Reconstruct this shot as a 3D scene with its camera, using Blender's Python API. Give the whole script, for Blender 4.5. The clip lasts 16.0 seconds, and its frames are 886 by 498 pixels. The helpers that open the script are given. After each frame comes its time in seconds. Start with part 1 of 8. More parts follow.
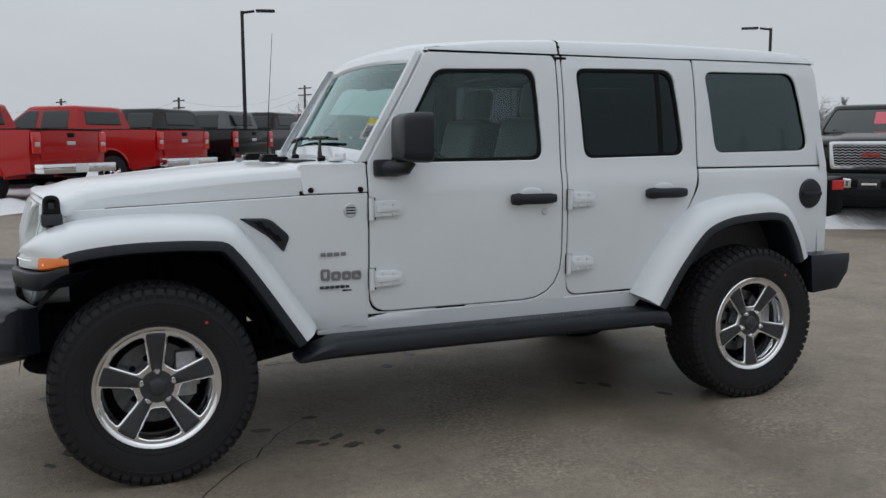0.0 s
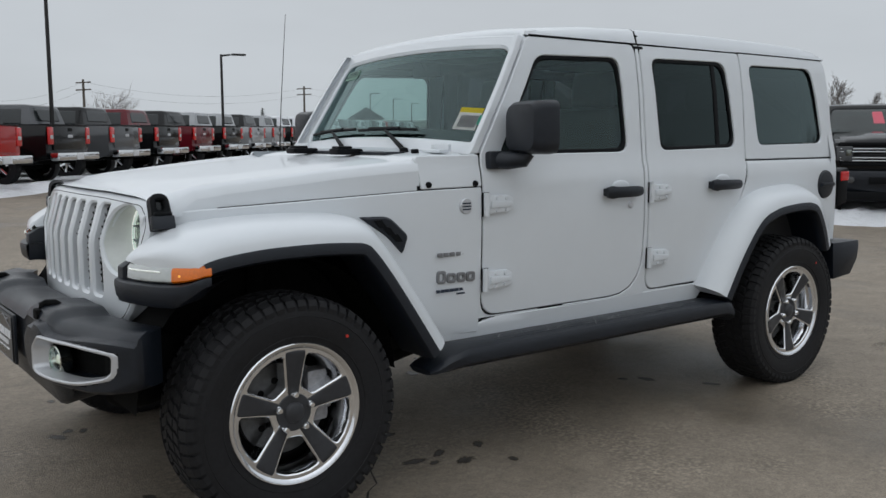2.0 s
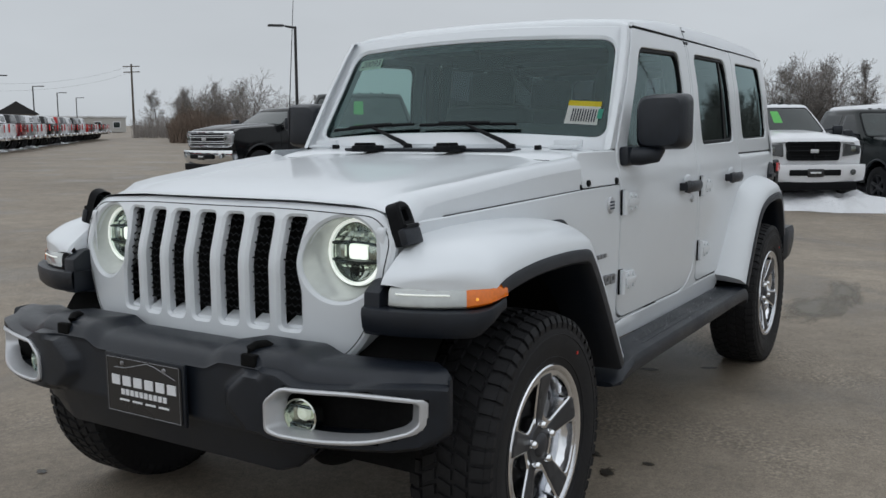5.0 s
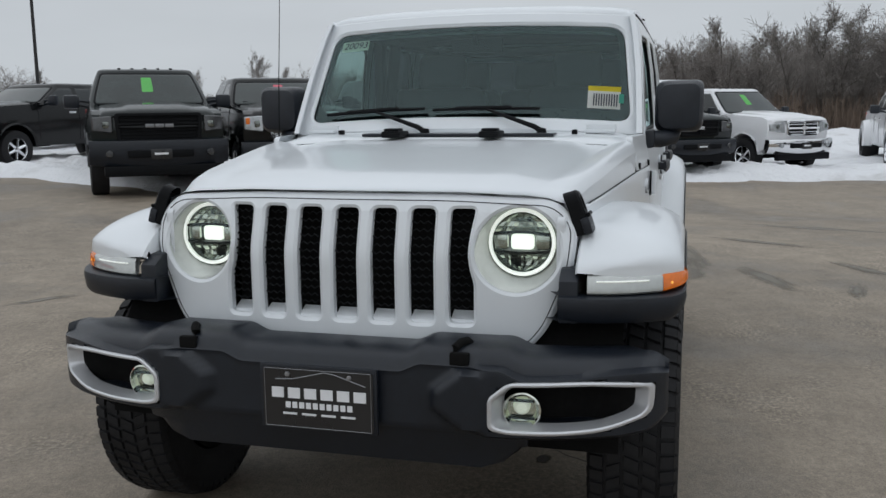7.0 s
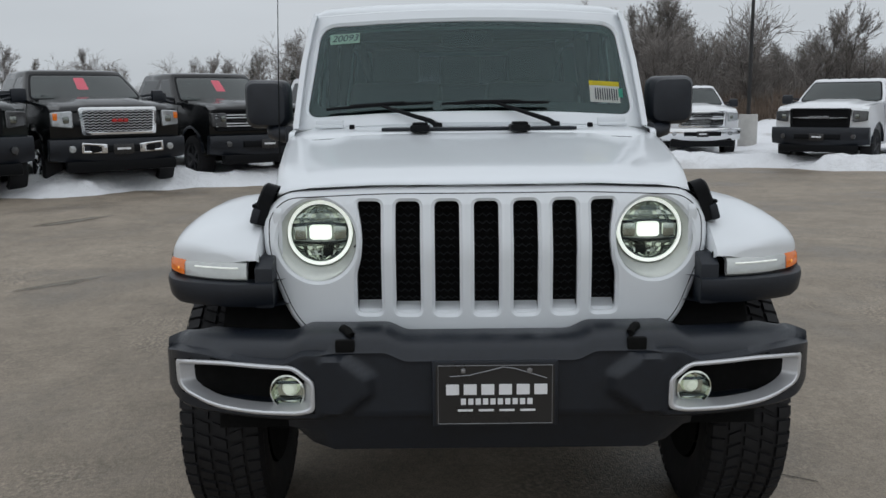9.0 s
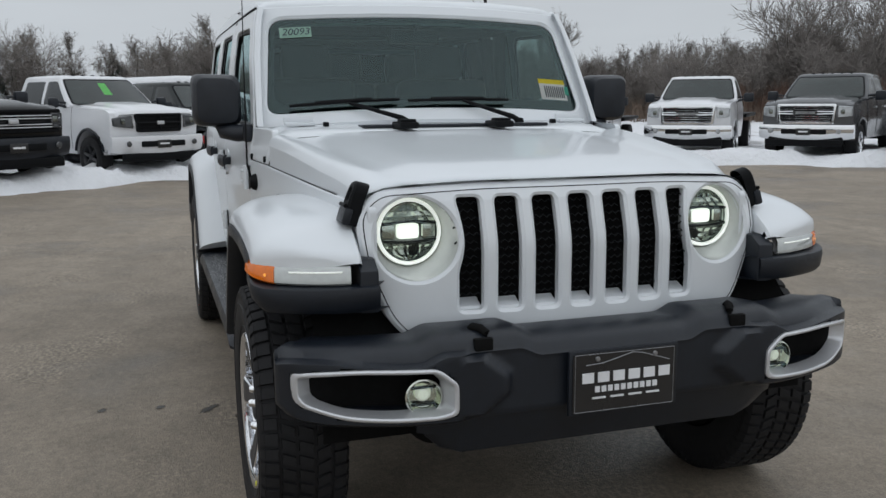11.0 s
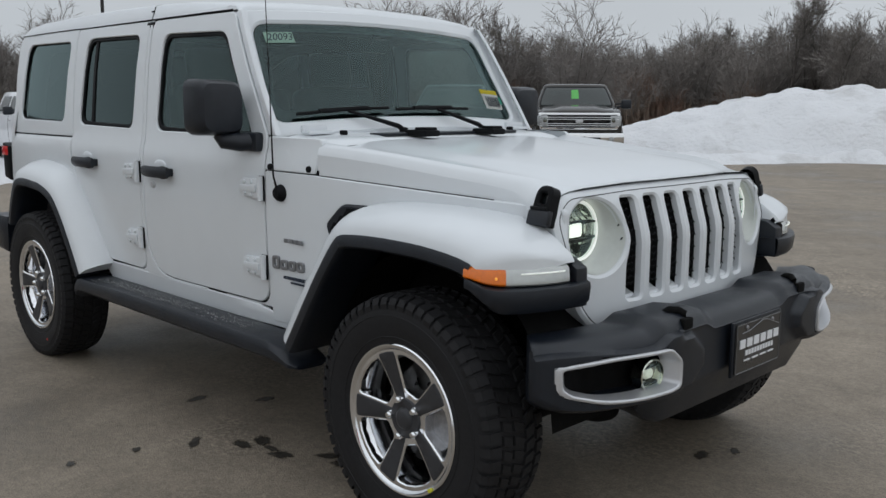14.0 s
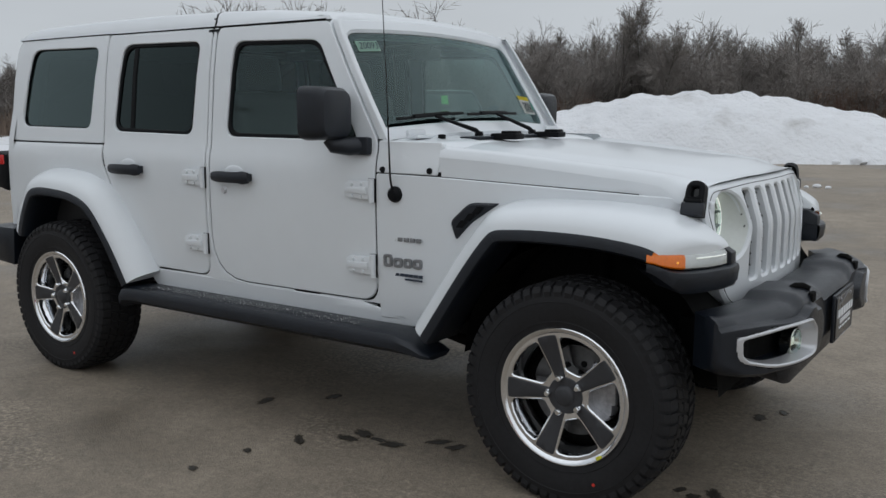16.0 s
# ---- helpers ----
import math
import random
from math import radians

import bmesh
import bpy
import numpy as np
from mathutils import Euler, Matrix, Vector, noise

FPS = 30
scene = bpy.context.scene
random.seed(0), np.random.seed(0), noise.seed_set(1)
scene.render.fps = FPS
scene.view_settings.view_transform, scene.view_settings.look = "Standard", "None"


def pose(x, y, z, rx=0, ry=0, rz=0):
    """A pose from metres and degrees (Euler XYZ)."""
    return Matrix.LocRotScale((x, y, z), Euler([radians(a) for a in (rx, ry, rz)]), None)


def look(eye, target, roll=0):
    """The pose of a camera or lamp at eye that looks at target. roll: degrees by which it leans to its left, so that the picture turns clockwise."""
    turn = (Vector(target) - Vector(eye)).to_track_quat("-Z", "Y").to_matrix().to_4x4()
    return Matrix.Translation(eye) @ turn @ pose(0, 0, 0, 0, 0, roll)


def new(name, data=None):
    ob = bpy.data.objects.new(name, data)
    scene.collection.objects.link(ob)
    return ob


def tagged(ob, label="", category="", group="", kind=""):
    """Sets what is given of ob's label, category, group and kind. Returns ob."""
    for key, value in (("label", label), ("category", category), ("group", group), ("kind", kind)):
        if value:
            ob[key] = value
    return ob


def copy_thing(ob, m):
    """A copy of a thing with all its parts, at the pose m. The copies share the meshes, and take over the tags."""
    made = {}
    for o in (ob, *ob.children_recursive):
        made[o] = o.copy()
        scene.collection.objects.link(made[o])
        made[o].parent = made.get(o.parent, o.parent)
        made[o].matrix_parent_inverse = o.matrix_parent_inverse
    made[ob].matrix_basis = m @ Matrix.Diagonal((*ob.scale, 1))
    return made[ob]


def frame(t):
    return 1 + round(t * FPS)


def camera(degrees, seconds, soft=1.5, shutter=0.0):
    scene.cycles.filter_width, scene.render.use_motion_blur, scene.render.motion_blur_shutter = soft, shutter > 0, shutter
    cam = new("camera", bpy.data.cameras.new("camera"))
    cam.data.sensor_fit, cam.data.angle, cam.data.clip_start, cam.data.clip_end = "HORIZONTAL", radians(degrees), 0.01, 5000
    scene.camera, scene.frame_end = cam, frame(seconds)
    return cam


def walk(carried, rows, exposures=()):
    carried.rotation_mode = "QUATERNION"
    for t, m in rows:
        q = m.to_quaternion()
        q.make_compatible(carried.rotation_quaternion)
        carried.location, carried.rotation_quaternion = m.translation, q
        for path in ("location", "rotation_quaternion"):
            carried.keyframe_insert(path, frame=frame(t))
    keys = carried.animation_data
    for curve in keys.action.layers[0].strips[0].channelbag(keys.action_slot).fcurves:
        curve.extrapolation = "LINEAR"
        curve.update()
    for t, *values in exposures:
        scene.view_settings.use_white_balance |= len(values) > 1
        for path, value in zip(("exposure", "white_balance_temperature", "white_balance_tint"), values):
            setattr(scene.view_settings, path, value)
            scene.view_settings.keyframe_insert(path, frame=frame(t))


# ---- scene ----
cam = camera(52.7, 16.0)
PATH = [
    (0, (-0.337, -4.522, 1.362), (0.454, -2.702, 1.12), -0.2),
    (0.5, (-0.613, -4.289, 1.35), (0.273, -2.513, 1.108), -0.2),
    (1, (-0.867, -4.068, 1.344), (0.128, -2.351, 1.096), -0.2),
    (1.5, (-1.165, -3.83, 1.347), (-0.05, -2.187, 1.098), -0.2),
    (2, (-1.396, -3.586, 1.33), (-0.196, -2.006, 1.084), -0.1),
    (2.5, (-1.589, -3.324, 1.336), (-0.281, -1.831, 1.088), -0.2),
    (3, (-1.813, -3.055, 1.322), (-0.422, -1.64, 1.073), -0.2),
    (3.5, (-1.991, -2.809, 1.334), (-0.492, -1.51, 1.083), -0.2),
    (4, (-2.126, -2.527, 1.328), (-0.574, -1.291, 1.074), -0.2),
    (4.2, (-2.183, -2.434, 1.32), (-0.607, -1.229, 1.071), -0.2),
    (6.3, (-2.692, -1.302, 1.373), (-0.846, -0.597, 1.067), -0.5),
    (6.5, (-2.759, -1.187, 1.377), (-0.891, -0.542, 1.068), -0.5),
    (7, (-2.841, -0.926, 1.382), (-0.934, -0.413, 1.067), -0.6),
    (7.5, (-2.847, -0.653, 1.374), (-0.908, -0.281, 1.055), -0.6),
    (8, (-2.886, -0.404, 1.378), (-0.929, -0.155, 1.052), -0.6),
    (8.5, (-2.971, -0.121, 1.398), (-1.001, -0.009, 1.068), -0.6),
    (9, (-2.992, 0.127, 1.388), (-1.02, 0.125, 1.057), -0.6),
    (9.5, (-2.966, 0.404, 1.397), (-0.998, 0.269, 1.063), -0.7),
    (9.7, (-2.96, 0.507, 1.401), (-0.998, 0.313, 1.064), -0.8),
    (11.8, (-2.639, 1.667, 1.359), (-0.863, 0.803, 1.041), 0.2),
    (12, (-2.598, 1.793, 1.36), (-0.852, 0.872, 1.044), 0.3),
    (12.5, (-2.462, 2.044, 1.356), (-0.803, 0.973, 1.041), 0.3),
    (13, (-2.273, 2.261, 1.366), (-0.693, 1.076, 1.048), 0.2),
    (13.5, (-2.14, 2.479, 1.372), (-0.643, 1.191, 1.053), 0.2),
    (14, (-2.032, 2.74, 1.387), (-0.627, 1.352, 1.068), 0.2),
    (14.5, (-1.892, 2.952, 1.372), (-0.567, 1.488, 1.054), 0.2),
    (15, (-1.706, 3.165, 1.382), (-0.454, 1.637, 1.07), 0.1),
    (15.5, (-1.54, 3.407, 1.382), (-0.364, 1.819, 1.073), -0.0),
    (16, (-1.358, 3.636, 1.384), (-0.24, 2.007, 1.078), -0.0),
]
walk(cam, [(t, look(eye, target, roll)) for t, eye, target, roll in PATH],
     exposures=[(0, 0.0), (9, 0.03), (12, 0.0), (16, -0.06)])

# ---- world, sun and sky ----
world = bpy.data.worlds.new("overcast_sky")
scene.world = world
world.use_nodes = True
wn, wl = world.node_tree.nodes, world.node_tree.links
wn.clear()
w_out, w_bg = wn.new("ShaderNodeOutputWorld"), wn.new("ShaderNodeBackground")
w_sky = wn.new("ShaderNodeTexSky")
w_sky.sky_type, w_sky.sun_disc = 'NISHITA', False
w_sky.sun_elevation, w_sky.sun_rotation = radians(28), radians(200)
w_hsv = wn.new("ShaderNodeHueSaturation")
w_hsv.inputs["Saturation"].default_value = 0.15
w_hsv.inputs["Value"].default_value = 0.10
wl.new(w_sky.outputs[0], w_hsv.inputs["Color"])
# cloud layer: brighter towards the zenith, softly mottled
w_tc = wn.new("ShaderNodeTexCoord")
w_sep = wn.new("ShaderNodeSeparateXYZ")
wl.new(w_tc.outputs["Generated"], w_sep.inputs[0])
w_ramp = wn.new("ShaderNodeValToRGB")
w_ramp.color_ramp.elements[0].position, w_ramp.color_ramp.elements[0].color = 0.0, (0.672, 0.728, 0.785, 1)
w_ramp.color_ramp.elements[1].position, w_ramp.color_ramp.elements[1].color = 0.75, (1.08, 1.165, 1.265, 1)
mid = w_ramp.color_ramp.elements.new(0.16)
mid.color = (0.70, 0.752, 0.808, 1)
wl.new(w_sep.outputs["Z"], w_ramp.inputs[0])
w_noise = wn.new("ShaderNodeTexNoise")
w_noise.inputs["Scale"].default_value, w_noise.inputs["Detail"].default_value = 2.2, 5
w_map = wn.new("ShaderNodeMapping")
w_map.inputs["Scale"].default_value = (1, 1, 3.5)
wl.new(w_tc.outputs["Generated"], w_map.inputs[0])
wl.new(w_map.outputs[0], w_noise.inputs["Vector"])
w_cl = wn.new("ShaderNodeMapRange")
w_cl.inputs["From Min"].default_value, w_cl.inputs["From Max"].default_value = 0.3, 0.7
w_cl.inputs["To Min"].default_value, w_cl.inputs["To Max"].default_value = 0.93, 1.06
wl.new(w_noise.outputs[0], w_cl.inputs[0])
w_mul = wn.new("ShaderNodeMix")
w_mul.data_type, w_mul.blend_type = 'RGBA', 'MULTIPLY'
w_mul.inputs["Factor"].default_value = 1
wl.new(w_ramp.outputs[0], w_mul.inputs["A"])
wl.new(w_cl.outputs[0], w_mul.inputs["B"])
w_mix = wn.new("ShaderNodeMix")
w_mix.data_type = 'RGBA'
w_mix.inputs["Factor"].default_value = 0.9
wl.new(w_hsv.outputs[0], w_mix.inputs["A"])
wl.new(w_mul.outputs["Result"], w_mix.inputs["B"])
wl.new(w_mix.outputs["Result"], w_bg.inputs["Color"])
w_bg.inputs["Strength"].default_value = 0.78
wl.new(w_bg.outputs[0], w_out.inputs[0])

sun_data = bpy.data.lights.new("sun", 'SUN')
sun_data.energy, sun_data.angle, sun_data.color = 0.55, radians(140), (1.0, 0.97, 0.93)
sun = new("sun", sun_data)
sun.matrix_world = look((-5, 4, 14), (0, 0, 0))

# ---- materials ----
def mat_new(name):
    m = bpy.data.materials.new(name)
    m.use_nodes = True
    nt = m.node_tree
    return m, nt, nt.nodes["Principled BSDF"]


def nd(nt, kind, **vals):
    n = nt.nodes.new(kind)
    for k, v in vals.items():
        n.inputs[k.replace("_", " ")].default_value = v
    return n


def pbr(name, col, rough=0.5, metal=0.0, coat=0.0, var=0.12, scale=6.0, fine=60.0, bump=0.0, bump_scale=250.0,
        rvar=0.08, spec=0.5, emit=None, emit_s=0.0):
    """A procedural surface: two scales of tint variation, varying gloss and a fine relief."""
    m, nt, b = mat_new(name)
    tc = nt.nodes.new("ShaderNodeTexCoord")
    n1 = nd(nt, "ShaderNodeTexNoise", Scale=scale, Detail=4.0)
    n2 = nd(nt, "ShaderNodeTexNoise", Scale=fine, Detail=3.0)
    nt.links.new(tc.outputs["Object"], n1.inputs["Vector"])
    nt.links.new(tc.outputs["Object"], n2.inputs["Vector"])
    ad = nd(nt, "ShaderNodeMath")
    ad.operation = 'ADD'
    nt.links.new(n1.outputs[0], ad.inputs[0])
    nt.links.new(n2.outputs[0], ad.inputs[1])
    mr = nd(nt, "ShaderNodeMapRange", From_Min=0.6, From_Max=1.4, To_Min=1 - var, To_Max=1 + var)
    nt.links.new(ad.outputs[0], mr.inputs[0])
    mx = nt.nodes.new("ShaderNodeMix")
    mx.data_type, mx.blend_type = 'RGBA', 'MULTIPLY'
    mx.inputs["Factor"].default_value = 1
    mx.inputs["A"].default_value = (*col, 1)
    nt.links.new(mr.outputs[0], mx.inputs["B"])
    nt.links.new(mx.outputs["Result"], b.inputs["Base Color"])
    rr = nd(nt, "ShaderNodeMapRange", From_Min=0.3, From_Max=0.7, To_Min=max(0.02, rough - rvar), To_Max=min(1, rough + rvar))
    nt.links.new(n1.outputs[0], rr.inputs[0])
    nt.links.new(rr.outputs[0], b.inputs["Roughness"])
    b.inputs["Metallic"].default_value = metal
    b.inputs["Coat Weight"].default_value = coat
    b.inputs["Coat Roughness"].default_value = 0.04
    b.inputs["Specular IOR Level"].default_value = spec
    if bump:
        n3 = nd(nt, "ShaderNodeTexNoise", Scale=bump_scale, Detail=2.0)
        nt.links.new(tc.outputs["Object"], n3.inputs["Vector"])
        bp = nd(nt, "ShaderNodeBump", Strength=bump, Distance=0.002)
        nt.links.new(n3.outputs[0], bp.inputs["Height"])
        nt.links.new(bp.outputs[0], b.inputs["Normal"])
    if emit:
        b.inputs["Emission Color"].default_value = (*emit, 1)
        b.inputs["Emission Strength"].default_value = emit_s
    return m


def glass_mat(name, tint, gloss=0.03, base=0.06):
    """Thin tinted car glass: coloured see-through with a mirror coat that grows at grazing angles."""
    m, nt, b = mat_new(name)
    nt.nodes.remove(b)
    out = nt.nodes["Material Output"]
    tr, gl = nt.nodes.new("ShaderNodeBsdfTransparent"), nt.nodes.new("ShaderNodeBsdfGlossy")
    tr.inputs[0].default_value = (*tint, 1)
    gl.inputs["Roughness"].default_value = gloss
    gl.inputs["Color"].default_value = (0.74, 0.95, 0.95, 1)
    lw = nt.nodes.new("ShaderNodeLayerWeight")
    lw.inputs["Blend"].default_value = 0.5
    pw = nt.nodes.new("ShaderNodeMath")
    pw.operation = 'POWER'
    pw.inputs[1].default_value = 4.2
    nt.links.new(lw.outputs["Facing"], pw.inputs[0])
    fr = nd(nt, "ShaderNodeMapRange", To_Min=base, To_Max=0.95)
    nt.links.new(pw.outputs[0], fr.inputs[0])
    mx = nt.nodes.new("ShaderNodeMixShader")
    nt.links.new(fr.outputs[0], mx.inputs[0])
    nt.links.new(tr.outputs[0], mx.inputs[1])
    nt.links.new(gl.outputs[0], mx.inputs[2])
    nt.links.new(mx.outputs[0], out.inputs[0])
    return m


M = {}
M["white"] = pbr("white_paint", (0.665, 0.695, 0.72), 0.36, coat=0.55, var=0.02, scale=1.5, fine=9, rvar=0.05)
M["white"].node_tree.nodes["Principled BSDF"].inputs["Coat Roughness"].default_value = 0.09
M["black"] = pbr("textured_black_plastic", (0.0075, 0.0104, 0.0160), 0.38, spec=0.42, var=0.25, scale=5, fine=40, bump=0.35, bump_scale=420)
M["trim"] = pbr("smooth_black_plastic", (0.007, 0.0075, 0.0085), 0.45, spec=0.08, var=0.2, bump=0.1)
M["dark"] = pbr("underbody_black", (0.006, 0.006, 0.006), 0.85, spec=0.1, var=0.4, scale=9, bump=0.4, bump_scale=80)
M["rubber"] = pbr("tyre_rubber", (0.0145, 0.0145, 0.0158), 0.62, spec=0.22, var=0.3, scale=7, fine=70, bump=0.3, bump_scale=300)
M["polished"] = pbr("machined_aluminium", (0.80, 0.81, 0.83), 0.13, metal=1.0, var=0.05, rvar=0.05)
M["rimgrey"] = pbr("dark_grey_wheel_paint", (0.034, 0.035, 0.039), 0.42, metal=0.0, var=0.12, spec=0.4)
M["bucket"] = pbr("white_lamp_bucket", (0.62, 0.64, 0.62), 0.2, coat=0.6, var=0.05)
M["steel"] = pbr("cast_steel", (0.32, 0.32, 0.33), 0.5, metal=0.8, var=0.3, scale=20)
M["chrome"] = pbr("chrome", (0.78, 0.79, 0.80), 0.08, metal=1.0, var=0.03, rvar=0.04)
M["satin"] = pbr("satin_silver", (0.58, 0.59, 0.61), 0.38, metal=0.55, var=0.04)
M["amber"] = pbr("amber_lens", (0.60, 0.135, 0.004), 0.12, coat=0.3, var=0.18, scale=45, fine=160, emit=(1.0, 0.20, 0.01), emit_s=0.06)
M["red"] = pbr("red_lens", (0.42, 0.012, 0.012), 0.15, coat=0.6, var=0.2, scale=30)
M["redlit"] = pbr("lit_red_lamp", (0.32, 0.008, 0.010), 0.15, coat=0.4, emit=(1.0, 0.03, 0.02), emit_s=0.10)
M["drl"] = pbr("clear_lamp_lens", (0.47, 0.49, 0.48), 0.16, metal=0.35, coat=0.7, var=0.12, scale=25)
M["fogchrome"] = pbr("fog_reflector", (0.68, 0.70, 0.64), 0.10, metal=1.0, var=0.25, scale=40)
M["disc"] = pbr("dark_brake_iron", (0.10, 0.10, 0.10), 0.5, metal=0.7, var=0.3, scale=20)
M["lampon"] = pbr("lit_led", (0.9, 0.95, 0.9), 0.2, emit=(0.93, 1.0, 0.90), emit_s=0.95)
M["halo"] = pbr("lit_halo_ring", (0.9, 0.95, 0.9), 0.2, emit=(0.95, 1.0, 0.93), emit_s=0.50)
M["bulb"] = pbr("lit_amber_bulb", (0.9, 0.4, 0.05), 0.3, emit=(1.0, 0.42, 0.06), emit_s=0.6)
M["strip"] = pbr("lit_lamp_strip", (0.8, 0.82, 0.80), 0.2, emit=(0.95, 1.0, 0.92), emit_s=0.35)
M["reflector"] = pbr("lamp_reflector", (0.20, 0.215, 0.20), 0.10, metal=0.9, var=0.4, scale=25)
M["foglit"] = pbr("fog_lamp_bulb", (0.8, 0.85, 0.75), 0.2, emit=(0.95, 1.0, 0.85), emit_s=0.22)
M["glass"] = glass_mat("windscreen_glass", (0.36, 0.48, 0.46), base=0.060)
M["sideglass"] = glass_mat("door_glass", (0.78, 0.90, 0.87), base=0.055)
M["privacy"] = glass_mat("privacy_glass", (0.05, 0.05, 0.06), base=0.032)
M["quarterglass"] = glass_mat("quarter_glass", (0.045, 0.05, 0.052), base=0.085)
M["lens"] = glass_mat("clear_lens", (0.92, 0.94, 0.92), 0.02)
M["seat"] = pbr("black_leather", (0.02, 0.02, 0.021), 0.55, var=0.2, bump=0.4, bump_scale=160)
M["headliner"] = pbr("grey_headliner", (0.12, 0.12, 0.12), 0.9, var=0.1)
M["frit"] = pbr("black_glass_border", (0.008, 0.010, 0.011), 0.10, spec=0.35, var=0.1)
M["yellow"] = pbr("yellow_label_paper", (0.75, 0.62, 0.02), 0.6, var=0.06)
M["paper"] = pbr("white_label_paper", (0.72, 0.73, 0.70), 0.6, var=0.06)
M["mint"] = pbr("pale_green_label_paper", (0.42, 0.62, 0.52), 0.6, var=0.06)
M["ink"] = pbr("dark_ink", (0.02, 0.03, 0.05), 0.6)
M["plate"] = pbr("black_dealer_plate", (0.012, 0.012, 0.013), 0.3, coat=0.3, var=0.1)
M["letter"] = pbr("white_plate_print", (0.72, 0.73, 0.75), 0.5, var=0.03)
M["badge"] = pbr("grey_badge", (0.22, 0.225, 0.235), 0.35, metal=0.5, var=0.1)
M["reddot"] = pbr("red_paint_dot", (0.5, 0.03, 0.02), 0.6)
M["teal"] = pbr("teal_sticker", (0.06, 0.42, 0.30), 0.5, var=0.1)
M["salt"] = pbr("road_salt_grain", (0.42, 0.42, 0.42), 0.8, var=0.2)

# ---- mesh helpers ----
from mathutils.geometry import delaunay_2d_cdt


def part(name, bm, material, parent=None, label="", angle=38, smooth=True):
    """Link a bmesh as one mesh object, under a thing or a part."""
    me = bpy.data.meshes.new(name)
    bm.to_mesh(me)
    bm.free()
    for m in (material if isinstance(material, (list, tuple)) else [material]):
        me.materials.append(m)
    if smooth:
        me.shade_smooth()
        me.set_sharp_from_angle(angle=radians(angle))
    ob = new(name, me)
    if parent:
        ob.parent = parent
    if label:
        ob["label"] = label
    return ob


def interp(tab, x):
    if x <= tab[0][0]:
        return tab[0][1]
    for (a, p), (b, q) in zip(tab, tab[1:]):
        if x <= b:
            return p + (q - p) * (x - a) / (b - a)
    return tab[-1][1]


def rnd(pts, n=5):
    """A polygon (u, v, radius) with its corners rounded."""
    out, k = [], len(pts)
    for i in range(k):
        p, r = Vector(pts[i][:2]), pts[i][2] if len(pts[i]) > 2 else 0
        if r <= 0:
            out.append(tuple(p))
            continue
        a, b = Vector(pts[i - 1][:2]) - p, Vector(pts[(i + 1) % k][:2]) - p
        d = min(r, a.length * 0.48, b.length * 0.48)
        s, e = p + a.normalized() * d, p + b.normalized() * d
        for j in range(n + 1):
            t = j / n
            out.append(tuple(s * (1 - t) ** 2 + p * 2 * t * (1 - t) + e * t * t))
    return out


def offset_loop(lp, d):
    """The loop moved by d to its left, sharp corners held short."""
    n, out = len(lp), []
    for i in range(n):
        p, q_, r_ = Vector(lp[i]), Vector(lp[i - 1]), Vector(lp[(i + 1) % n])
        e0, e1 = p - q_, r_ - p
        e0 = e0.normalized() if e0.length > 1e-9 else e1.normalized()
        e1 = e1.normalized() if e1.length > 1e-9 else e0
        n0, n1 = Vector((-e0.y, e0.x)), Vector((-e1.y, e1.x))
        m = n0 + n1
        m = m.normalized() if m.length > 1e-6 else n0
        k = min(1.6, 1 / max(0.3, m.dot(n0)))
        out.append(tuple(p + m * d * k))
    return out


def area2(lp):
    return sum(lp[i - 1][0] * lp[i][1] - lp[i][0] * lp[i - 1][1] for i in range(len(lp)))


def inside(lp, x, y):
    c = False
    for i in range(len(lp)):
        (x0, y0), (x1, y1) = lp[i - 1], lp[i]
        if (y0 > y) != (y1 > y) and x < (x1 - x0) * (y - y0) / (y1 - y0) + x0:
            c = not c
    return c


def dedupe(lp):
    out = []
    for p in lp:
        if not out or (Vector(p) - Vector(out[-1])).length > 5e-4:
            out.append(p)
    if (Vector(out[0]) - Vector(out[-1])).length < 5e-4:
        out.pop()
    return out


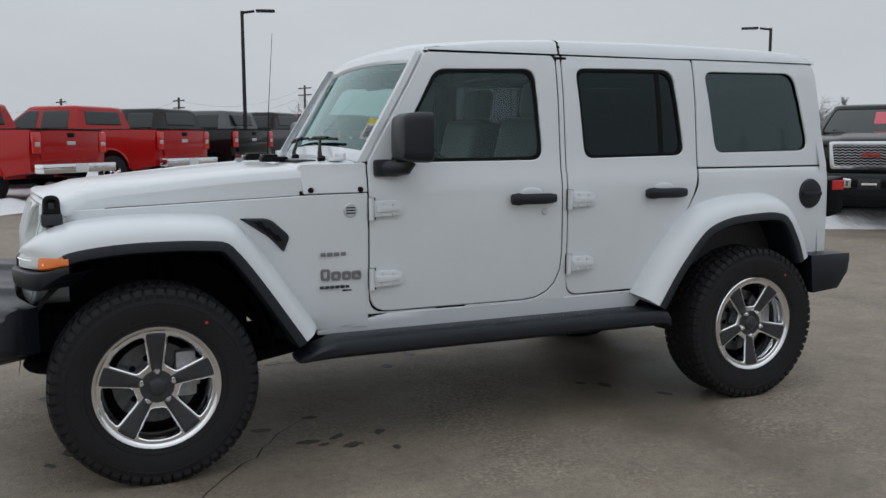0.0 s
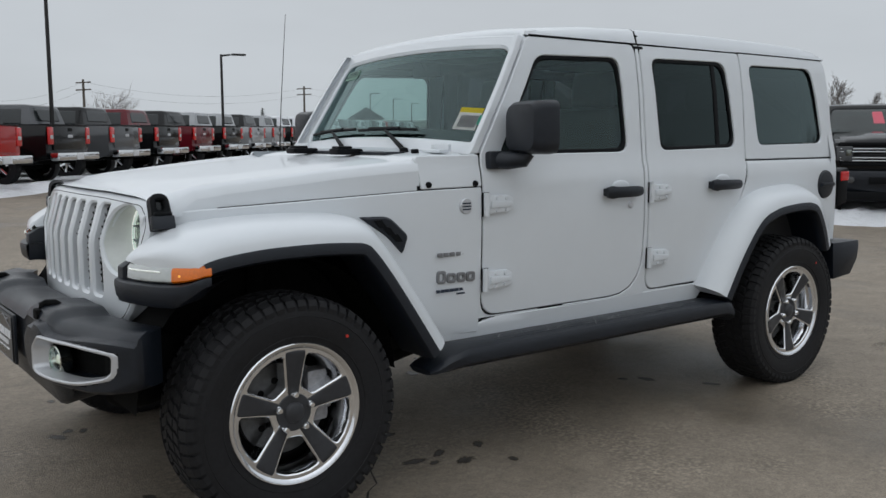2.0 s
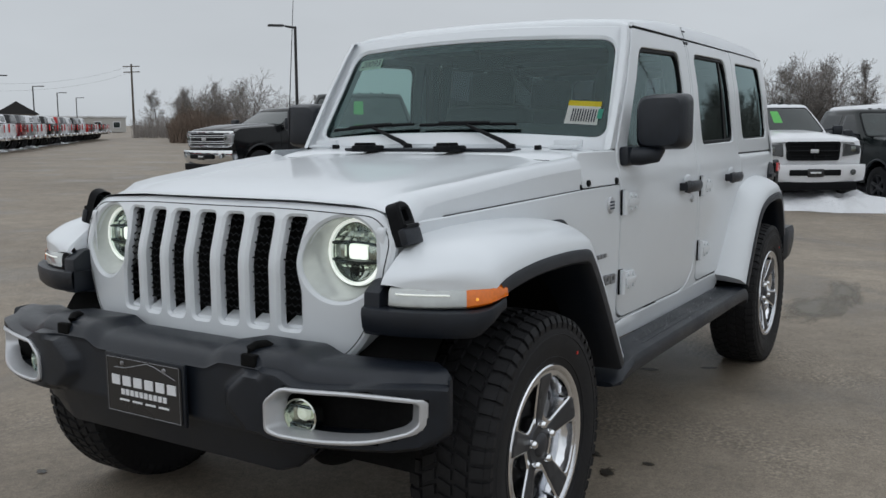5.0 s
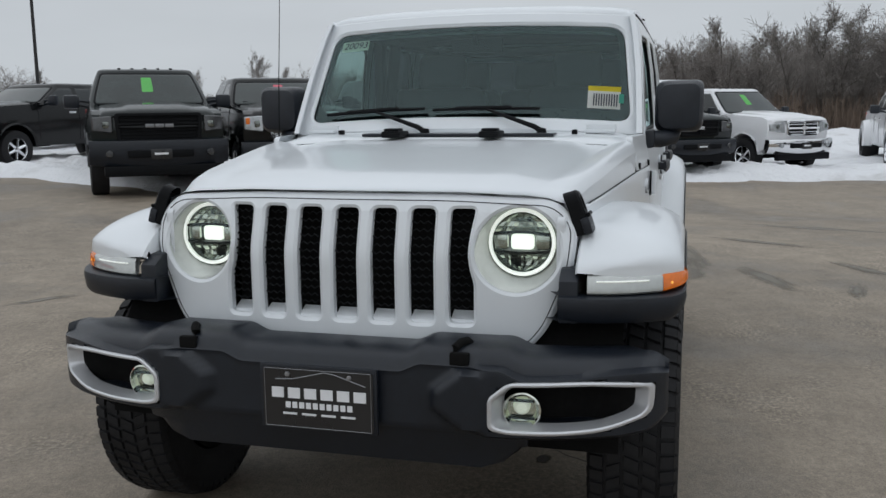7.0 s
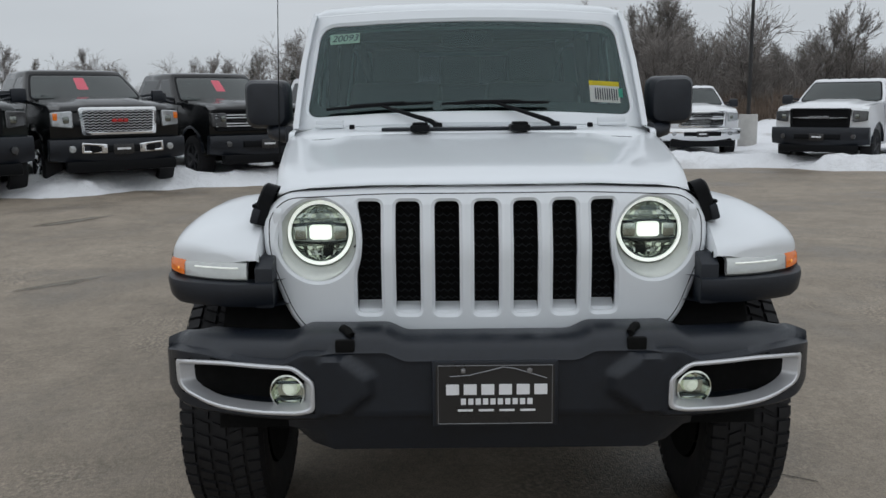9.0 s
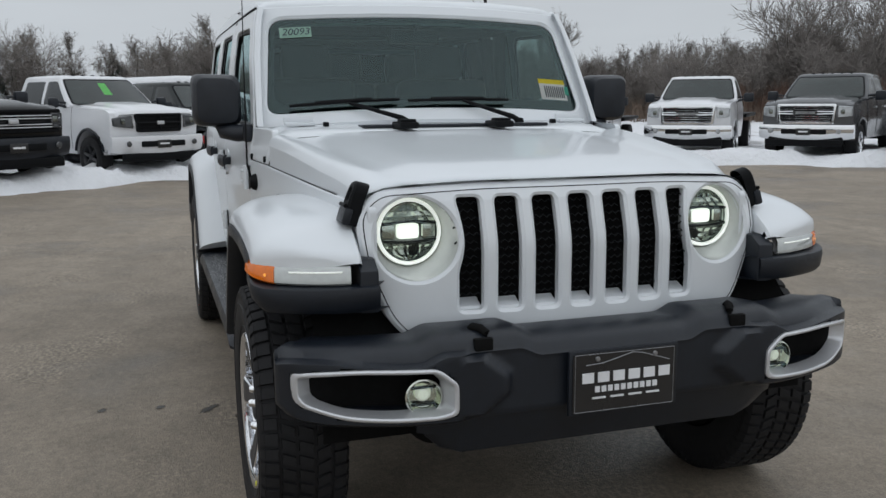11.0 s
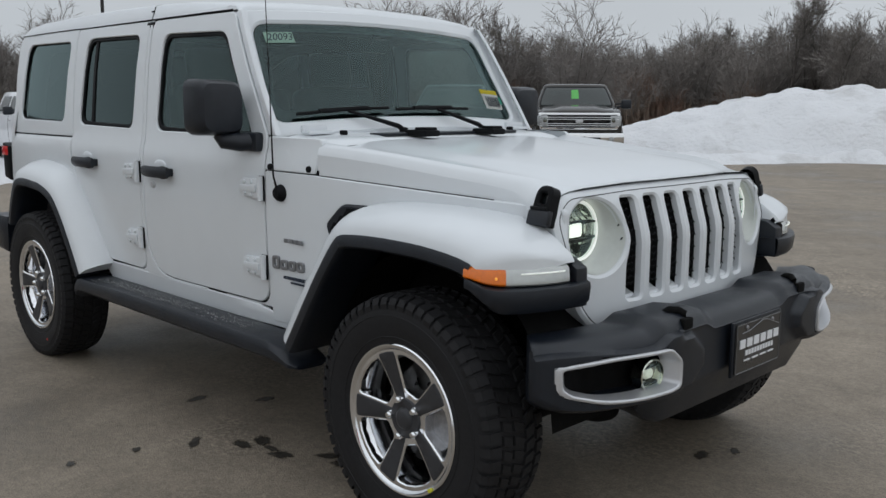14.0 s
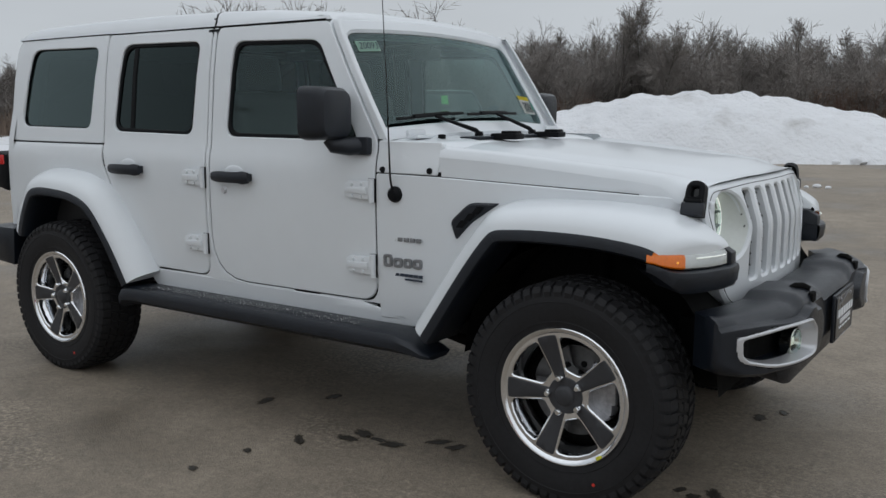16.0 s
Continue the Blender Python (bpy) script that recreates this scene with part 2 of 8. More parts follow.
def panel(loops, fmap, cu=(), cv=(), inset=0.004, thick=0.02, drop=0.004):
    """A sheet with rolled edges: loops of (u, v), the first the outline and the rest holes; fmap(u, v, depth) gives the place."""
    loops = [dedupe(lp) for lp in loops]
    loops = [lp if (area2(lp) > 0) == (i == 0) else lp[::-1] for i, lp in enumerate(loops)]
    pts, es = [], []
    for lp in loops:
        for l2 in ([lp, offset_loop(lp, inset)] if inset else [lp]):
            b0 = len(pts)
            pts += [Vector(p) for p in l2]
            es += [(b0 + i, b0 + (i + 1) % len(l2)) for i in range(len(l2))]
    ov, _, of, _, _, _ = delaunay_2d_cdt(pts, es, [], 0, 1e-6)
    bm = bmesh.new()
    vs = [bm.verts.new((p.x, 0, p.y)) for p in ov]
    for f in of:
        cx, cy = sum(ov[i].x for i in f) / len(f), sum(ov[i].y for i in f) / len(f)
        if inside(loops[0], cx, cy) and not any(inside(h, cx, cy) for h in loops[1:]):
            bm.faces.new([vs[i] for i in f])
    bmesh.ops.delete(bm, geom=[v for v in bm.verts if not v.link_faces], context='VERTS')
    if inset:
        for e in bm.edges:
            if e.is_boundary:
                e.verts[0].co.y = e.verts[1].co.y = drop
    for c in cu:
        bmesh.ops.bisect_plane(bm, geom=bm.verts[:] + bm.edges[:] + bm.faces[:], plane_co=(c, 0, 0), plane_no=(1, 0, 0))
    for c in cv:
        bmesh.ops.bisect_plane(bm, geom=bm.verts[:] + bm.edges[:] + bm.faces[:], plane_co=(0, 0, c), plane_no=(0, 0, 1))
    edge = [e for e in bm.edges if e.is_boundary]
    rim = {v for e in edge for v in e.verts}
    uv = {v: (v.co.x, v.co.z) for v in bm.verts}
    for v in bm.verts:
        v.co = fmap(*uv[v], v.co.y)
    if thick:
        ret = bmesh.ops.extrude_edge_only(bm, edges=edge)
        old = [(v, v.co.copy()) for v in ret["geom"] if isinstance(v, bmesh.types.BMVert)]
        near = {tuple(round(c, 5) for c in v.co): uv[v] for v in rim}
        for v, co in old:
            u = near.get(tuple(round(c, 5) for c in co))
            if u:
                v.co = fmap(*u, drop + thick)
    bmesh.ops.recalc_face_normals(bm, faces=bm.faces[:])
    return bm


def loft(bm, rings, closed=False, caps=False, mi=0):
    """Faces between successive rings of points."""
    vr = [[bm.verts.new(p) for p in r] for r in rings]
    n = len(vr[0])
    for a, b in zip(vr, vr[1:]):
        for i in range(n if closed else n - 1):
            j = (i + 1) % n
            f = bm.faces.new((a[i], a[j], b[j], b[i]))
            f.material_index = mi
    if caps and closed:
        for r in (vr[0], vr[-1][::-1]):
            f = bm.faces.new(r)
            f.material_index = mi
    bmesh.ops.recalc_face_normals(bm, faces=bm.faces[:])
    return bm


def box(bm, c, s, bev=0.01, rot=None, seg=2, taper=None):
    """A bevelled block centred at c; taper scales its top."""
    r = bmesh.ops.create_cube(bm, size=1)
    vs = r["verts"]
    for v in vs:
        v.co = Vector((v.co.x * s[0], v.co.y * s[1], v.co.z * s[2]))
        if taper and v.co.z > 0:
            v.co.x *= taper[0]
            v.co.y *= taper[1]
    if bev:
        es = list({e for v in vs for e in v.link_edges})
        r = bmesh.ops.bevel(bm, geom=es, offset=bev, segments=seg, affect='EDGES', profile=0.6)
        seen = set(r["verts"]) | {v for v in vs if v.is_valid}
        vs = [v for v in seen if v.is_valid]
    m = Matrix.Translation(c) @ (rot.to_4x4() if rot else Matrix())
    bmesh.ops.transform(bm, matrix=m, verts=vs)
    return bm


def rot(rx=0, ry=0, rz=0):
    return Euler((radians(rx), radians(ry), radians(rz))).to_matrix()


def tube(bm, pts, r, seg=8, caps=True):
    """A round bar along points; r a number or one for each point."""
    pts = [Vector(p) for p in pts]
    rs = r if isinstance(r, (list, tuple)) else [r] * len(pts)
    rings = []
    for i, p in enumerate(pts):
        d = (pts[min(i + 1, len(pts) - 1)] - pts[max(i - 1, 0)]).normalized()
        up = Vector((0, 0, 1)) if abs(d.z) < 0.9 else Vector((1, 0, 0))
        a = d.cross(up).normalized()
        b = d.cross(a)
        rings.append([p + (a * math.cos(2 * math.pi * k / seg) + b * math.sin(2 * math.pi * k / seg)) * rs[i] for k in range(seg)])
    return loft(bm, rings, closed=True, caps=caps)


def lathe(bm, prof, o, axis, seg=32, arc=None):
    """Turn a profile of (radius, height) about an axis through o."""
    ax = Vector(axis).normalized()
    up = Vector((0, 0, 1)) if abs(ax.z) < 0.9 else Vector((1, 0, 0))
    a = ax.cross(up).normalized()
    b = ax.cross(a)
    rings = []
    for r, h in prof:
        rings.append([Vector(o) + ax * h + (a * math.cos(2 * math.pi * k / seg) + b * math.sin(2 * math.pi * k / seg)) * r for k in range(seg)])
    return loft(bm, rings, closed=True)


def prism(bm, pts, vec, bev=0.0, seg=2):
    """A polygon of 3D points drawn out along vec, its edges rounded."""
    vs = [bm.verts.new(p) for p in pts]
    f = bm.faces.new(vs)
    ret = bmesh.ops.extrude_face_region(bm, geom=[f])
    nv = [v for v in ret["geom"] if isinstance(v, bmesh.types.BMVert)]
    bmesh.ops.translate(bm, verts=nv, vec=vec)
    allv = vs + nv
    if bev:
        es = list({e for v in allv for e in v.link_edges})
        bmesh.ops.bevel(bm, geom=es, offset=bev, segments=seg, affect='EDGES', profile=0.6, clamp_overlap=True)
    bmesh.ops.recalc_face_normals(bm, faces=bm.faces[:])
    return bm


def B():
    return bmesh.new()


def empty(name, m=None, label="", category="", group=""):
    ob = new(name)
    ob.empty_display_size = 0.2
    if m is not None:
        ob.matrix_basis = m
    return tagged(ob, label, category, group)


# ---- ground ----
def sstep(a, b, x):
    t = np.clip((x - a) / (b - a), 0, 1)
    return t * t * (3 - 2 * t)


def ground_z(x, y):
    """The lot: level under the vehicle, rising towards the truck row, with a shallow swale before the far trucks."""
    x, y = np.asarray(x, float), np.asarray(y, float)
    rise = (0.007 * (y + np.sqrt(y * y + 36)) - 0.042) * sstep(2.5, 8.0, np.hypot(x - 1.3, y))
    far, az = np.hypot(x + 2.4, y - 0.5), np.degrees(np.arctan2(y - 0.5, x + 2.4))
    return rise - 0.24 * np.exp(-((az + 12) / 16) ** 2) * sstep(9, 15, far) * (1 - sstep(34, 60, far))


def gz(x, y):
    return float(ground_z(x, y))


def asphalt():
    m, nt, b = mat_new("worn_asphalt")
    tc = nt.nodes.new("ShaderNodeTexCoord")
    L = nt.links.new

    def noise_n(scale, detail=4.0, rough=0.6):
        n = nd(nt, "ShaderNodeTexNoise", Scale=scale, Detail=detail, Roughness=rough)
        L(tc.outputs["Object"], n.inputs["Vector"])
        return n

    big, mid_n, grain, stones = noise_n(0.22), noise_n(1.3, 6), noise_n(30, 5, 0.78), noise_n(110, 3)
    ramp = nt.nodes.new("ShaderNodeValToRGB")
    e = ramp.color_ramp.elements
    e[0].position, e[0].color = 0.25, (0.150, 0.123, 0.093, 1)
    e[1].position, e[1].color = 0.75, (0.310, 0.260, 0.202, 1)
    ad = nt.nodes.new("ShaderNodeMath")
    ad.operation = 'MULTIPLY_ADD'
    ad.inputs[1].default_value = 0.55
    L(big.outputs[0], ad.inputs[0])
    hf = nt.nodes.new("ShaderNodeMath")
    hf.operation = 'MULTIPLY'
    hf.inputs[1].default_value = 0.45
    L(mid_n.outputs[0], hf.inputs[0])
    L(hf.outputs[0], ad.inputs[2])
    L(ad.outputs[0], ramp.inputs[0])
    gr = nd(nt, "ShaderNodeMapRange", From_Min=0.3, From_Max=0.7, To_Min=0.74, To_Max=1.26)
    L(grain.outputs[0], gr.inputs[0])
    sr = nd(nt, "ShaderNodeMapRange", From_Min=0.35, From_Max=0.65, To_Min=0.82, To_Max=1.18)
    L(stones.outputs[0], sr.inputs[0])
    blot = noise_n(4.5, 6, 0.7)
    bl = nd(nt, "ShaderNodeMapRange", From_Min=0.3, From_Max=0.7, To_Min=0.80, To_Max=1.20)
    L(blot.outputs[0], bl.inputs[0])
    m0 = nt.nodes.new("ShaderNodeMath")
    m0.operation = 'MULTIPLY'
    L(bl.outputs[0], m0.inputs[0])
    L(gr.outputs[0], m0.inputs[1])
    mm = nt.nodes.new("ShaderNodeMath")
    mm.operation = 'MULTIPLY'
    L(m0.outputs[0], mm.inputs[0])
    L(sr.outputs[0], mm.inputs[1])
    # crumbling patches where pale stones show
    rough_n, pebble = noise_n(0.9, 4, 0.6), noise_n(48, 2, 0.5)
    pm = nd(nt, "ShaderNodeMapRange", From_Min=0.50, From_Max=0.62, To_Min=0.0, To_Max=1.0)
    L(rough_n.outputs[0], pm.inputs[0])
    pp = nd(nt, "ShaderNodeMapRange", From_Min=0.42, From_Max=0.68, To_Min=-0.26, To_Max=0.42)
    L(pebble.outputs[0], pp.inputs[0])
    pk = nt.nodes.new("ShaderNodeMath")
    pk.operation = 'MULTIPLY_ADD'
    L(pm.outputs[0], pk.inputs[0])
    L(pp.outputs[0], pk.inputs[1])
    pk.inputs[2].default_value = 1.0
    m1 = nt.nodes.new("ShaderNodeMath")
    m1.operation = 'MULTIPLY'
    L(mm.outputs[0], m1.inputs[0])
    L(pk.outputs[0], m1.inputs[1])
    mm = m1
    mx = nt.nodes.new("ShaderNodeMix")
    mx.data_type, mx.blend_type = 'RGBA', 'MULTIPLY'
    mx.inputs["Factor"].default_value = 1
    L(ramp.outputs[0], mx.inputs["A"])
    L(mm.outputs[0], mx.inputs["B"])
    # damp patches: darker and glossier
    damp = noise_n(0.55, 5, 0.62)
    dr = nd(nt, "ShaderNodeMapRange", From_Min=0.50, From_Max=0.64, To_Min=0.0, To_Max=1.0)
    L(damp.outputs[0], dr.inputs[0])
    mx2 = nt.nodes.new("ShaderNodeMix")
    mx2.data_type, mx2.blend_type = 'RGBA', 'MULTIPLY'
    L(dr.outputs[0], mx2.inputs["Factor"])
    L(mx.outputs["Result"], mx2.inputs["A"])
    mx2.inputs["B"].default_value = (0.66, 0.65, 0.63, 1)
    L(mx2.outputs["Result"], b.inputs["Base Color"])
    ro = nd(nt, "ShaderNodeMapRange", To_Min=0.72, To_Max=0.45)
    L(dr.outputs[0], ro.inputs[0])
    L(ro.outputs[0], b.inputs["Roughness"])
    bp = nd(nt, "ShaderNodeBump", Strength=0.8, Distance=0.006)
    L(stones.outputs[0], bp.inputs["Height"])
    L(bp.outputs[0], b.inputs["Normal"])
    return m


M["asphalt"] = asphalt()


def grid_axis(near, far, step, grow):
    a, s = [0.0], step
    while a[-1] < far:
        if a[-1] > near:
            s *= grow
        a.append(a[-1] + s)
    return [-v for v in a[:0:-1]] + a


def sheet(name, xs, ys, zf, material, kind, label, keep=None):
    X, Y = np.meshgrid(xs, ys)
    Z = zf(X, Y)
    nx, ny = len(xs), len(ys)
    verts = np.stack([X, Y, Z], -1).reshape(-1, 3)
    idx = np.arange(nx * ny).reshape(ny, nx)
    q = np.stack([idx[:-1, :-1], idx[:-1, 1:], idx[1:, 1:], idx[1:, :-1]], -1).reshape(-1, 4)
    if keep is not None:
        k = keep(X, Y)
        kk = (k[:-1, :-1] | k[:-1, 1:] | k[1:, 1:] | k[1:, :-1]).reshape(-1)
        q = q[kk]
        used = np.unique(q)
        remap = -np.ones(nx * ny, int)
        remap[used] = np.arange(len(used))
        verts, q = verts[used], remap[q]
    me = bpy.data.meshes.new(name)
    me.from_pydata(verts.tolist(), [], q.tolist())
    me.materials.append(material)
    me.shade_smooth()
    return tagged(new(name, me), label, kind=kind)


gx = [v + 1.0 for v in grid_axis(14, 700, 0.8, 1.25)]
ground = sheet("ground", gx, grid_axis(14, 700, 0.8, 1.25), ground_z, M["asphalt"], "structure",
               "worn grey-brown asphalt parking lot with damp patches")

# ---- the white off-road vehicle: forward is -x, its left side -y ----
suv = empty("off_road_car", label="glossy white four-door off-road car with black bumpers on asphalt",
            category="car")
W_TAB = [(-0.45, 0.60), (-0.1, 0.665), (0.30, 0.715), (0.68, 0.757), (0.93, 0.785), (1.5, 0.80), (2.4, 0.806), (3.3, 0.802), (3.64, 0.785)]
T_TAB = [(0.40, -0.03), (0.52, -0.018), (0.60, -0.006), (0.75, 0.004), (0.95, 0.010), (1.10, 0.009), (1.165, 0.006), (1.19, 0.000), (1.215, -0.009),
         (1.30, -0.018), (1.55, -0.042), (1.70, -0.066), (1.78, -0.088), (1.84, -0.13)]


def side_y(x, z):
    return interp(W_TAB, x) + interp(T_TAB, z)


def side_map(s):
    def f(x, z, d):
        return Vector((x, s * (side_y(x, z) - d), z))
    return f


CU = [-0.2, 0.0, 0.2, 0.4, 0.6, 0.8, 1.2, 1.6, 2.0, 2.4, 2.8, 3.2, 3.5]
CV = [0.55, 0.62, 0.75, 0.85, 0.95, 1.05, 1.13, 1.19, 1.22, 1.3, 1.4, 1.55, 1.64, 1.70, 1.75]

FDOOR = rnd([(0.932, 0.598, 0.09), (1.902, 0.602, 0.21), (1.902, 1.7615, 0.03), (1.231, 1.7600, 0.03), (0.932, 1.262, 0.02)])
B_PILLAR = rnd([(1.931, 1.7625), (1.908, 1.7625), (1.908, 0.596, 0.215), (1.40, 0.596), (1.40, 0.590), (1.931, 0.590)])
D_FILL = rnd([(0.924, 0.75), (0.9275, 0.75), (0.9275, 0.594, 0.093), (1.25, 0.594), (1.25, 0.589), (0.924, 0.589)])
E_FILL = rnd([(1.931, 0.74), (1.934, 0.74), (1.934, 0.602, 0.072), (2.25, 0.602), (2.25, 0.597), (1.931, 0.597)])
A_PILLAR = rnd([(0.885, 1.268), (0.926, 1.268), (1.216, 1.752), (1.216, 1.766), (1.19, 1.766)])
FWIN = [(1.035, 1.262, 0.03), (1.810, 1.266, 0.06), (1.784, 1.695, 0.06), (1.275, 1.682, 0.05)]
RDOOR = rnd([(1.937, 0.606, 0.07), (2.385, 0.612, 0.06), (2.470, 0.72, 0.08), (2.715, 1.12, 0.10), (2.715, 1.766, 0.02), (1.937, 1.7625, 0.02)])
RWIN = [(2.042, 1.270, 0.05), (2.640, 1.280, 0.06), (2.585, 1.712, 0.07), (2.012, 1.704, 0.05)]
QTOP = rnd([(2.722, 1.217, 0.01), (3.612, 1.217, 0.02), (3.565, 1.772, 0.06), (2.722, 1.768, 0.01)])
QWIN = [(2.842, 1.290, 0.05), (3.495, 1.298, 0.08), (3.400, 1.714, 0.07), (2.790, 1.708, 0.05)]
QLOW = rnd([(2.722, 1.209, 0.01), (3.622, 1.209, 0.03), (3.632, 0.72, 0.02), (3.42, 0.72), (3.33, 0.95), (3.18, 1.02), (2.86, 1.015),
            (2.70, 0.955), (2.53, 0.72), (2.45, 0.585), (2.395, 0.59), (2.478, 0.72, 0.05), (2.722, 1.118, 0.1)])
FENDER = rnd([(-0.40, 1.079, 0.02), (0.645, 1.126), (0.925, 1.132, 0.01), (0.925, 0.53, 0.01), (0.66, 0.53), (0.58, 0.62), (0.42, 0.88),
              (0.30, 0.99), (0.10, 1.01), (-0.28, 0.99), (-0.40, 0.93)])
COWL = rnd([(0.645, 1.131, 0.010), (0.925, 1.136, 0.006), (0.925, 1.264, 0.01), (0.625, 1.262, 0.03)])
SILL = rnd([(0.70, 0.505, 0.01), (2.34, 0.505, 0.02), (2.40, 0.575, 0.01), (2.36, 0.602, 0.0), (2.02, 0.598), (1.70, 0.592), (1.02, 0.588, 0.0),
            (0.70, 0.524, 0.0)])


def inset_loop(pts, d):
    c = Vector((sum(p[0] for p in pts) / len(pts), sum(p[1] for p in pts) / len(pts)))
    out = []
    for p in pts:
        v = Vector(p[:2]) - c
        out.append((c.x + v.x * (1 - d / abs(v.x)), c.y + v.y * (1 - d / abs(v.y)), p[2]))
    return out


def window_set(owner, win, s, material, divide=None, lip=0.017):
    """The glass, its black seal and, if there is one, the dividing bar."""
    lo = rnd(win)
    li = rnd(inset_loop(win, lip))
    lg = rnd(inset_loop(win, 0.006))
    fm = side_map(s)
    seal = part("window_seal", panel([lo, li], lambda u, v, d: fm(u, v, d + 0.008), cv=[1.3, 1.4, 1.55, 1.64, 1.7], inset=0.004, thick=0.012), M["trim"], owner)
    g = part("window_glass", panel([lg], lambda u, v, d: fm(u, v, d + 0.017), cv=[1.3, 1.4, 1.55, 1.64, 1.7], inset=0, thick=0), material, owner,
             "dark tinted glass")
    if divide:
        bmd = panel([[(divide, win[0][1] + 0.015), (divide + 0.03, win[0][1] + 0.015), (divide + 0.02, win[2][1] - 0.015), (divide - 0.01, win[2][1] - 0.015)]],
                    lambda u, v, d: fm(u, v, d + 0.012), cv=[1.3, 1.4, 1.55, 1.64, 1.7], inset=0.003, thick=0.01)
        part("window_divider", bmd, M["trim"], owner)
    return g


def door_handle(owner, s, x0, x1, z, lock):
    y = side_y((x0 + x1) / 2, z)
    bm = B()
    n, rings = 9, []
    for i in range(n):
        t = i / (n - 1)
        x = x0 + (x1 - x0) * t
        h = 0.026 * (0.55 + 0.45 * min(1, 4 * min(t, 1 - t) + 0.4)) + (0.006 if t < 0.25 else 0)
        o = 0.030 + 0.014 * math.sin(math.pi * t)
        rings.append([Vector((x, s * (y + o + 0.009 * math.cos(a)), z + h * math.sin(a))) for a in [k * math.pi / 5 for k in range(10)]])
    loft(bm, rings, closed=True, caps=True)
    for x in (x0 + 0.03, x1 - 0.03):
        box(bm, (x, s * (y + 0.014), z), (0.045, 0.04, 0.036), 0.006)
    part("door_handle", bm, M["black"], owner, "black pull handle")
    bm = B()
    bmesh.ops.create_uvsphere(bm, u_segments=16, v_segments=8, radius=1,
                              matrix=Matrix.Translation(((x0 + x1) / 2, s * (y + 0.001), z + 0.022)) @ Matrix.Diagonal((0.062, 0.006, 0.03, 1)))
    part("handle_cup", bm, M["white"], owner)
    if lock:
        bm = B()
        lathe(bm, [(0.0, 0.012), (0.012, 0.012), (0.016, 0.006), (0.016, -0.01)], (1.802, s * y, 1.022), (0, s, 0), 18)
        part("door_lock", bm, M["satin"], owner, "round silver key lock")


def hinge(owner, s, x, z):
    y = side_y(x + 0.05, z)
    bm = B()
    prism(bm, [(x + u, s * (y + 0.003), z + v) for u, v in ((0.012, 0.038), (0.115, 0.036), (0.142, 0.022), (0.142, -0.026), (0.115, -0.034), (0.012, -0.038))],
          (0, s * 0.016, 0), 0.006)
    prism(bm, [(x + u, s * (y + 0.016), z + v) for u, v in ((0.02, 0.014), (0.13, 0.010), (0.13, -0.012), (0.02, -0.016))], (0, s * 0.010, 0), 0.004)
    tube(bm, [(x, s * (y + 0.014), z - 0.048), (x, s * (y + 0.014), z + 0.048)], 0.0125, 10)
    h = part("door_hinge", bm, M["white"], owner, "white painted exposed hinge")
    # black plate outlines the knuckle, drawn in for the shade beside it
    bm = B()
    box(bm, (x + 0.004, s * (y + 0.003), z), (0.034, 0.006, 0.098), 0)
    part("hinge_shade", bm, M["trim"], h)
    for u, v in ((0.05, 0.025), (0.10, 0.022), (0.05, -0.026), (0.10, -0.024)):
        bm = B()
        lathe(bm, [(0.0, 0.026), (0.007, 0.026), (0.008, 0.018)], (x + u, s * y, z + v), (0, s, 0), 6)
        part("hinge_bolt", bm, M["white"], h)


def flare_section(n, y_in, white, x=0.0):
    """(outward, along the arch's normal): white cap, or the black lip below it."""
    if white:
        y0 = max(min(y_in - 0.02, 0.74), 0.655 if x < -0.25 else 0.0)
        if x < 1.5:
            return [(y0 - 0.003, -0.12 if x < -0.2 else -0.03), (y0 - 0.001, 0.0), (y0 + 0.006, 0.010), (0.775, 0.008), (0.825, 0.003), (0.865, -0.007), (0.893, -0.020), (0.921, -0.038), (0.933, -0.060), (0.938, -0.082)]
        return [(y0, -0.05), (y0, 0.024), (0.775, 0.021), (0.825, 0.013), (0.865, 0.001), (0.893, -0.014), (0.921, -0.034), (0.933, -0.060), (0.938, -0.082)]
    return [(0.940, -0.080), (0.945, -0.090), (0.945, -0.118), (0.935, -0.126), (0.88, -0.127), (0.74, -0.128), (0.72, -0.10)]


def smooth_path(pts, n=6):
    """A curve through points."""
    p = [Vector(q) for q in pts]
    out = []
    for i in range(len(p) - 1):
        a, b, c, d = p[max(i - 1, 0)], p[i], p[i + 1], p[min(i + 2, len(p) - 1)]
        for j in range(n):
            t = j / n
            out.append(0.5 * (2 * b + (c - a) * t + (2 * a - 5 * b + 4 * c - d) * t * t + (3 * b - a - 3 * c + d) * t ** 3))
    return out + [p[-1]]


F_ARCH = smooth_path([(-0.466, 0.931), (-0.442, 0.958), (-0.33, 1.022), (-0.144, 1.05), (0.062, 1.056), (0.22, 1.050), (0.305, 1.036), (0.372, 0.990), (0.485, 0.845), (0.668, 0.572)])
R_ARCH = smooth_path([(2.325, 0.582), (2.459, 0.785), (2.62, 0.965), (2.78, 1.035), (2.958, 1.058), (3.14, 1.058), (3.26, 1.01), (3.35, 0.88), (3.405, 0.745)])


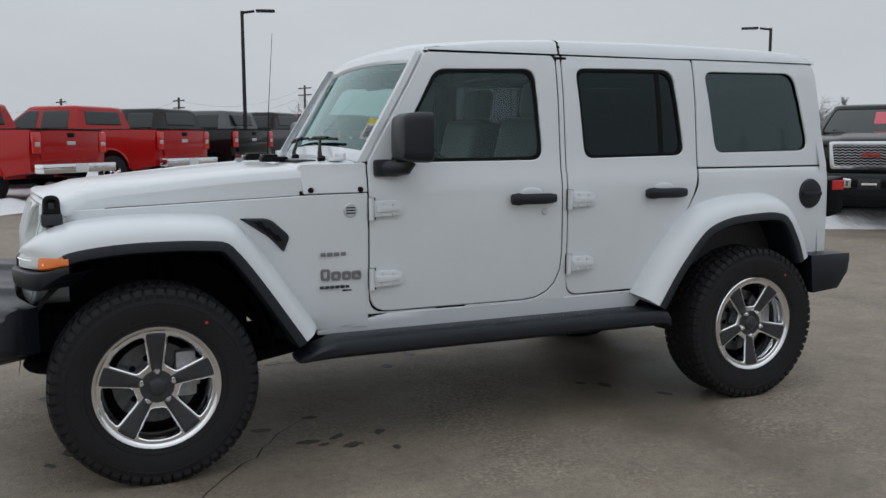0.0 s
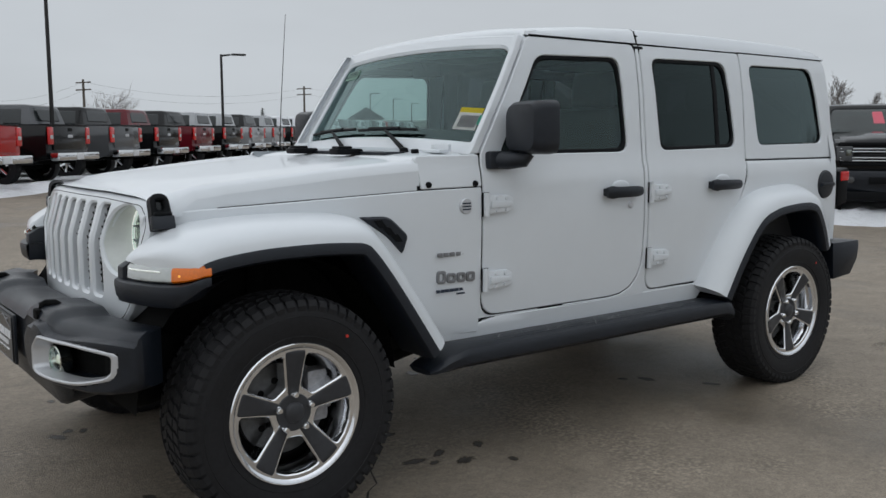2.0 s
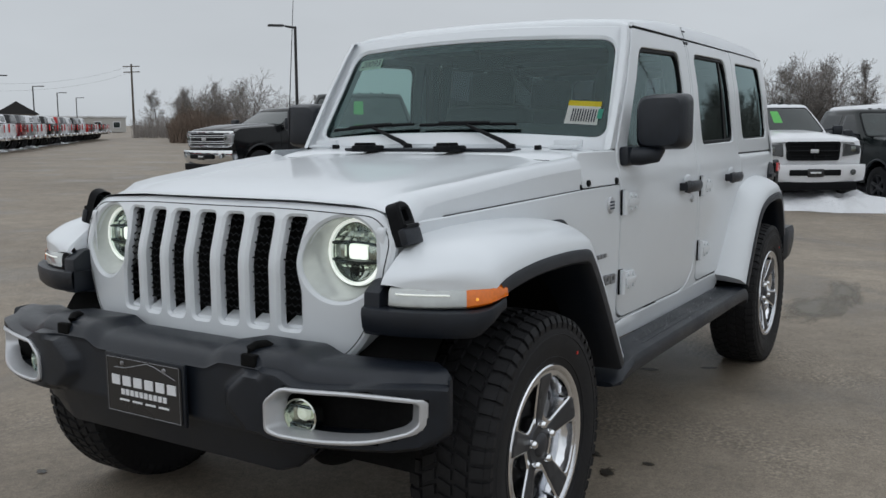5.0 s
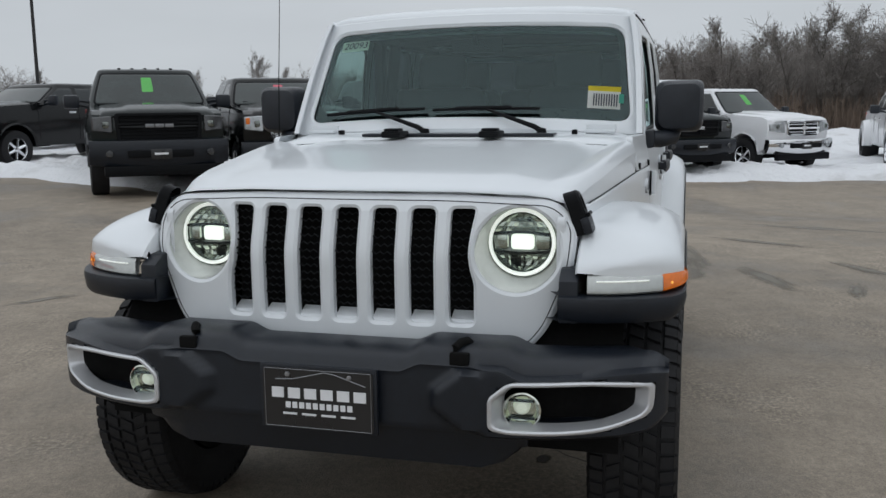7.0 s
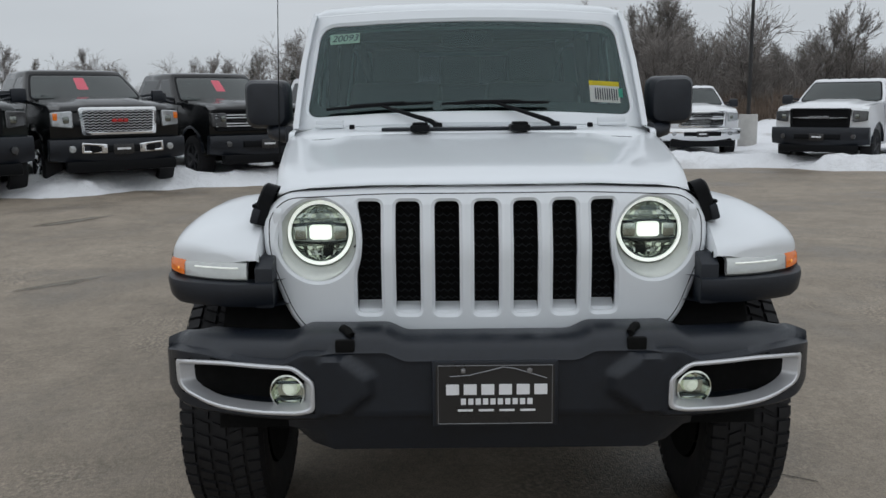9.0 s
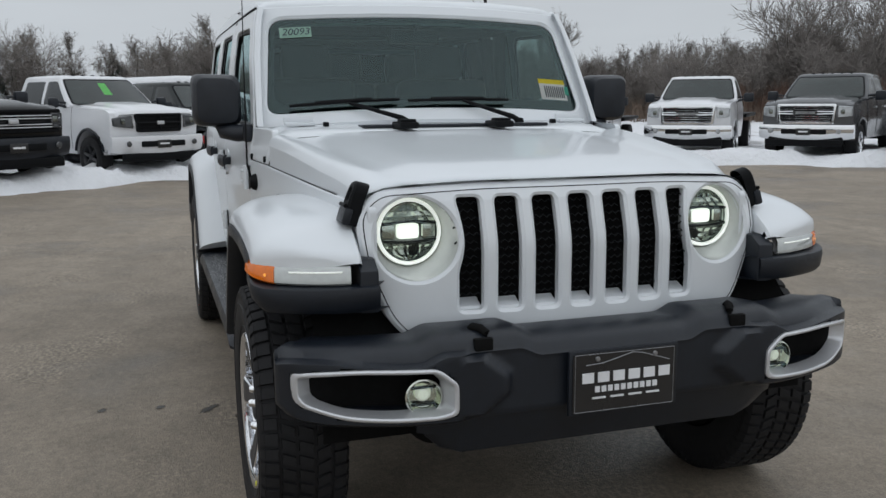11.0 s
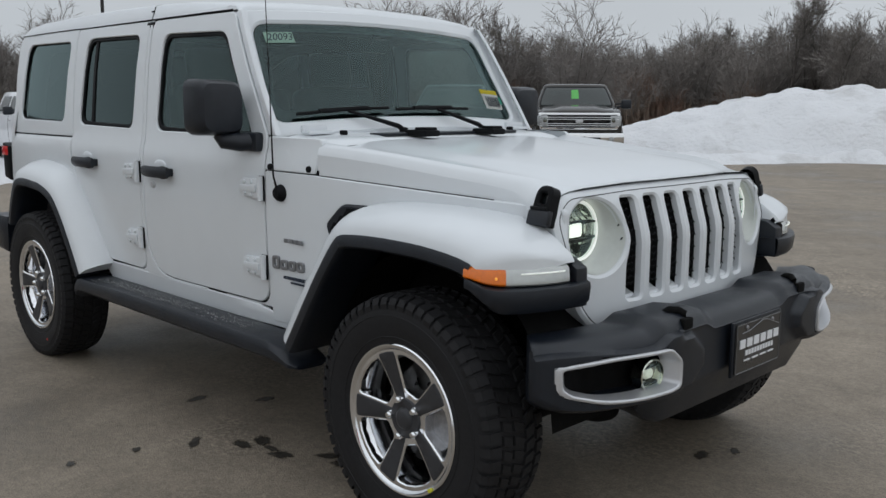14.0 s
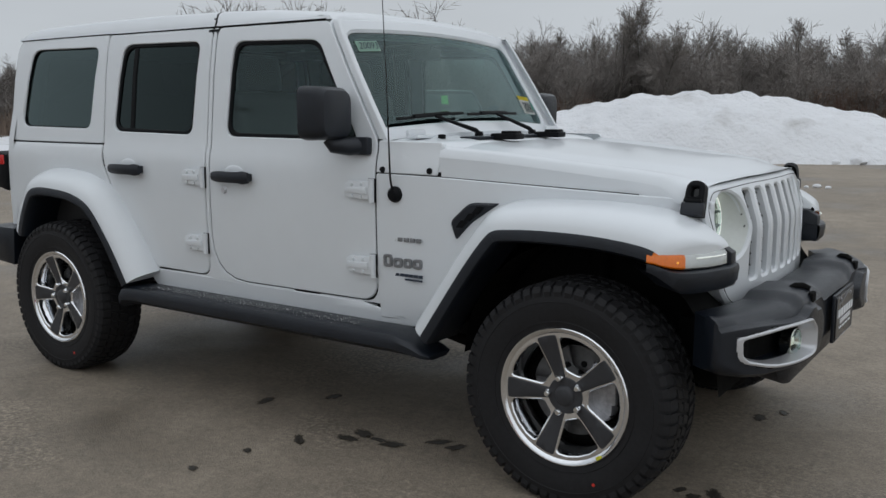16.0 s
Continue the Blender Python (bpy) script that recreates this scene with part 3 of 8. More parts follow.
def flare(owner, s, path, front):
    for white in (True, False):
        rings = []
        start = 11 if (front and not white) else 0
        for i in range(start, len(path)):
            p = path[i]
            d = (path[min(i + 1, len(path) - 1)] - path[max(i - 1, 0)]).normalized()
            nrm = Vector((-d.y, d.x))
            ring = []
            for o, k in flare_section(i, interp(W_TAB, p.x), white, p.x):
                kk = k
                px = p.x + nrm.x * kk
                if front and white:
                    o = min(o, interp([(-0.475, 0.690), (-0.444, 0.800), (-0.402, 0.879), (-0.366, 0.921), (-0.333, 0.939), (-0.30, 0.950)], px))
                ring.append(Vector((px, s * o, p.y + nrm.y * kk)))
            rings.append(ring)
        bm = B()
        loft(bm, rings)
        for end_ in ((rings[-1],) if front else (rings[0], rings[-1])):
            bm.faces.new([bm.verts.new(p) for p in end_])
        part("wheel_flare" if white else "flare_lip", bm, M["white"] if white else M["black"], owner,
             "white flared mudguard" if white else "textured black flare edge", angle=50)
    # dark wheel housing behind
    bm = B()
    xs = [p.x for p in path]
    cx = 0.0 if front else 3.008
    rings = []
    for k in range(19):
        a = math.radians(2 + 176 * k / 18)
        r = 0.50 if front else 0.53
        rings.append([Vector((cx + r * math.cos(a), s * 0.78, 0.43 + r * math.sin(a))), Vector((cx + r * math.cos(a), s * 0.50, 0.43 + r * math.sin(a)))])
    loft(bm, rings)
    box(bm, (cx + 0.05, s * 0.47, 0.70), (0.78, 0.03, 0.50), 0)
    part("wheel_housing", bm, M["dark"], owner)


# hood: height, half width and lower edge along its length
HZ = [(-0.434, 1.148), (-0.42, 1.162), (-0.38, 1.172), (-0.30, 1.184), (0.0, 1.205), (0.4, 1.240), (0.745, 1.264)]
HW = [(-0.434, 0.618), (-0.40, 0.626), (-0.2, 0.650), (0.0, 0.676), (0.4, 0.724), (0.66, 0.754), (0.745, 0.762)]
HL = [(-0.434, 1.078), (-0.40, 1.082), (0.0, 1.100), (0.63, 1.128), (0.745, 1.133)]
NOSE = [(-0.475, 0.655), (-0.470, 0.73), (-0.444, 0.805), (-0.402, 0.882), (-0.366, 0.923), (-0.333, 0.940), (-0.30, 0.945)]
CHIN = [(-0.492, 0.612), (-0.497, 0.70), (-0.474, 0.79), (-0.440, 0.870), (-0.408, 0.916), (-0.365, 0.940), (-0.30, 0.945)]


def front_lamp_unit(s):
    """The flare's nose: clear lamp swept round the corner, amber rear part and black chin."""
    def rise(x):
        return min(0.016, 0.022 * max(0, (x + 0.42) / 0.12) ** 1.6)

    chin = smooth_path(CHIN, 3)

    def ring(z, o):
        out = []
        for k, q in enumerate(chin):
            a, b = chin[max(k - 1, 0)], chin[min(k + 1, len(chin) - 1)]
            n = Vector((-(b.y - a.y), b.x - a.x)).normalized()
            fade = 1.0 if q.x < -0.36 else 0.2
            out.append(Vector((q.x + n.x * o * fade, s * (q.y + n.y * o * fade), z + 0.006 * max(0, (q.x + 0.45) / 0.15) + (rise(q.x) if z > 0.85 else 0.062 * float(sstep(-0.42, -0.30, q.x)) * (0.866 - z) / 0.062))))
        return out
    bm = B()
    loft(bm, [[p + Vector((0.06, -s * 0.03, 0.0)) for p in ring(0.876, 0.0)], ring(0.876, -0.004), ring(0.872, 0.004), ring(0.858, 0.007), ring(0.818, 0.002), ring(0.804, -0.010), [p + Vector((0.10, -s * 0.10, 0)) for p in ring(0.800, -0.02)]])
    prism(bm, [(-0.486, s * 0.612, 0.915), (-0.489, s * 0.612, 0.80), (-0.28, s * 0.612, 0.80), (-0.28, s * 0.612, 0.95), (-0.44, s * 0.612, 0.942)], (0, s * 0.052, 0), 0.006)
    part("flare_chin", bm, M["black"], suv, "textured black flare nose")

    nose = smooth_path(NOSE, 4)

    def band(lo, hi, o, i0, i1, lift=0.0):
        b2 = B()
        rr = []
        for z, oo, low in ((lo, -0.004, 1), (lo + 0.006, o, 1), (hi - 0.012, o - 0.002, 0), (hi, o - 0.012, 0), (hi, -0.05, 0)):
            ring_ = []
            for k in range(i0, i1):
                q, a, b = nose[k], nose[max(k - 1, 0)], nose[min(k + 1, len(nose) - 1)]
                n = Vector((-(b.y - a.y), b.x - a.x)).normalized()
                ring_.append(Vector((q.x + n.x * oo, s * (q.y + n.y * oo), z + 0.006 * max(0, (q.x + 0.45) / 0.15) + lift * low * rise(q.x))))
            rr.append(ring_)
        loft(b2, rr)
        return b2
    part("marker_lamp", band(0.878, 0.932, 0.004, 2, 13), M["drl"], suv, "clear daytime lamp")
    part("turn_signal", band(0.878, 0.930, 0.006, 12, 25, 1.0), M["amber"], suv, "amber corner lens")
    bm = B()
    bmesh.ops.create_uvsphere(bm, u_segments=10, v_segments=6, radius=0.007, matrix=Matrix.Translation((-0.385, s * 0.904, 0.905)))
    part("signal_bulb", bm, M["bulb"], suv, "lit amber bulb")
    bm = B()
    tube(bm, [(q.x - 0.006, s * (q.y + 0.002), 0.916) for q in nose[3:11]], 0.0022, 5)
    part("lamp_strip", bm, M["strip"], suv)
    part("lamp_backing", band(0.880, 0.926, -0.016, 2, 13), M["satin"], suv)


for s in (-1, 1):
    fm = side_map(s)
    fd = part("front_door", panel([FDOOR, rnd(FWIN)], fm, CU, CV), M["white"], suv, "white front door with exposed hinges")
    window_set(fd, FWIN, s, M["sideglass"])
    rd = part("rear_door", panel([RDOOR, rnd(RWIN)], fm, CU, CV), M["white"], suv, "white rear door with tinted window")
    window_set(rd, RWIN, s, M["privacy"], 2.49)
    qt = part("roof_side", panel([QTOP, rnd(QWIN)], fm, CU, CV), M["white"], suv, "white hardtop side with privacy glass")
    window_set(qt, QWIN, s, M["quarterglass"], lip=0.004)
    part("rear_quarter", panel([QLOW], fm, CU, CV), M["white"], suv)
    fe = part("front_quarter", panel([FENDER], fm, CU, CV), M["white"], suv)
    co = part("cowl_side", panel([COWL], fm, CU, CV), M["white"], suv)
    part("centre_pillar", panel([B_PILLAR], fm, [], CV, inset=0.003, drop=0.003), M["white"], suv)
    part("front_pillar", panel([A_PILLAR], lambda u, v, d: fm(u, v, d + 0.003), [], CV, inset=0.004, drop=0.004), M["white"], suv)
    for fill in (D_FILL, E_FILL):
        part("door_corner", panel([fill], lambda u, v, d: fm(u, v, d + 0.003), [], CV, inset=0, thick=0.01), M["white"], suv)
    part("sill", panel([SILL], fm, CU, CV), M["white"], suv)
    # dark sheets behind the panel gaps, black in place of the shade there
    bm = B()
    for x0, x1, z0, z1 in ((0.91, 0.945, 0.53, 1.27), (1.89, 1.95, 0.58, 1.765), (2.70, 2.74, 1.10, 1.77), (0.63, 0.93, 1.115, 1.145), (1.0, 2.40, 0.585, 0.615),
                           (1.26, 3.55, 1.745, 1.775), (2.70, 3.61, 1.195, 1.225), (0.915, 2.36, 0.588, 1.09)):
        p2 = panel([[(x0, z0), (x1, z0), (x1, z1), (x0, z1)]], lambda u, v, d: fm(u, v, d + 0.008), CU, CV, inset=0, thick=0)
        me_t = bpy.data.meshes.new("t")
        p2.to_mesh(me_t)
        p2.free()
        bm.from_mesh(me_t)
        bpy.data.meshes.remove(me_t)
    for (xa, za), (xb, zb) in (((2.37, 0.60), (2.48, 0.72)), ((2.48, 0.72), (2.73, 1.13))):
        q = [fm(x, z, 0.008) for x, z in ((xa - 0.03, za), (xa + 0.03, za), (xb + 0.03, zb), (xb - 0.03, zb))]
        bm.faces.new([bm.verts.new(p) for p in q])
    part("door_jamb", bm, M["trim"], suv)
    # dark tubes for the shade in the gaps below the roof and along the hood
    bm = B()
    tube(bm, [(x, s * (side_y(x, 1.768) - 0.0005), 1.7675 if x < 2.7 else 1.7705) for x in [1.25 + 0.115 * k for k in range(21)]], 0.0032, 6)
    part("roof_seal", bm, M["trim"], suv)
    bm = B()
    tube(bm, [(x, s * (interp(HW, x) + 0.0005), interp(HL, x) - 0.003) for x in [-0.15 + 0.079 * k for k in range(11)]], 0.0030, 6)
    part("hood_gap", bm, M["trim"], suv)
    door_handle(fd, s, 1.615, 1.852, 1.086, True)
    door_handle(rd, s, 2.375, 2.615, 1.094, False)
    for z in (1.062, 0.750):
        hinge(fd, s, 0.936, z)
        hinge(rd, s, 1.937, z + 0.012)
    flare(suv, s, F_ARCH, True)
    flare(suv, s, R_ARCH, False)
    front_lamp_unit(s)
    # cowl bolts
    for x in (0.678, 0.894):
        bm = B()
        lathe(bm, [(0.0, 0.006), (0.011, 0.006), (0.013, 0.0), (0.013, -0.01)], (x, s * side_y(x, 1.148), 1.148), (0, s, 0), 14)
        part("cowl_bolt", bm, M["trim"], co)
    # fender vent
    vent = rnd([(0.372, 1.036, 0.01), (0.498, 1.034, 0.03), (0.582, 0.955, 0.02), (0.556, 0.885, 0.01), (0.49, 0.955, 0.02)])
    vt = part("fender_vent", panel([vent], lambda u, v, d: fm(u, v, d - 0.012), [0.45, 0.52], [], inset=0.008, thick=0.02, drop=0.008), M["black"], fe, "black fender vent")
    bm = B()
    for k in range(3):
        u = 0.43 + 0.034 * k
        prism(bm, [fm(u + a, b - 0.0315 * k * 0.9, -0.014) for a, b in ((0, 1.022), (0.03, 1.022), (0.052, 0.992), (0.022, 0.992))], (0, s * 0.004, 0), 0)
    part("vent_slat", bm, M["trim"], vt)
    # badges as plain shapes
    if s < 0:
        bm = B()
        lathe(bm, [(0.0, 0.007), (0.028, 0.007), (0.031, 0.004), (0.031, -0.004)], (0.846, s * side_y(0.846, 1.058), 1.058), (0, s, 0), 24)
        rb = part("round_badge", bm, M["satin"], fe, "round silver badge")
        bm = B()
        for k in range(3):
            box(bm, (0.846, s * (side_y(0.846, 1.058) + 0.007), 1.070 - 0.012 * k), (0.042, 0.003, 0.006), 0)
        part("badge_mark", bm, M["ink"], rb)
    y0 = side_y(0.8, 0.8)
    for k in range(6):
        bm = B()
        box(bm, (0.722 + 0.0305 * k, s * (y0 + 0.002), 0.868), (0.024, 0.008, 0.017), 0.003)
        part("model_badge", bm, M["badge"], fe, "small grey badge bar")
    bm = B()
    wds = [(0.0, 0.040), (0.047, 0.040), (0.094, 0.038), (0.138, 0.040)]
    if s > 0:
        wds = [(0.178 - a - w, w) for a, w in wds]
    for k, (a, w) in enumerate(wds):
        tall = 0.052 if k == 0 else 0.040
        pts = rnd([(0.712 + a, 0.752, 0.012), (0.712 + a + w, 0.752, 0.012), (0.712 + a + w, 0.752 + tall, 0.012), (0.712 + a, 0.752 + tall, 0.012)])
        hole = rnd([(0.712 + a + 0.011, 0.764, 0.006), (0.712 + a + w - 0.011, 0.764, 0.006), (0.712 + a + w - 0.011, 0.740 + tall, 0.006), (0.712 + a + 0.011, 0.740 + tall, 0.006)])
        p2 = panel([pts, hole], lambda u, v, d: fm(u, v, d - 0.009), inset=0.002, thick=0.008, drop=0.002)
        me_t = bpy.data.meshes.new("t")
        p2.to_mesh(me_t)
        p2.free()
        bm.from_mesh(me_t)
        bpy.data.meshes.remove(me_t)
    part("maker_badge", bm, M["badge"], fe, "raised grey badge shapes")
    for k in range(8):
        bm = B()
        box(bm, (0.715 + 0.0232 * k, s * (y0 - 0.001), 0.722), (0.019, 0.004, 0.012), 0)
        part("decal_bar", bm, M["ink"], fe, "black decal bar")
    bm = B()
    box(bm, (0.850 if s < 0 else 0.75, s * (y0 - 0.001), 0.705), (0.085, 0.004, 0.007), 0)
    part("decal_bar", bm, M["ink"], fe, "black decal bar")
    # step
    bm = B()
    sec = [(0.77, 0.505), (0.80, 0.522), (0.90, 0.520), (0.925, 0.512), (0.936, 0.49), (0.932, 0.455), (0.905, 0.435), (0.80, 0.43)]
    rings = []
    for x, k, dz in ((0.575, 0.22, -0.034), (0.60, 0.42, -0.026), (0.66, 0.74, -0.012), (0.74, 0.995, 0), (1.2, 1, 0), (1.8, 1, 0), (2.25, 1, 0.0), (2.40, 1, 0.0), (2.455, 0.985, -0.01), (2.47, 0.94, -0.03)):
        rings.append([Vector((x, s * (0.77 + (o - 0.77) * (1 if k > 0.3 else 0.85)) , 0.47 + (z - 0.47) * k + dz)) for o, z in sec])
    loft(bm, rings, closed=True, caps=True)
    st = part("side_step", bm, M["black"], suv, "moulded black side step")
    bm = B()
    for k in range(3):
        box(bm, (1.60, s * (0.835 + 0.03 * k), 0.5205), (1.36, 0.006, 0.002), 0)
    part("step_tread", bm, M["black"], st)
    vs_, fs_ = [], []
    rsp = random.Random(31 + s)
    for _ in range(380 if s > 0 else 40):
        x_, y_, r_ = rsp.uniform(0.95, 2.3), s * (0.865 + rsp.gauss(0, 0.025)), rsp.uniform(0.0010, 0.0028)
        b_ = len(vs_)
        vs_ += [(x_ - r_, y_, 0.5215), (x_ + r_, y_ - r_, 0.5215), (x_ + r_ * 0.5, y_ + r_, 0.5215), (x_, y_, 0.5245 + r_)]
        fs_ += [(b_, b_ + 1, b_ + 3), (b_ + 1, b_ + 2, b_ + 3), (b_ + 2, b_, b_ + 3)]
    me_s = bpy.data.meshes.new("road_salt")
    me_s.from_pydata(vs_, [], fs_)
    me_s.materials.append(M["salt"])
    so = new("road_salt", me_s)
    so.parent = st
    tagged(so, "white road salt grains", kind="stuff")
    for x in (0.95, 1.5, 2.1):
        bm = B()
        box(bm, (x, s * 0.70, 0.45), (0.06, 0.22, 0.035), 0.008)
        part("step_bracket", bm, M["dark"], st)
    # mirror
    bm = B()
    cx, cy, cz = 1.095, s * 0.902, 1.372
    rings = []
    for t, w, h in ((-0.075, 0.06, 0.07), (-0.068, 0.082, 0.092), (-0.045, 0.094, 0.104), (0.0, 0.099, 0.109), (0.045, 0.100, 0.111), (0.060, 0.098, 0.109)):
        lp = rnd([(-w, -h, 0.045), (w, -h * 0.96, 0.045), (w, h, 0.035), (-w, h * 0.97, 0.05)], 4)
        rings.append([Vector((cx + t, cy + s * a, cz + b)) for a, b in lp])
    loft(bm, rings, closed=True, caps=True)
    mi = part("door_mirror", bm, M["black"], fd, "large square black door mirror")
    bm = B()
    tube(bm, [(1.09, s * 0.885, 1.272), (1.075, s * 0.875, 1.247), (1.03, s * 0.83, 1.238), (1.0, s * 0.775, 1.24)], [0.030, 0.036, 0.036, 0.034], 12)
    box(bm, (1.02, s * 0.79, 1.24), (0.13, 0.04, 0.075), 0.014)
    part("mirror_arm", bm, M["black"], mi)
    bm = B()
    box(bm, (cx + 0.061, cy, cz), (0.004, 0.17, 0.19), 0.002)
    part("mirror_glass", bm, M["chrome"], mi)
    # hood latch
    bm = B()
    lx, ly = -0.350, 0.662
    RL = Matrix.Translation((lx, s * (ly + 0.006), 1.028)) @ rot(s * 17, 0, 0).to_4x4()
    bm = panel([rnd([(-0.036, 0.0, 0.006), (0.036, 0.0, 0.006), (0.034, 0.05, 0.03), (0.031, 0.124, 0.030), (-0.031, 0.124, 0.030), (-0.034, 0.05, 0.03)]),
                rnd([(-0.014, 0.066, 0.009), (0.014, 0.066, 0.009), (0.013, 0.101, 0.009), (-0.013, 0.101, 0.009)])],
               lambda u, v, d: RL @ Vector((u, s * (0.014 + 0.006 * math.sin(max(0, min(1, v / 0.12)) * math.pi) - d), v)), [], [0.03, 0.06, 0.09], inset=0.006, thick=0.036, drop=0.006)
    la = part("hood_latch", bm, M["trim"], suv, "black rubber hood latch", angle=40)
    bm = B()
    box(bm, RL @ Vector((0, s * 0.014, 0.022)), (0.080, 0.026, 0.048), 0.008, rot(s * 17, 0, 0))
    part("latch_base", bm, M["black"], la)
    bm = B()
    tube(bm, [RL @ Vector((-0.030, s * 0.026, 0.050)), RL @ Vector((0.030, s * 0.026, 0.050))], 0.006, 8)
    part("latch_pin", bm, M["trim"], la)
    bm = B()
    box(bm, RL @ Vector((0, -s * 0.004, 0.083)), (0.034, 0.006, 0.042), 0.002, rot(s * 17, 0, 0))
    part("latch_slot", bm, M["frit"], la)
    # tail lamp
    bm = B()
    prism(bm, [(3.625, s * 0.70, 0.925), (3.625, s * 0.81, 0.925), (3.73, s * 0.81, 0.945), (3.735, s * 0.70, 0.945)], (0, 0, 0.21), 0.014)
    tl = part("tail_lamp", bm, M["trim"], suv, "black framed square tail lamp")
    bm = B()
    box(bm, (3.685, s * 0.8105, 1.105), (0.085, 0.012, 0.055), 0.006)
    part("brake_lens", bm, M["redlit"], tl, "lit red lens")
# fuel cap, left side only
bm = B()
lathe(bm, [(0.0, 0.016), (0.06, 0.016), (0.076, 0.012), (0.082, 0.002), (0.082, -0.01)], (3.486, -side_y(3.486, 1.06), 1.062), (0, -1, 0), 32)
box(bm, (3.486, -side_y(3.486, 1.06) - 0.02, 1.062), (0.13, 0.02, 0.022), 0.006)
part("fuel_cap", bm, M["black"], suv, "round black fuel cap")
# antenna, right side only
bm = B()
lathe(bm, [(0.0, 0.026), (0.020, 0.024), (0.030, 0.012), (0.034, 0.0), (0.034, -0.01)], (0.834, side_y(0.834, 1.05), 1.05), (0, 1, 0), 20)
part("antenna_base", bm, M["trim"], suv)
bm = B()
tube(bm, [(0.834, 0.80, 1.06), (0.834, 0.815, 1.12), (0.852, 0.81, 1.5), (0.885, 0.80, 1.985)], [0.005, 0.004, 0.0022, 0.0014], 6)
part("antenna_whip", bm, M["trim"], suv)

# hood
bm = B()
rings = []
for x in (-0.434, -0.431, -0.425, -0.41, -0.39, -0.35, -0.28, -0.15, 0.0, 0.15, 0.3, 0.45, 0.56, 0.640):
    zc, w, zl = interp(HZ, x), interp(HW, x), interp(HL, x)
    ring = []
    for k in range(-14, 15):
        u = abs(k) / 14
        sg = 1 if k >= 0 else -1
        fl = float(sstep(-0.25, 0.45, x))
        if u > 0.93:
            y, z = w, zl
        elif u > 0.85:
            y, z = w - 0.001, zl + (zc - zl) * (0.42 + 0.16 * fl)
        elif u > 0.78:
            y, z = w - 0.010, zl + (zc - zl) * (0.66 + 0.15 * fl)
        elif u > 0.71:
            y, z = w - 0.034, zl + (zc - zl) * (0.83 + 0.09 * fl)
        else:
            y = (w - 0.034) * u / 0.72
            dome = 0.014 * float(sstep(0.80, 0.62, y / w)) if x > -0.38 else 0.008
            z = zc - 0.018 - 0.014 * (y / w) ** 2 + dome
        f_ = float(sstep(-0.24, -0.434, x))
        u2 = min(1.0, u / 0.93)
        if f_ > 0:
            yf, zf = interp([(0, 0), (0.45, 0.32), (0.72, 0.53), (0.80, 0.592), (0.86, 0.625), (0.93, 0.646), (1, 0.650)], u2), 0
            zf = interp([(0, 1.146), (0.32, 1.145), (0.53, 1.134), (0.592, 1.122), (0.625, 1.105), (0.646, 1.080), (0.650, 1.060)], yf)
            y, z = y + (yf - y) * f_, z + (zf - z) * f_
        ring.append(Vector((x + 0.075 * (y / 0.62) ** 2.2 * float(sstep(0.0, -0.40, x)), sg * y, z)))
    rings.append(ring)
loft(bm, rings)
hood = part("hood", bm, M["white"], suv, "white hood with raised centre", angle=60)
# cowl top between hood and windscreen
bm = B()
rings = []
for x, z in ((0.640, 1.235), (0.66, 1.252), (0.74, 1.264), (0.82, 1.268), (0.90, 1.272)):
    w = 0.738 + (x - 0.64) * 0.10
    rings.append([Vector((x, w * k / 8, z - 0.03 * max(0, abs(k) / 8 - 0.85) / 0.15)) for k in range(-8, 9)])
loft(bm, rings)
part("cowl_top", bm, M["white"], suv)
bm = B()
box(bm, (0.745, -0.03, 1.266), (0.10, 0.80, 0.012), 0.004)
part("cowl_grille", bm, M["black"], suv, "black cowl air intake")
for y in (-0.19, 0.21):
    bm = B()
    box(bm, (0.650, y, 1.272), (0.13, 0.080, 0.026), 0.009)
    box(bm, (0.630, y, 1.288), (0.07, 0.062, 0.016), 0.006)
    part("hood_stop", bm, M["trim"], hood, "black rubber hood stop")
for y in (-0.5, 0.5):
    bm = B()
    box(bm, (0.80, y, 1.274), (0.03, 0.022, 0.022), 0.006)
    part("washer_nozzle", bm, M["trim"], hood)
for s in (-1, 1):
    bm = B()
    box(bm, (0.835, s * 0.60, 1.277), (0.05, 0.12, 0.014), 0.005)
    box(bm, (0.862, s * 0.60, 1.290), (0.016, 0.12, 0.03), 0.005)
    part("windscreen_hinge", bm, M["white"], suv)

# windscreen frame
SL = Vector((0.233, 0, 0.389)).normalized()
NF = Vector((-SL.z, 0, SL.x))
W0 = Vector((0.886, 0, 1.278))


def ws_map(y, v, d):
    p = W0 + SL * v - NF * (d + 0.05 * (y / 0.7) ** 2 - 0.010)
    return Vector((p.x, y, p.z))


WFRAME = rnd([(-0.768, -0.005, 0.02), (0.768, -0.005, 0.02), (0.708, 0.598, 0.03), (-0.708, 0.598, 0.03)])
WGLASS = [(-0.712, 0.068, 0.06), (0.712, 0.068, 0.06), (0.662, 0.532, 0.07), (-0.662, 0.532, 0.07)]
ycut = [-0.6, -0.4, -0.2, 0, 0.2, 0.4, 0.6]
wf = part("windscreen_frame", panel([WFRAME, rnd(WGLASS)], ws_map, ycut, [0.05, 0.55], inset=0.012, thick=0.06, drop=0.010), M["white"], suv, "white windscreen surround")
part("windscreen_glass", panel([rnd(inset_loop(WGLASS, 0.004))], lambda u, v, d: ws_map(u, v, 0.012), ycut, [], inset=0, thick=0), M["glass"], wf, "grey-green windscreen")
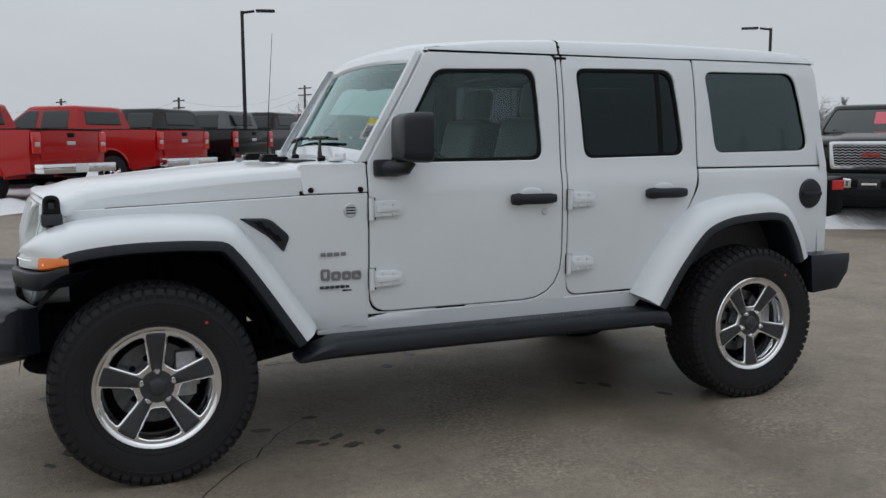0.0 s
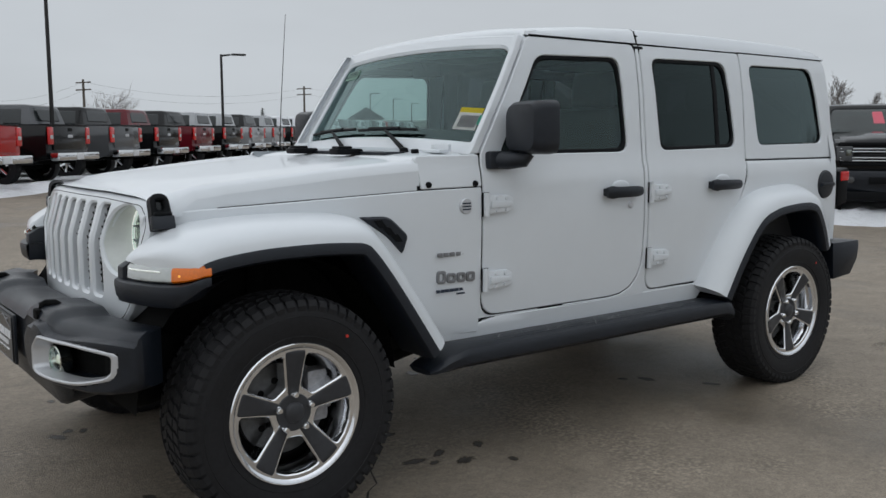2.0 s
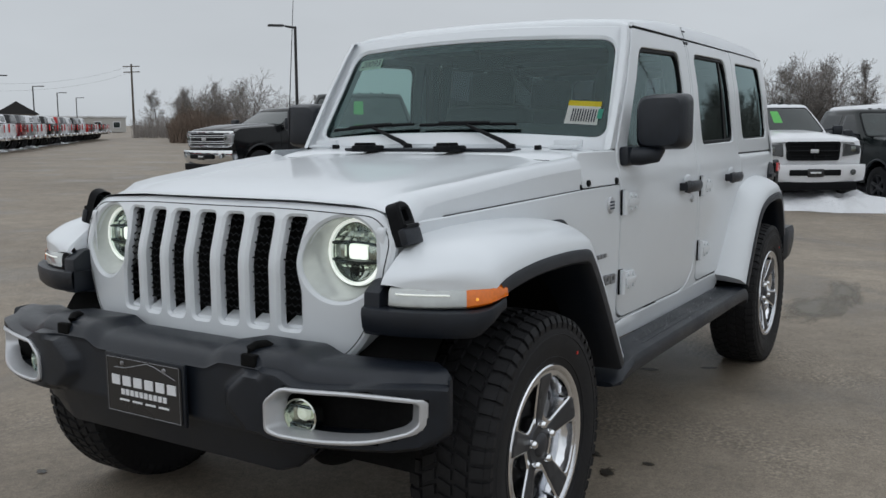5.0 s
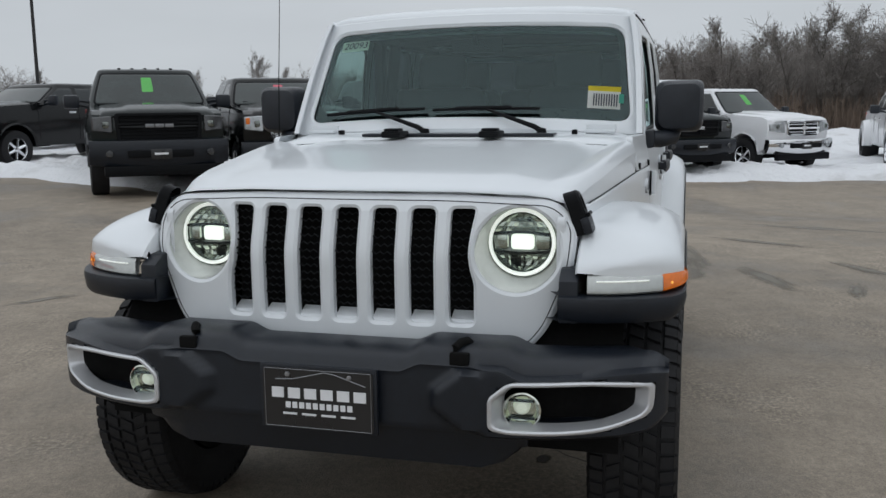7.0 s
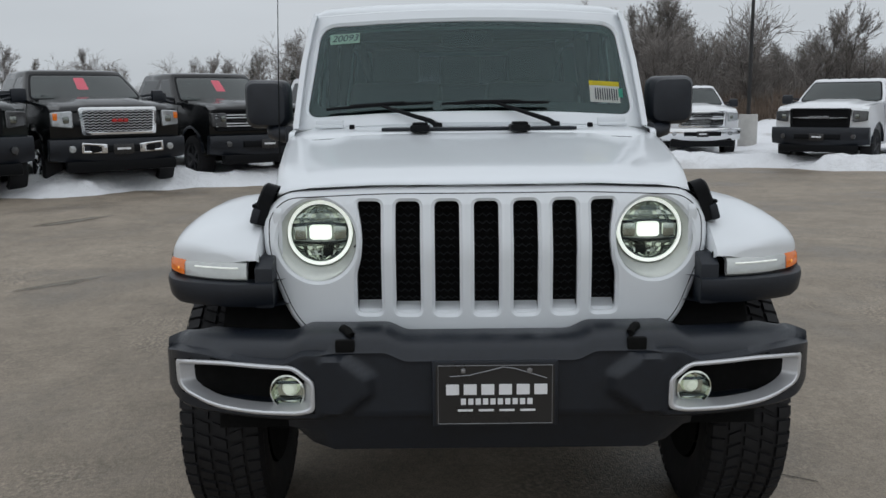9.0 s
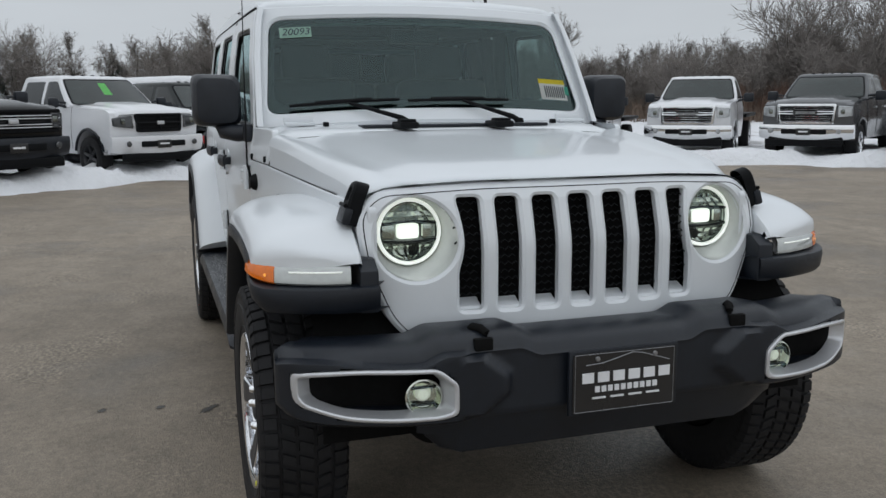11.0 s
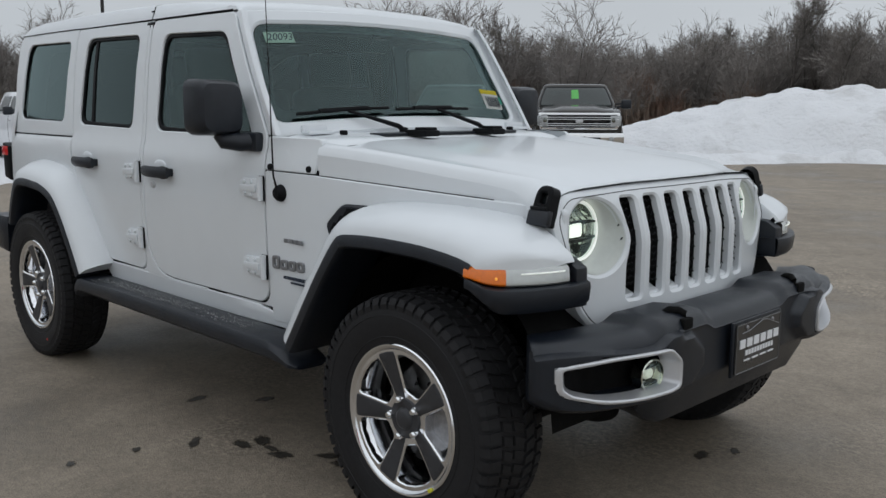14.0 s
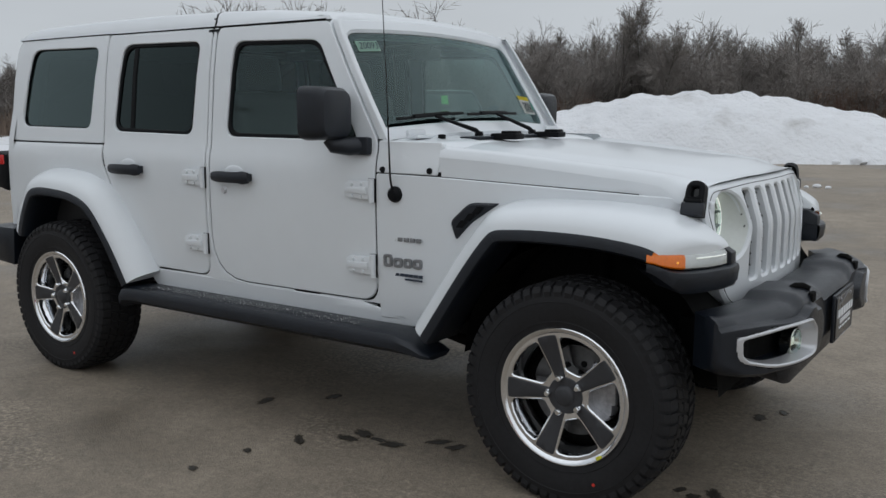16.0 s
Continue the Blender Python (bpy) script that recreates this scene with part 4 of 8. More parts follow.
fin = rnd([(-0.680, 0.120, 0.06), (0.680, 0.120, 0.06), (0.637, 0.505, 0.05), (-0.637, 0.505, 0.05)])
part("windscreen_border", panel([rnd(inset_loop(WGLASS, 0.002)), fin], lambda u, v, d: ws_map(u, v, 0.0145), ycut, [], inset=0, thick=0), M["frit"], wf, "black glass border")


def ws_card(name, y, v, w, h, material, d, par, label="", skew=0.0):
    bm_ = B()
    q = [ws_map(y + a * w / 2 + skew * b, v + b * h / 2, d) for a, b in ((-1, -1), (1, -1), (1, 1), (-1, 1))]
    vs = [bm_.verts.new(p) for p in q]
    bm_.faces.new(vs)
    bmesh.ops.solidify(bm_, geom=bm_.faces[:], thickness=0.0015)
    return part(name, bm_, material, par, label, smooth=False)


yl = ws_card("price_label", -0.597, 0.168, 0.135, 0.088, M["paper"], 0.0105, wf, "white bar-marked label with yellow header")
ws_card("label_header", -0.597, 0.220, 0.135, 0.024, M["yellow"], 0.0100, yl)
for k in range(10):
    ws_card("label_bar", -0.650 + 0.0105 * k, 0.165, 0.005, 0.058, M["ink"], 0.0085, yl)
ws_card("green_mark", -0.668, 0.175, 0.02, 0.045, M["teal"], 0.0084, yl)
ml = ws_card("stock_label", 0.555, 0.463, 0.135, 0.052, M["mint"], 0.009, wf, "pale green label with handwritten number")
fc = bpy.data.curves.new("stock_number", 'FONT')
fc.body, fc.size, fc.align_x, fc.align_y, fc.shear = "20093", 0.048, 'CENTER', 'CENTER', 0.25
fo = new("stock_number", fc)
dg = bpy.context.evaluated_depsgraph_get()
me_f = bpy.data.meshes.new_from_object(fo.evaluated_get(dg))
bpy.data.objects.remove(fo)
me_f.materials.append(M["ink"])
for v in me_f.vertices:
    v.co = ws_map(0.555 - v.co.x, 0.463 + v.co.y, 0.0065)
num = new("stock_number", me_f)
num.parent = ml

# wipers
for y0 in (-0.24, 0.26):
    bm = B()
    a = W0 + Vector((-0.045, 0, -0.002))
    p0 = Vector((a.x, y0 - 0.12, a.z))
    pm = ws_map(y0 + 0.12, 0.085, -0.022)
    tube(bm, [p0, p0 + Vector((0, 0.03, 0.02)), pm], [0.013, 0.011, 0.006], 8)
    lathe(bm, [(0.0, 0.03), (0.018, 0.026), (0.022, 0.0)], p0 - Vector((0, 0, 0.014)), (0, 0, 1), 14)
    wp = part("wiper", bm, M["trim"], suv, "black windscreen wiper")
    bm = B()
    q = [ws_map(y0 - 0.10 + 0.042 * k, 0.098 - 0.0007 * k, -0.014) for k in range(12)]
    tube(bm, q, 0.007, 6)
    tube(bm, [ws_map(y0 + 0.02, 0.097, -0.020), ws_map(y0 + 0.26, 0.093, -0.020)], 0.010, 6)
    part("wiper_blade", bm, M["trim"], wp)

# roof
bm = B()
rings = []
RX = [(1.186, 1.768, 0.0), (1.192, 1.779, 0.3), (1.215, 1.791, 0.7), (1.28, 1.803, 1), (1.6, 1.830, 1), (1.922, 1.842, 1)]
RX2 = [(1.934, 1.842, 1), (2.4, 1.848, 1), (2.9, 1.846, 1), (3.3, 1.838, 1), (3.48, 1.828, 1), (3.545, 1.812, 0.9), (3.575, 1.778, 0.7)]
for seg_ in (RX, RX2):
    bm = B()
    rings = []
    for x, z, c in seg_:
        e = side_y(x, 1.775)
        prof = [(e + 0.002, 1.766), (e - 0.004, 1.783), (e - 0.02, z - 0.014), (e - 0.045, z - 0.003), (e - 0.09, z + 0.003), (0.42, z + 0.003 + 0.014 * c), (0.2, z + 0.003 + 0.018 * c), (0, z + 0.003 + 0.020 * c)]
        if c < 0.5:
            prof = [(a, min(b, z + 0.01 * c)) for a, b in prof]
        ww = max(0, (1.5 - x) / 0.32)
        rings.append([Vector((x + 0.045 * (a / 0.7) ** 2 * ww, -a, b)) for a, b in prof] + [Vector((x + 0.045 * (a / 0.7) ** 2 * ww, a, b)) for a, b in prof[-2::-1]])
    loft(bm, rings)
    part("roof_panel", bm, M["white"], suv, "white hardtop roof panel", angle=55)
bm = B()
for x in (1.93,):
    tube(bm, [(x, side_y(x, 1.775) * k / 6, 1.833 + (0.022 if abs(k) < 4 else 0.008 if abs(k) < 6 else -0.03)) for k in range(-6, 7)], 0.004, 6)
part("roof_seam", bm, M["trim"], suv)
bm = B()
box(bm, (2.42, 0, 1.775), (2.24, 1.30, 0.02), 0.006)
part("headliner", bm, M["headliner"], suv)

# white header closing the gap between roof and windscreen
bm = B()
loft(bm, [[Vector((1.222 + 0.050 * (y / 0.7) ** 2 - dx, y, z)) for y in [0.70 * k / 8 for k in range(-8, 9)]] for dx, z in ((0.0, 1.74), (0.012, 1.772), (0.004, 1.784), (-0.04, 1.79))])
part("roof_header", bm, M["white"], suv)

# rear wall with glass
bm = panel([rnd([(-0.80, 0.70, 0.04), (0.80, 0.70, 0.04), (0.79, 1.22), (0.69, 1.77, 0.08), (-0.69, 1.77, 0.08), (-0.79, 1.22)]),
            rnd([(-0.62, 1.27, 0.06), (0.62, 1.27, 0.06), (0.56, 1.69, 0.06), (-0.56, 1.69, 0.06)])],
           lambda u, v, d: Vector((3.615 - max(0, v - 1.22) * 0.09 - d, u, v)), inset=0.01, thick=0.05)
part("tailgate", bm, M["white"], suv, "white rear gate")
bm = panel([rnd([(-0.62, 1.27, 0.06), (0.62, 1.27, 0.06), (0.56, 1.69, 0.06), (-0.56, 1.69, 0.06)])],
           lambda u, v, d: Vector((3.600 - max(0, v - 1.22) * 0.09, u, v)), inset=0, thick=0)
part("rear_glass", bm, M["privacy"], suv, "dark rear glass")

# grille
def gr_map(y, z, d):
    x = -0.492 + 0.30 * max(0, z - 0.97) + 0.075 * (abs(y) / 0.62) ** 2.2
    if z > 1.09:
        x += 0.25 * (z - 1.09)
    return Vector((x + d, y, z))


GOUT = rnd([(-0.50, 0.685, 0.05), (0.50, 0.685, 0.05), (0.572, 0.755, 0.06), (0.645, 0.93, 0.08), (0.652, 1.06, 0.05), (0.590, 1.122, 0.06), (0.30, 1.138, 0.1),
            (-0.30, 1.138, 0.1), (-0.590, 1.122, 0.06), (-0.652, 1.06, 0.05), (-0.645, 0.93, 0.08), (-0.572, 0.755, 0.06)])
slots = []
for k in range(-3, 4):
    c = 0.1125 * k
    lp = rnd([(c - 0.0355, 0.778, 0.018), (c + 0.0355, 0.778, 0.018), (c + 0.0355, 1.099, 0.018), (c - 0.0355, 1.099, 0.018)])
    if abs(k) == 3:
        sg = 1 if k > 0 else -1
        lp = rnd([(sg * (abs(c) + u), v, r_) for u, v, r_ in ((-0.0355, 0.778, 0.018), (0.0355, 0.778, 0.018), (0.0355, 0.895, 0.02), (0.024, 0.930, 0.03), (0.018, 0.985, 0.04),
                                                              (0.024, 1.040, 0.03), (0.0355, 1.099, 0.014), (-0.0355, 1.099, 0.018))])
    slots.append(lp)
circ = [[(sg * 0.490 + 0.117 * math.cos(2 * math.pi * k / 40), 0.985 + 0.117 * math.sin(2 * math.pi * k / 40)) for k in range(40)] for sg in (-1, 1)]
gp = panel([GOUT] + slots + circ, gr_map, [0.05 * k for k in range(-12, 13)], [0.72 + 0.03 * k for k in range(8)] + [0.955, 0.985, 1.03, 1.075, 1.09, 1.115], inset=0.009, thick=0.022, drop=0.008)
grille = part("grille", gp, M["white"], suv, "white seven-slot grille panel", angle=32)
for k in range(-3, 4):
    c = 0.1125 * k
    bm = B()
    xf = gr_map(c, 0.77, 0).x + 0.013 + 0.012 * (abs(k) == 3)
    prism(bm, [(xf, c - 0.0352, 0.772), (xf + 0.045, c - 0.0352, 0.772), (xf + 0.045, c - 0.0352, 0.804), (xf + 0.004, c - 0.0352, 0.786)], (0, 0.0704, 0))
    part("slot_sill", bm, M["white"], grille)
    bm = B()
    # honeycomb mesh as small crossing bars
    for j in range(13):
        z = 0.818 + 0.0215 * j
        for i in (-1, 0, 1):
            yy = c + 0.022 * i + (0.011 if j % 2 else 0)
            if abs(yy - c) < 0.036:
                x = gr_map(yy, z, 0).x + 0.026
                tube(bm, [(x, yy - 0.011, z), (x, yy, z + 0.008), (x, yy + 0.011, z)], 0.0026, 4, caps=False)
    part("grille_mesh", bm, M["trim"], grille, "black honeycomb insert")
bm = B()
box(bm, (-0.385, 0, 0.93), (0.02, 0.748, 0.40), 0)
part("grille_backing", bm, M["dark"], grille)
# dark tube drawn in for the shade of the shut line round the grille panel
bm = B()
rim_line = []
lp = offset_loop(dedupe(GOUT if area2(GOUT) > 0 else GOUT[::-1]), 0.017)
for (u0, v0), (u1, v1) in zip(lp, lp[1:] + lp[:1]):
    n = max(1, int(math.hypot(u1 - u0, v1 - v0) / 0.03))
    rim_line += [gr_map(u0 + (u1 - u0) * j / n, v0 + (v1 - v0) * j / n, 0.0) for j in range(n)]
tube(bm, rim_line + rim_line[:1], 0.0016, 5)
part("grille_seam", bm, M["trim"], grille)
# grille sides to body
bm = B()
loft(bm, [[gr_map(y, z, 0.02) for y, z in GOUT], [Vector((-0.30, y * 1.0, z)) for y, z in GOUT]], closed=True)
part("grille_shell", bm, M["white"], grille, angle=60)

# headlights
M["lampchrome"] = pbr("bright_lamp_reflector", (0.52, 0.55, 0.50), 0.16, metal=1.0, var=0.35, scale=40)
for sg in (-1, 1):
    c = Vector((-0.350, sg * 0.490, 0.998))
    ax = Vector((-1, 0, 0.06)).normalized()
    bm = B()
    ring_c = [(sg * 0.490 + 0.1165 * math.cos(2 * math.pi * k / 40), 0.985 + 0.1165 * math.sin(2 * math.pi * k / 40)) for k in range(40)]
    rim_ = [gr_map(u, v, 0.012) for u, v in ring_c]
    rim_mid = [gr_map(u, v, 0.030).lerp(c + Vector((0.004, u - sg * 0.490, v - 0.985)), 0.35) for u, v in ring_c]
    rim_in = [c + Vector((0.004, 0.098 * math.cos(2 * math.pi * k / 40), 0.098 * math.sin(2 * math.pi * k / 40))) for k in range(40)]
    loft(bm, [rim_, rim_mid, rim_in, [p + Vector((0.04, 0, 0)) for p in rim_in]], closed=True)
    hl = part("headlight", bm, M["bucket"], suv, "round lit headlight with bright halo ring", angle=50)
    bm = B()
    lathe(bm, [(0.0, -0.034), (0.05, -0.032), (0.078, -0.020), (0.088, -0.002), (0.0985, 0.001)], c, ax, 40)
    part("headlight_reflector", bm, M["reflector"], hl)
    bm = B()
    lathe(bm, [(0.0855, 0.004), (0.087, 0.013), (0.0945, 0.013), (0.097, 0.004)], c, ax, 48)
    part("halo_ring", bm, M["halo"], hl, "bright white ring")
    # upper and lower reflector bowls, fluted
    for up_ in (1, -1):
        bm = B()
        rings = []
        for j in range(5):
            h_ = 0.030 + 0.052 * j / 4
            half = math.sqrt(max(0.0, 0.083 ** 2 - h_ ** 2)) + 0.001
            rings.append([c + Vector((-0.004 + 0.022 * math.sin(math.pi * j / 4) + (0.004 if q % 2 else 0.0), half * (q / 5 - 1), up_ * h_)) for q in range(11)])
        loft(bm, rings)
        part("reflector_bowl", bm, M["lampchrome"], hl, "fluted bright reflector", angle=10)
        bm = B()
        tube(bm, [c + Vector((-0.010, 0.080 * (q / 4 - 1), up_ * (0.030 - 0.006 * abs(q / 4 - 1) ** 2))) for q in range(9)], 0.0045, 6)
        part("headlight_bar", bm, M["trim"], hl)
    # projector with its lit rectangle
    bm = B()
    lp = rnd([(-0.033, -0.022, 0.012), (0.033, -0.022, 0.012), (0.033, 0.022, 0.012), (-0.033, 0.022, 0.012)])
    prism(bm, [c + Vector((0.004, u, v)) for u, v in lp], (0.014, 0, 0), 0.004)
    part("headlight_led", bm, M["lampon"], hl, "glowing white beam")
    bm = B()
    for dy in (-0.060, 0.060):
        box(bm, c + Vector((0.002, dy, 0)), (0.016, 0.040, 0.044), 0.008)
    part("projector_side", bm, M["lampchrome"], hl)
    bm = B()
    lathe(bm, [(0.0, 0.028), (0.04, 0.026), (0.07, 0.019), (0.086, 0.012)], c, ax, 40)
    part("headlight_lens", bm, M["lens"], hl)

# front bumper
def bx(y):
    return -0.709 + 0.191 * (max(0, abs(y) - 0.36) / 0.555) ** 2.6


FO_OUT = [(0.468, 0.574, 0.016), (0.508, 0.564, 0.02), (0.64, 0.561, 0.05), (0.745, 0.567, 0.04), (0.835, 0.595, 0.02), (0.853, 0.614, 0.012), (0.855, 0.682, 0.016), (0.73, 0.700, 0.06), (0.520, 0.698, 0.02), (0.468, 0.655, 0.016)]
FO_IN = [(0.480, 0.584, 0.014), (0.512, 0.575, 0.015), (0.64, 0.572, 0.04), (0.742, 0.578, 0.04), (0.822, 0.602, 0.014), (0.838, 0.620, 0.010), (0.840, 0.672, 0.012), (0.727, 0.690, 0.05), (0.526, 0.688, 0.014), (0.480, 0.650, 0.012)]
FO_BACK = [(0.502, 0.588, 0.014), (0.526, 0.581, 0.015), (0.65, 0.577, 0.04), (0.735, 0.583, 0.04), (0.792, 0.603, 0.014), (0.804, 0.618, 0.010), (0.806, 0.666, 0.012), (0.72, 0.684, 0.05), (0.536, 0.684, 0.014), (0.502, 0.654, 0.012)]
POCKET = [((p[0] + q[0]) / 2, (p[1] + q[1]) / 2) for p, q in zip(FO_OUT, FO_IN)]
bm = B()
rings = []
ny = 183
for i in range(ny + 1):
    y = -0.885 + 1.77 * i / ny
    a = abs(y)
    top = 0.750 + 0.024 * float(sstep(0.22, 0.29, a)) * float(sstep(0.56, 0.49, a)) - 0.010 * float(sstep(0.50, 0.86, a))
    bot = interp([(0, 0.545), (0.55, 0.540), (0.78, 0.540), (0.86, 0.550), (0.885, 0.556)], a)
    x = bx(y)
    e = max(0, (a - 0.825) / 0.06) ** 2
    x += 0.022 * e
    top -= 0.012 * e
    bot += 0.028 * e
    back = min(x + 0.20, 0.372 - a)
    sh = top - 0.042 + 0.018 * float(sstep(0.58, 0.80, a))
    pod_out = float(sstep(0.41, 0.47, a))
    face = [(x + 0.010 - 0.026 * pod_out, sh - 0.007)]
    z_hi, z_lo = sh - 0.012, bot + 0.014
    for j in range(15):
        z = z_hi + (z_lo - z_hi) * j / 14
        zm = (z - 0.5 * (z_hi + z_lo)) / (0.5 * (z_hi - z_lo))
        a0_ = 0.300 + 0.075 * max(0.0, abs(zm) - 0.30) / 0.70
        pod = float(sstep(a0_, a0_ + 0.040, a)) * max(float(sstep(1.02, 0.86, abs(zm))), pod_out)
        face.append((min(x - 0.029 * pod + 0.012 + (0.122 if inside(POCKET, a, z) else 0.0), back - 0.015), z))
    rings.append([Vector((back, y, top - 0.01)), Vector((min(x + 0.10, back - 0.006), y, top)), Vector((min(x + 0.045, back - 0.012), y, top - 0.006)), Vector((min(x + 0.022, back - 0.016), y, top - 0.024)), Vector((min(x + 0.016, back - 0.018), y, sh))] +
                 [Vector((fx, y, fz)) for fx, fz in face] + [Vector((x + 0.018 - 0.018 * pod_out, y, bot + 0.003)), Vector((min(x + 0.05, back - 0.008), y, bot)), Vector((back, y, bot + 0.01))])
loft(bm, rings, closed=True, caps=True)


def widen(v):
    """Carry the bumper's ends a little further out."""
    return v + Vector((0, (1 if v.y > 0 else -1) * 0.022 * float(sstep(0.62, 0.90, abs(v.y))), 0))


for v in bm.verts:
    v.co = widen(v.co)
bumper = part("front_bumper", bm, M["black"], suv, "textured black moulded front bumper", angle=42)
bm = B()
rings = []
for y in (-0.555, -0.53, -0.49, -0.43, -0.2, 0.2, 0.43, 0.49, 0.53, 0.555):
    k = interp([(0.43, 0.0), (0.49, 0.022), (0.53, 0.060), (0.555, 0.105)], abs(y))
    rings.append([Vector((-0.684 + 0.3 * k, y, 0.56)), Vector((-0.664 + 0.3 * k, y, 0.50)), Vector((-0.640 + 0.3 * k, y, 0.434 + k)), Vector((-0.62, y, 0.426 + k)), Vector((-0.44, y * 1.01, 0.455 + k)), Vector((-0.36, y * 1.01, 0.520 + 0.3 * k)), Vector((-0.36, y * 1.01, 0.60))])
loft(bm, rings, closed=True, caps=True)
part("lower_valance", bm, M["black"], bumper)
for sg in (-1, 1):
    # tow hook on its mound
    bm = B()
    tube(bm, [(bx(0.4) + 0.090, sg * 0.400, 0.762), (bx(0.4) + 0.074, sg * 0.396, 0.776), (bx(0.4) + 0.050, sg * 0.384, 0.777), (bx(0.4) + 0.036, sg * 0.374, 0.768), (bx(0.4) + 0.030, sg * 0.374, 0.752)], [0.014, 0.0125, 0.012, 0.012, 0.012], 10)
    box(bm, (bx(0.4) + 0.020, sg * 0.388, 0.742), (0.020, 0.052, 0.036), 0.006)
    part("tow_hook", bm, M["dark"], bumper, "black tow hook")

    def bz_map(u, v, d):
        return widen(Vector((bx(u) - 0.027 + 0.008 * float(sstep(0.74, 0.85, u)) + 0.022 * max(0, (u - 0.825) / 0.06) ** 2 + d, sg * u, v)))
    fo_out = FO_OUT
    fo_in = FO_IN
    cuts = [0.50, 0.53, 0.56, 0.6, 0.64, 0.68, 0.72, 0.75, 0.78, 0.80, 0.82, 0.84, 0.86, 0.875]
    bzm = panel([rnd(fo_out), rnd(fo_in)], bz_map, cuts, [], inset=0.004, thick=0.012, drop=0.003)
    loft(bzm, [[bz_map(u, v, 0.003) for u, v in rnd(fo_in)], [bz_map(u, v, 0.056) for u, v in rnd(FO_BACK)]], closed=True)
    bz = part("fog_bezel", bzm, M["satin"], bumper, "satin silver fog lamp surround", angle=30)
    # near-black sheet over the pocket floor, darker in place of deep shade
    part("fog_recess", panel([rnd(fo_out)], lambda u, v, d: bz_map(u, v, d + 0.112 - 0.069 * float(sstep(0.68, 0.84, u))), cuts, [], inset=0, thick=0), M["dark"], bz)
    c = Vector((-0.668, sg * 0.546, 0.613))
    ax = Vector((-1, sg * 0.15, 0))
    bm = B()
    lathe(bm, [(0.049, -0.025), (0.049, 0.012), (0.045, 0.014), (0.043, 0.004), (0.036, -0.014), (0.012, -0.020), (0.0, -0.020)], c, ax, 28)
    fg = part("fog_lamp", bm, M["fogchrome"], bz, "round clear fog lamp")
    bm = B()
    lathe(bm, [(0.0, 0.020), (0.02, 0.019), (0.035, 0.014), (0.044, 0.006)], c, ax, 28)
    part("fog_glass", bm, M["lens"], fg)
    bm = B()
    lathe(bm, [(0.0, 0.004), (0.014, 0.001), (0.021, -0.010)], c + Vector((0, 0, 0.004)), ax, 20)
    part("fog_bulb", bm, M["foglit"], fg)
    bm = B()
    for dz in (0.024, -0.022):
        box(bm, c + Vector((0.0, 0, dz)), (0.012, 0.066, 0.006), 0.002)
    part("fog_bar", bm, M["trim"], fg)
# dealer plate
bm = B()
box(bm, (-0.719, -0.009, 0.618), (0.012, 0.332, 0.180), 0.004)
pl = part("plate_holder", bm, M["black"], suv, "black plate frame")
bm = B()
lpp = rnd([(-0.165, 0.535, 0.012), (0.147, 0.535, 0.012), (0.147, 0.700, 0.012), (-0.165, 0.700, 0.012)])
prism(bm, [(-0.726, u, v) for u, v in lpp], (-0.003, 0, 0))
part("front_plate", bm, M["plate"], pl, "black plate with white shapes")


def plate_bar(bm_, u, v, w, h):
    box(bm_, (-0.7305, u, v), (0.003, w, h), 0)


for k in range(6):
    bm = B()
    plate_bar(bm, 0.1035 - 0.0465 * k, 0.632, 0.034, 0.028)
    part("plate_bar", bm, M["letter"], pl)
for k in range(10):
    bm = B()
    plate_bar(bm, 0.075 - 0.0195 * k, 0.599, 0.0135, 0.016)
    part("plate_bar", bm, M["letter"], pl)
for k in range(4):
    bm = B()
    plate_bar(bm, 0.070 - 0.055 * k, 0.575, 0.040, 0.005)
    part("plate_bar", bm, M["letter"], pl)
bm = B()
pk = [(0.110, 0.668), (0.06, 0.671), (0.03, 0.678), (-0.030, 0.693), (-0.06, 0.689), (-0.145, 0.662)]
tube(bm, [(-0.7305, u, v) for u, v in pk], 0.0016, 5)
for lo_, hi_ in (((-0.165, 0.535), (0.147, 0.535)), ((-0.165, 0.7), (0.147, 0.7)), ((-0.165, 0.535), (-0.165, 0.7)), ((0.147, 0.535), (0.147, 0.7))):
    pa, pb = Vector((-0.730, *lo_)), Vector((-0.730, *hi_))
    cen = Vector((-0.730, -0.009, 0.618))
    tube(bm, [cen + (pa - cen) * 0.965, cen + (pb - cen) * 0.965], 0.0009, 4)
part("plate_outline", bm, M["badge"], pl)
for u in (0.075, -0.100):
    bm = B()
    lathe(bm, [(0.0, 0.005), (0.006, 0.004), (0.0075, 0.0)], (-0.729, u, 0.683), (-1, 0, 0), 10)
    part("plate_bolt", bm, M["steel"], pl)

# rear bumper
bm = B()
rings = []
for y in [-0.935, -0.92, -0.86, -0.5, 0, 0.5, 0.86, 0.92, 0.935]:
    a = abs(y)
    k = 0.03 if a > 0.93 else 0
    rings.append([Vector((3.40 + k if a > 0.84 else 3.56, y, 0.735 - k)), Vector((3.675 - k, y, 0.735 - k)), Vector((3.715 - k - 0.035 * (a > 0.84), y, 0.705)), Vector((3.715 - k - 0.045 * (a > 0.84), y, 0.635)),
                  Vector(((3.60 if a > 0.84 else 3.64) - k, y, 0.545 + k)), Vector((3.42 + k if a > 0.84 else 3.56, y, 0.53 + k))])
loft(bm, rings, closed=True, caps=True)
part("rear_bumper", bm, M["black"], suv, "black plastic rear bumper", angle=50)

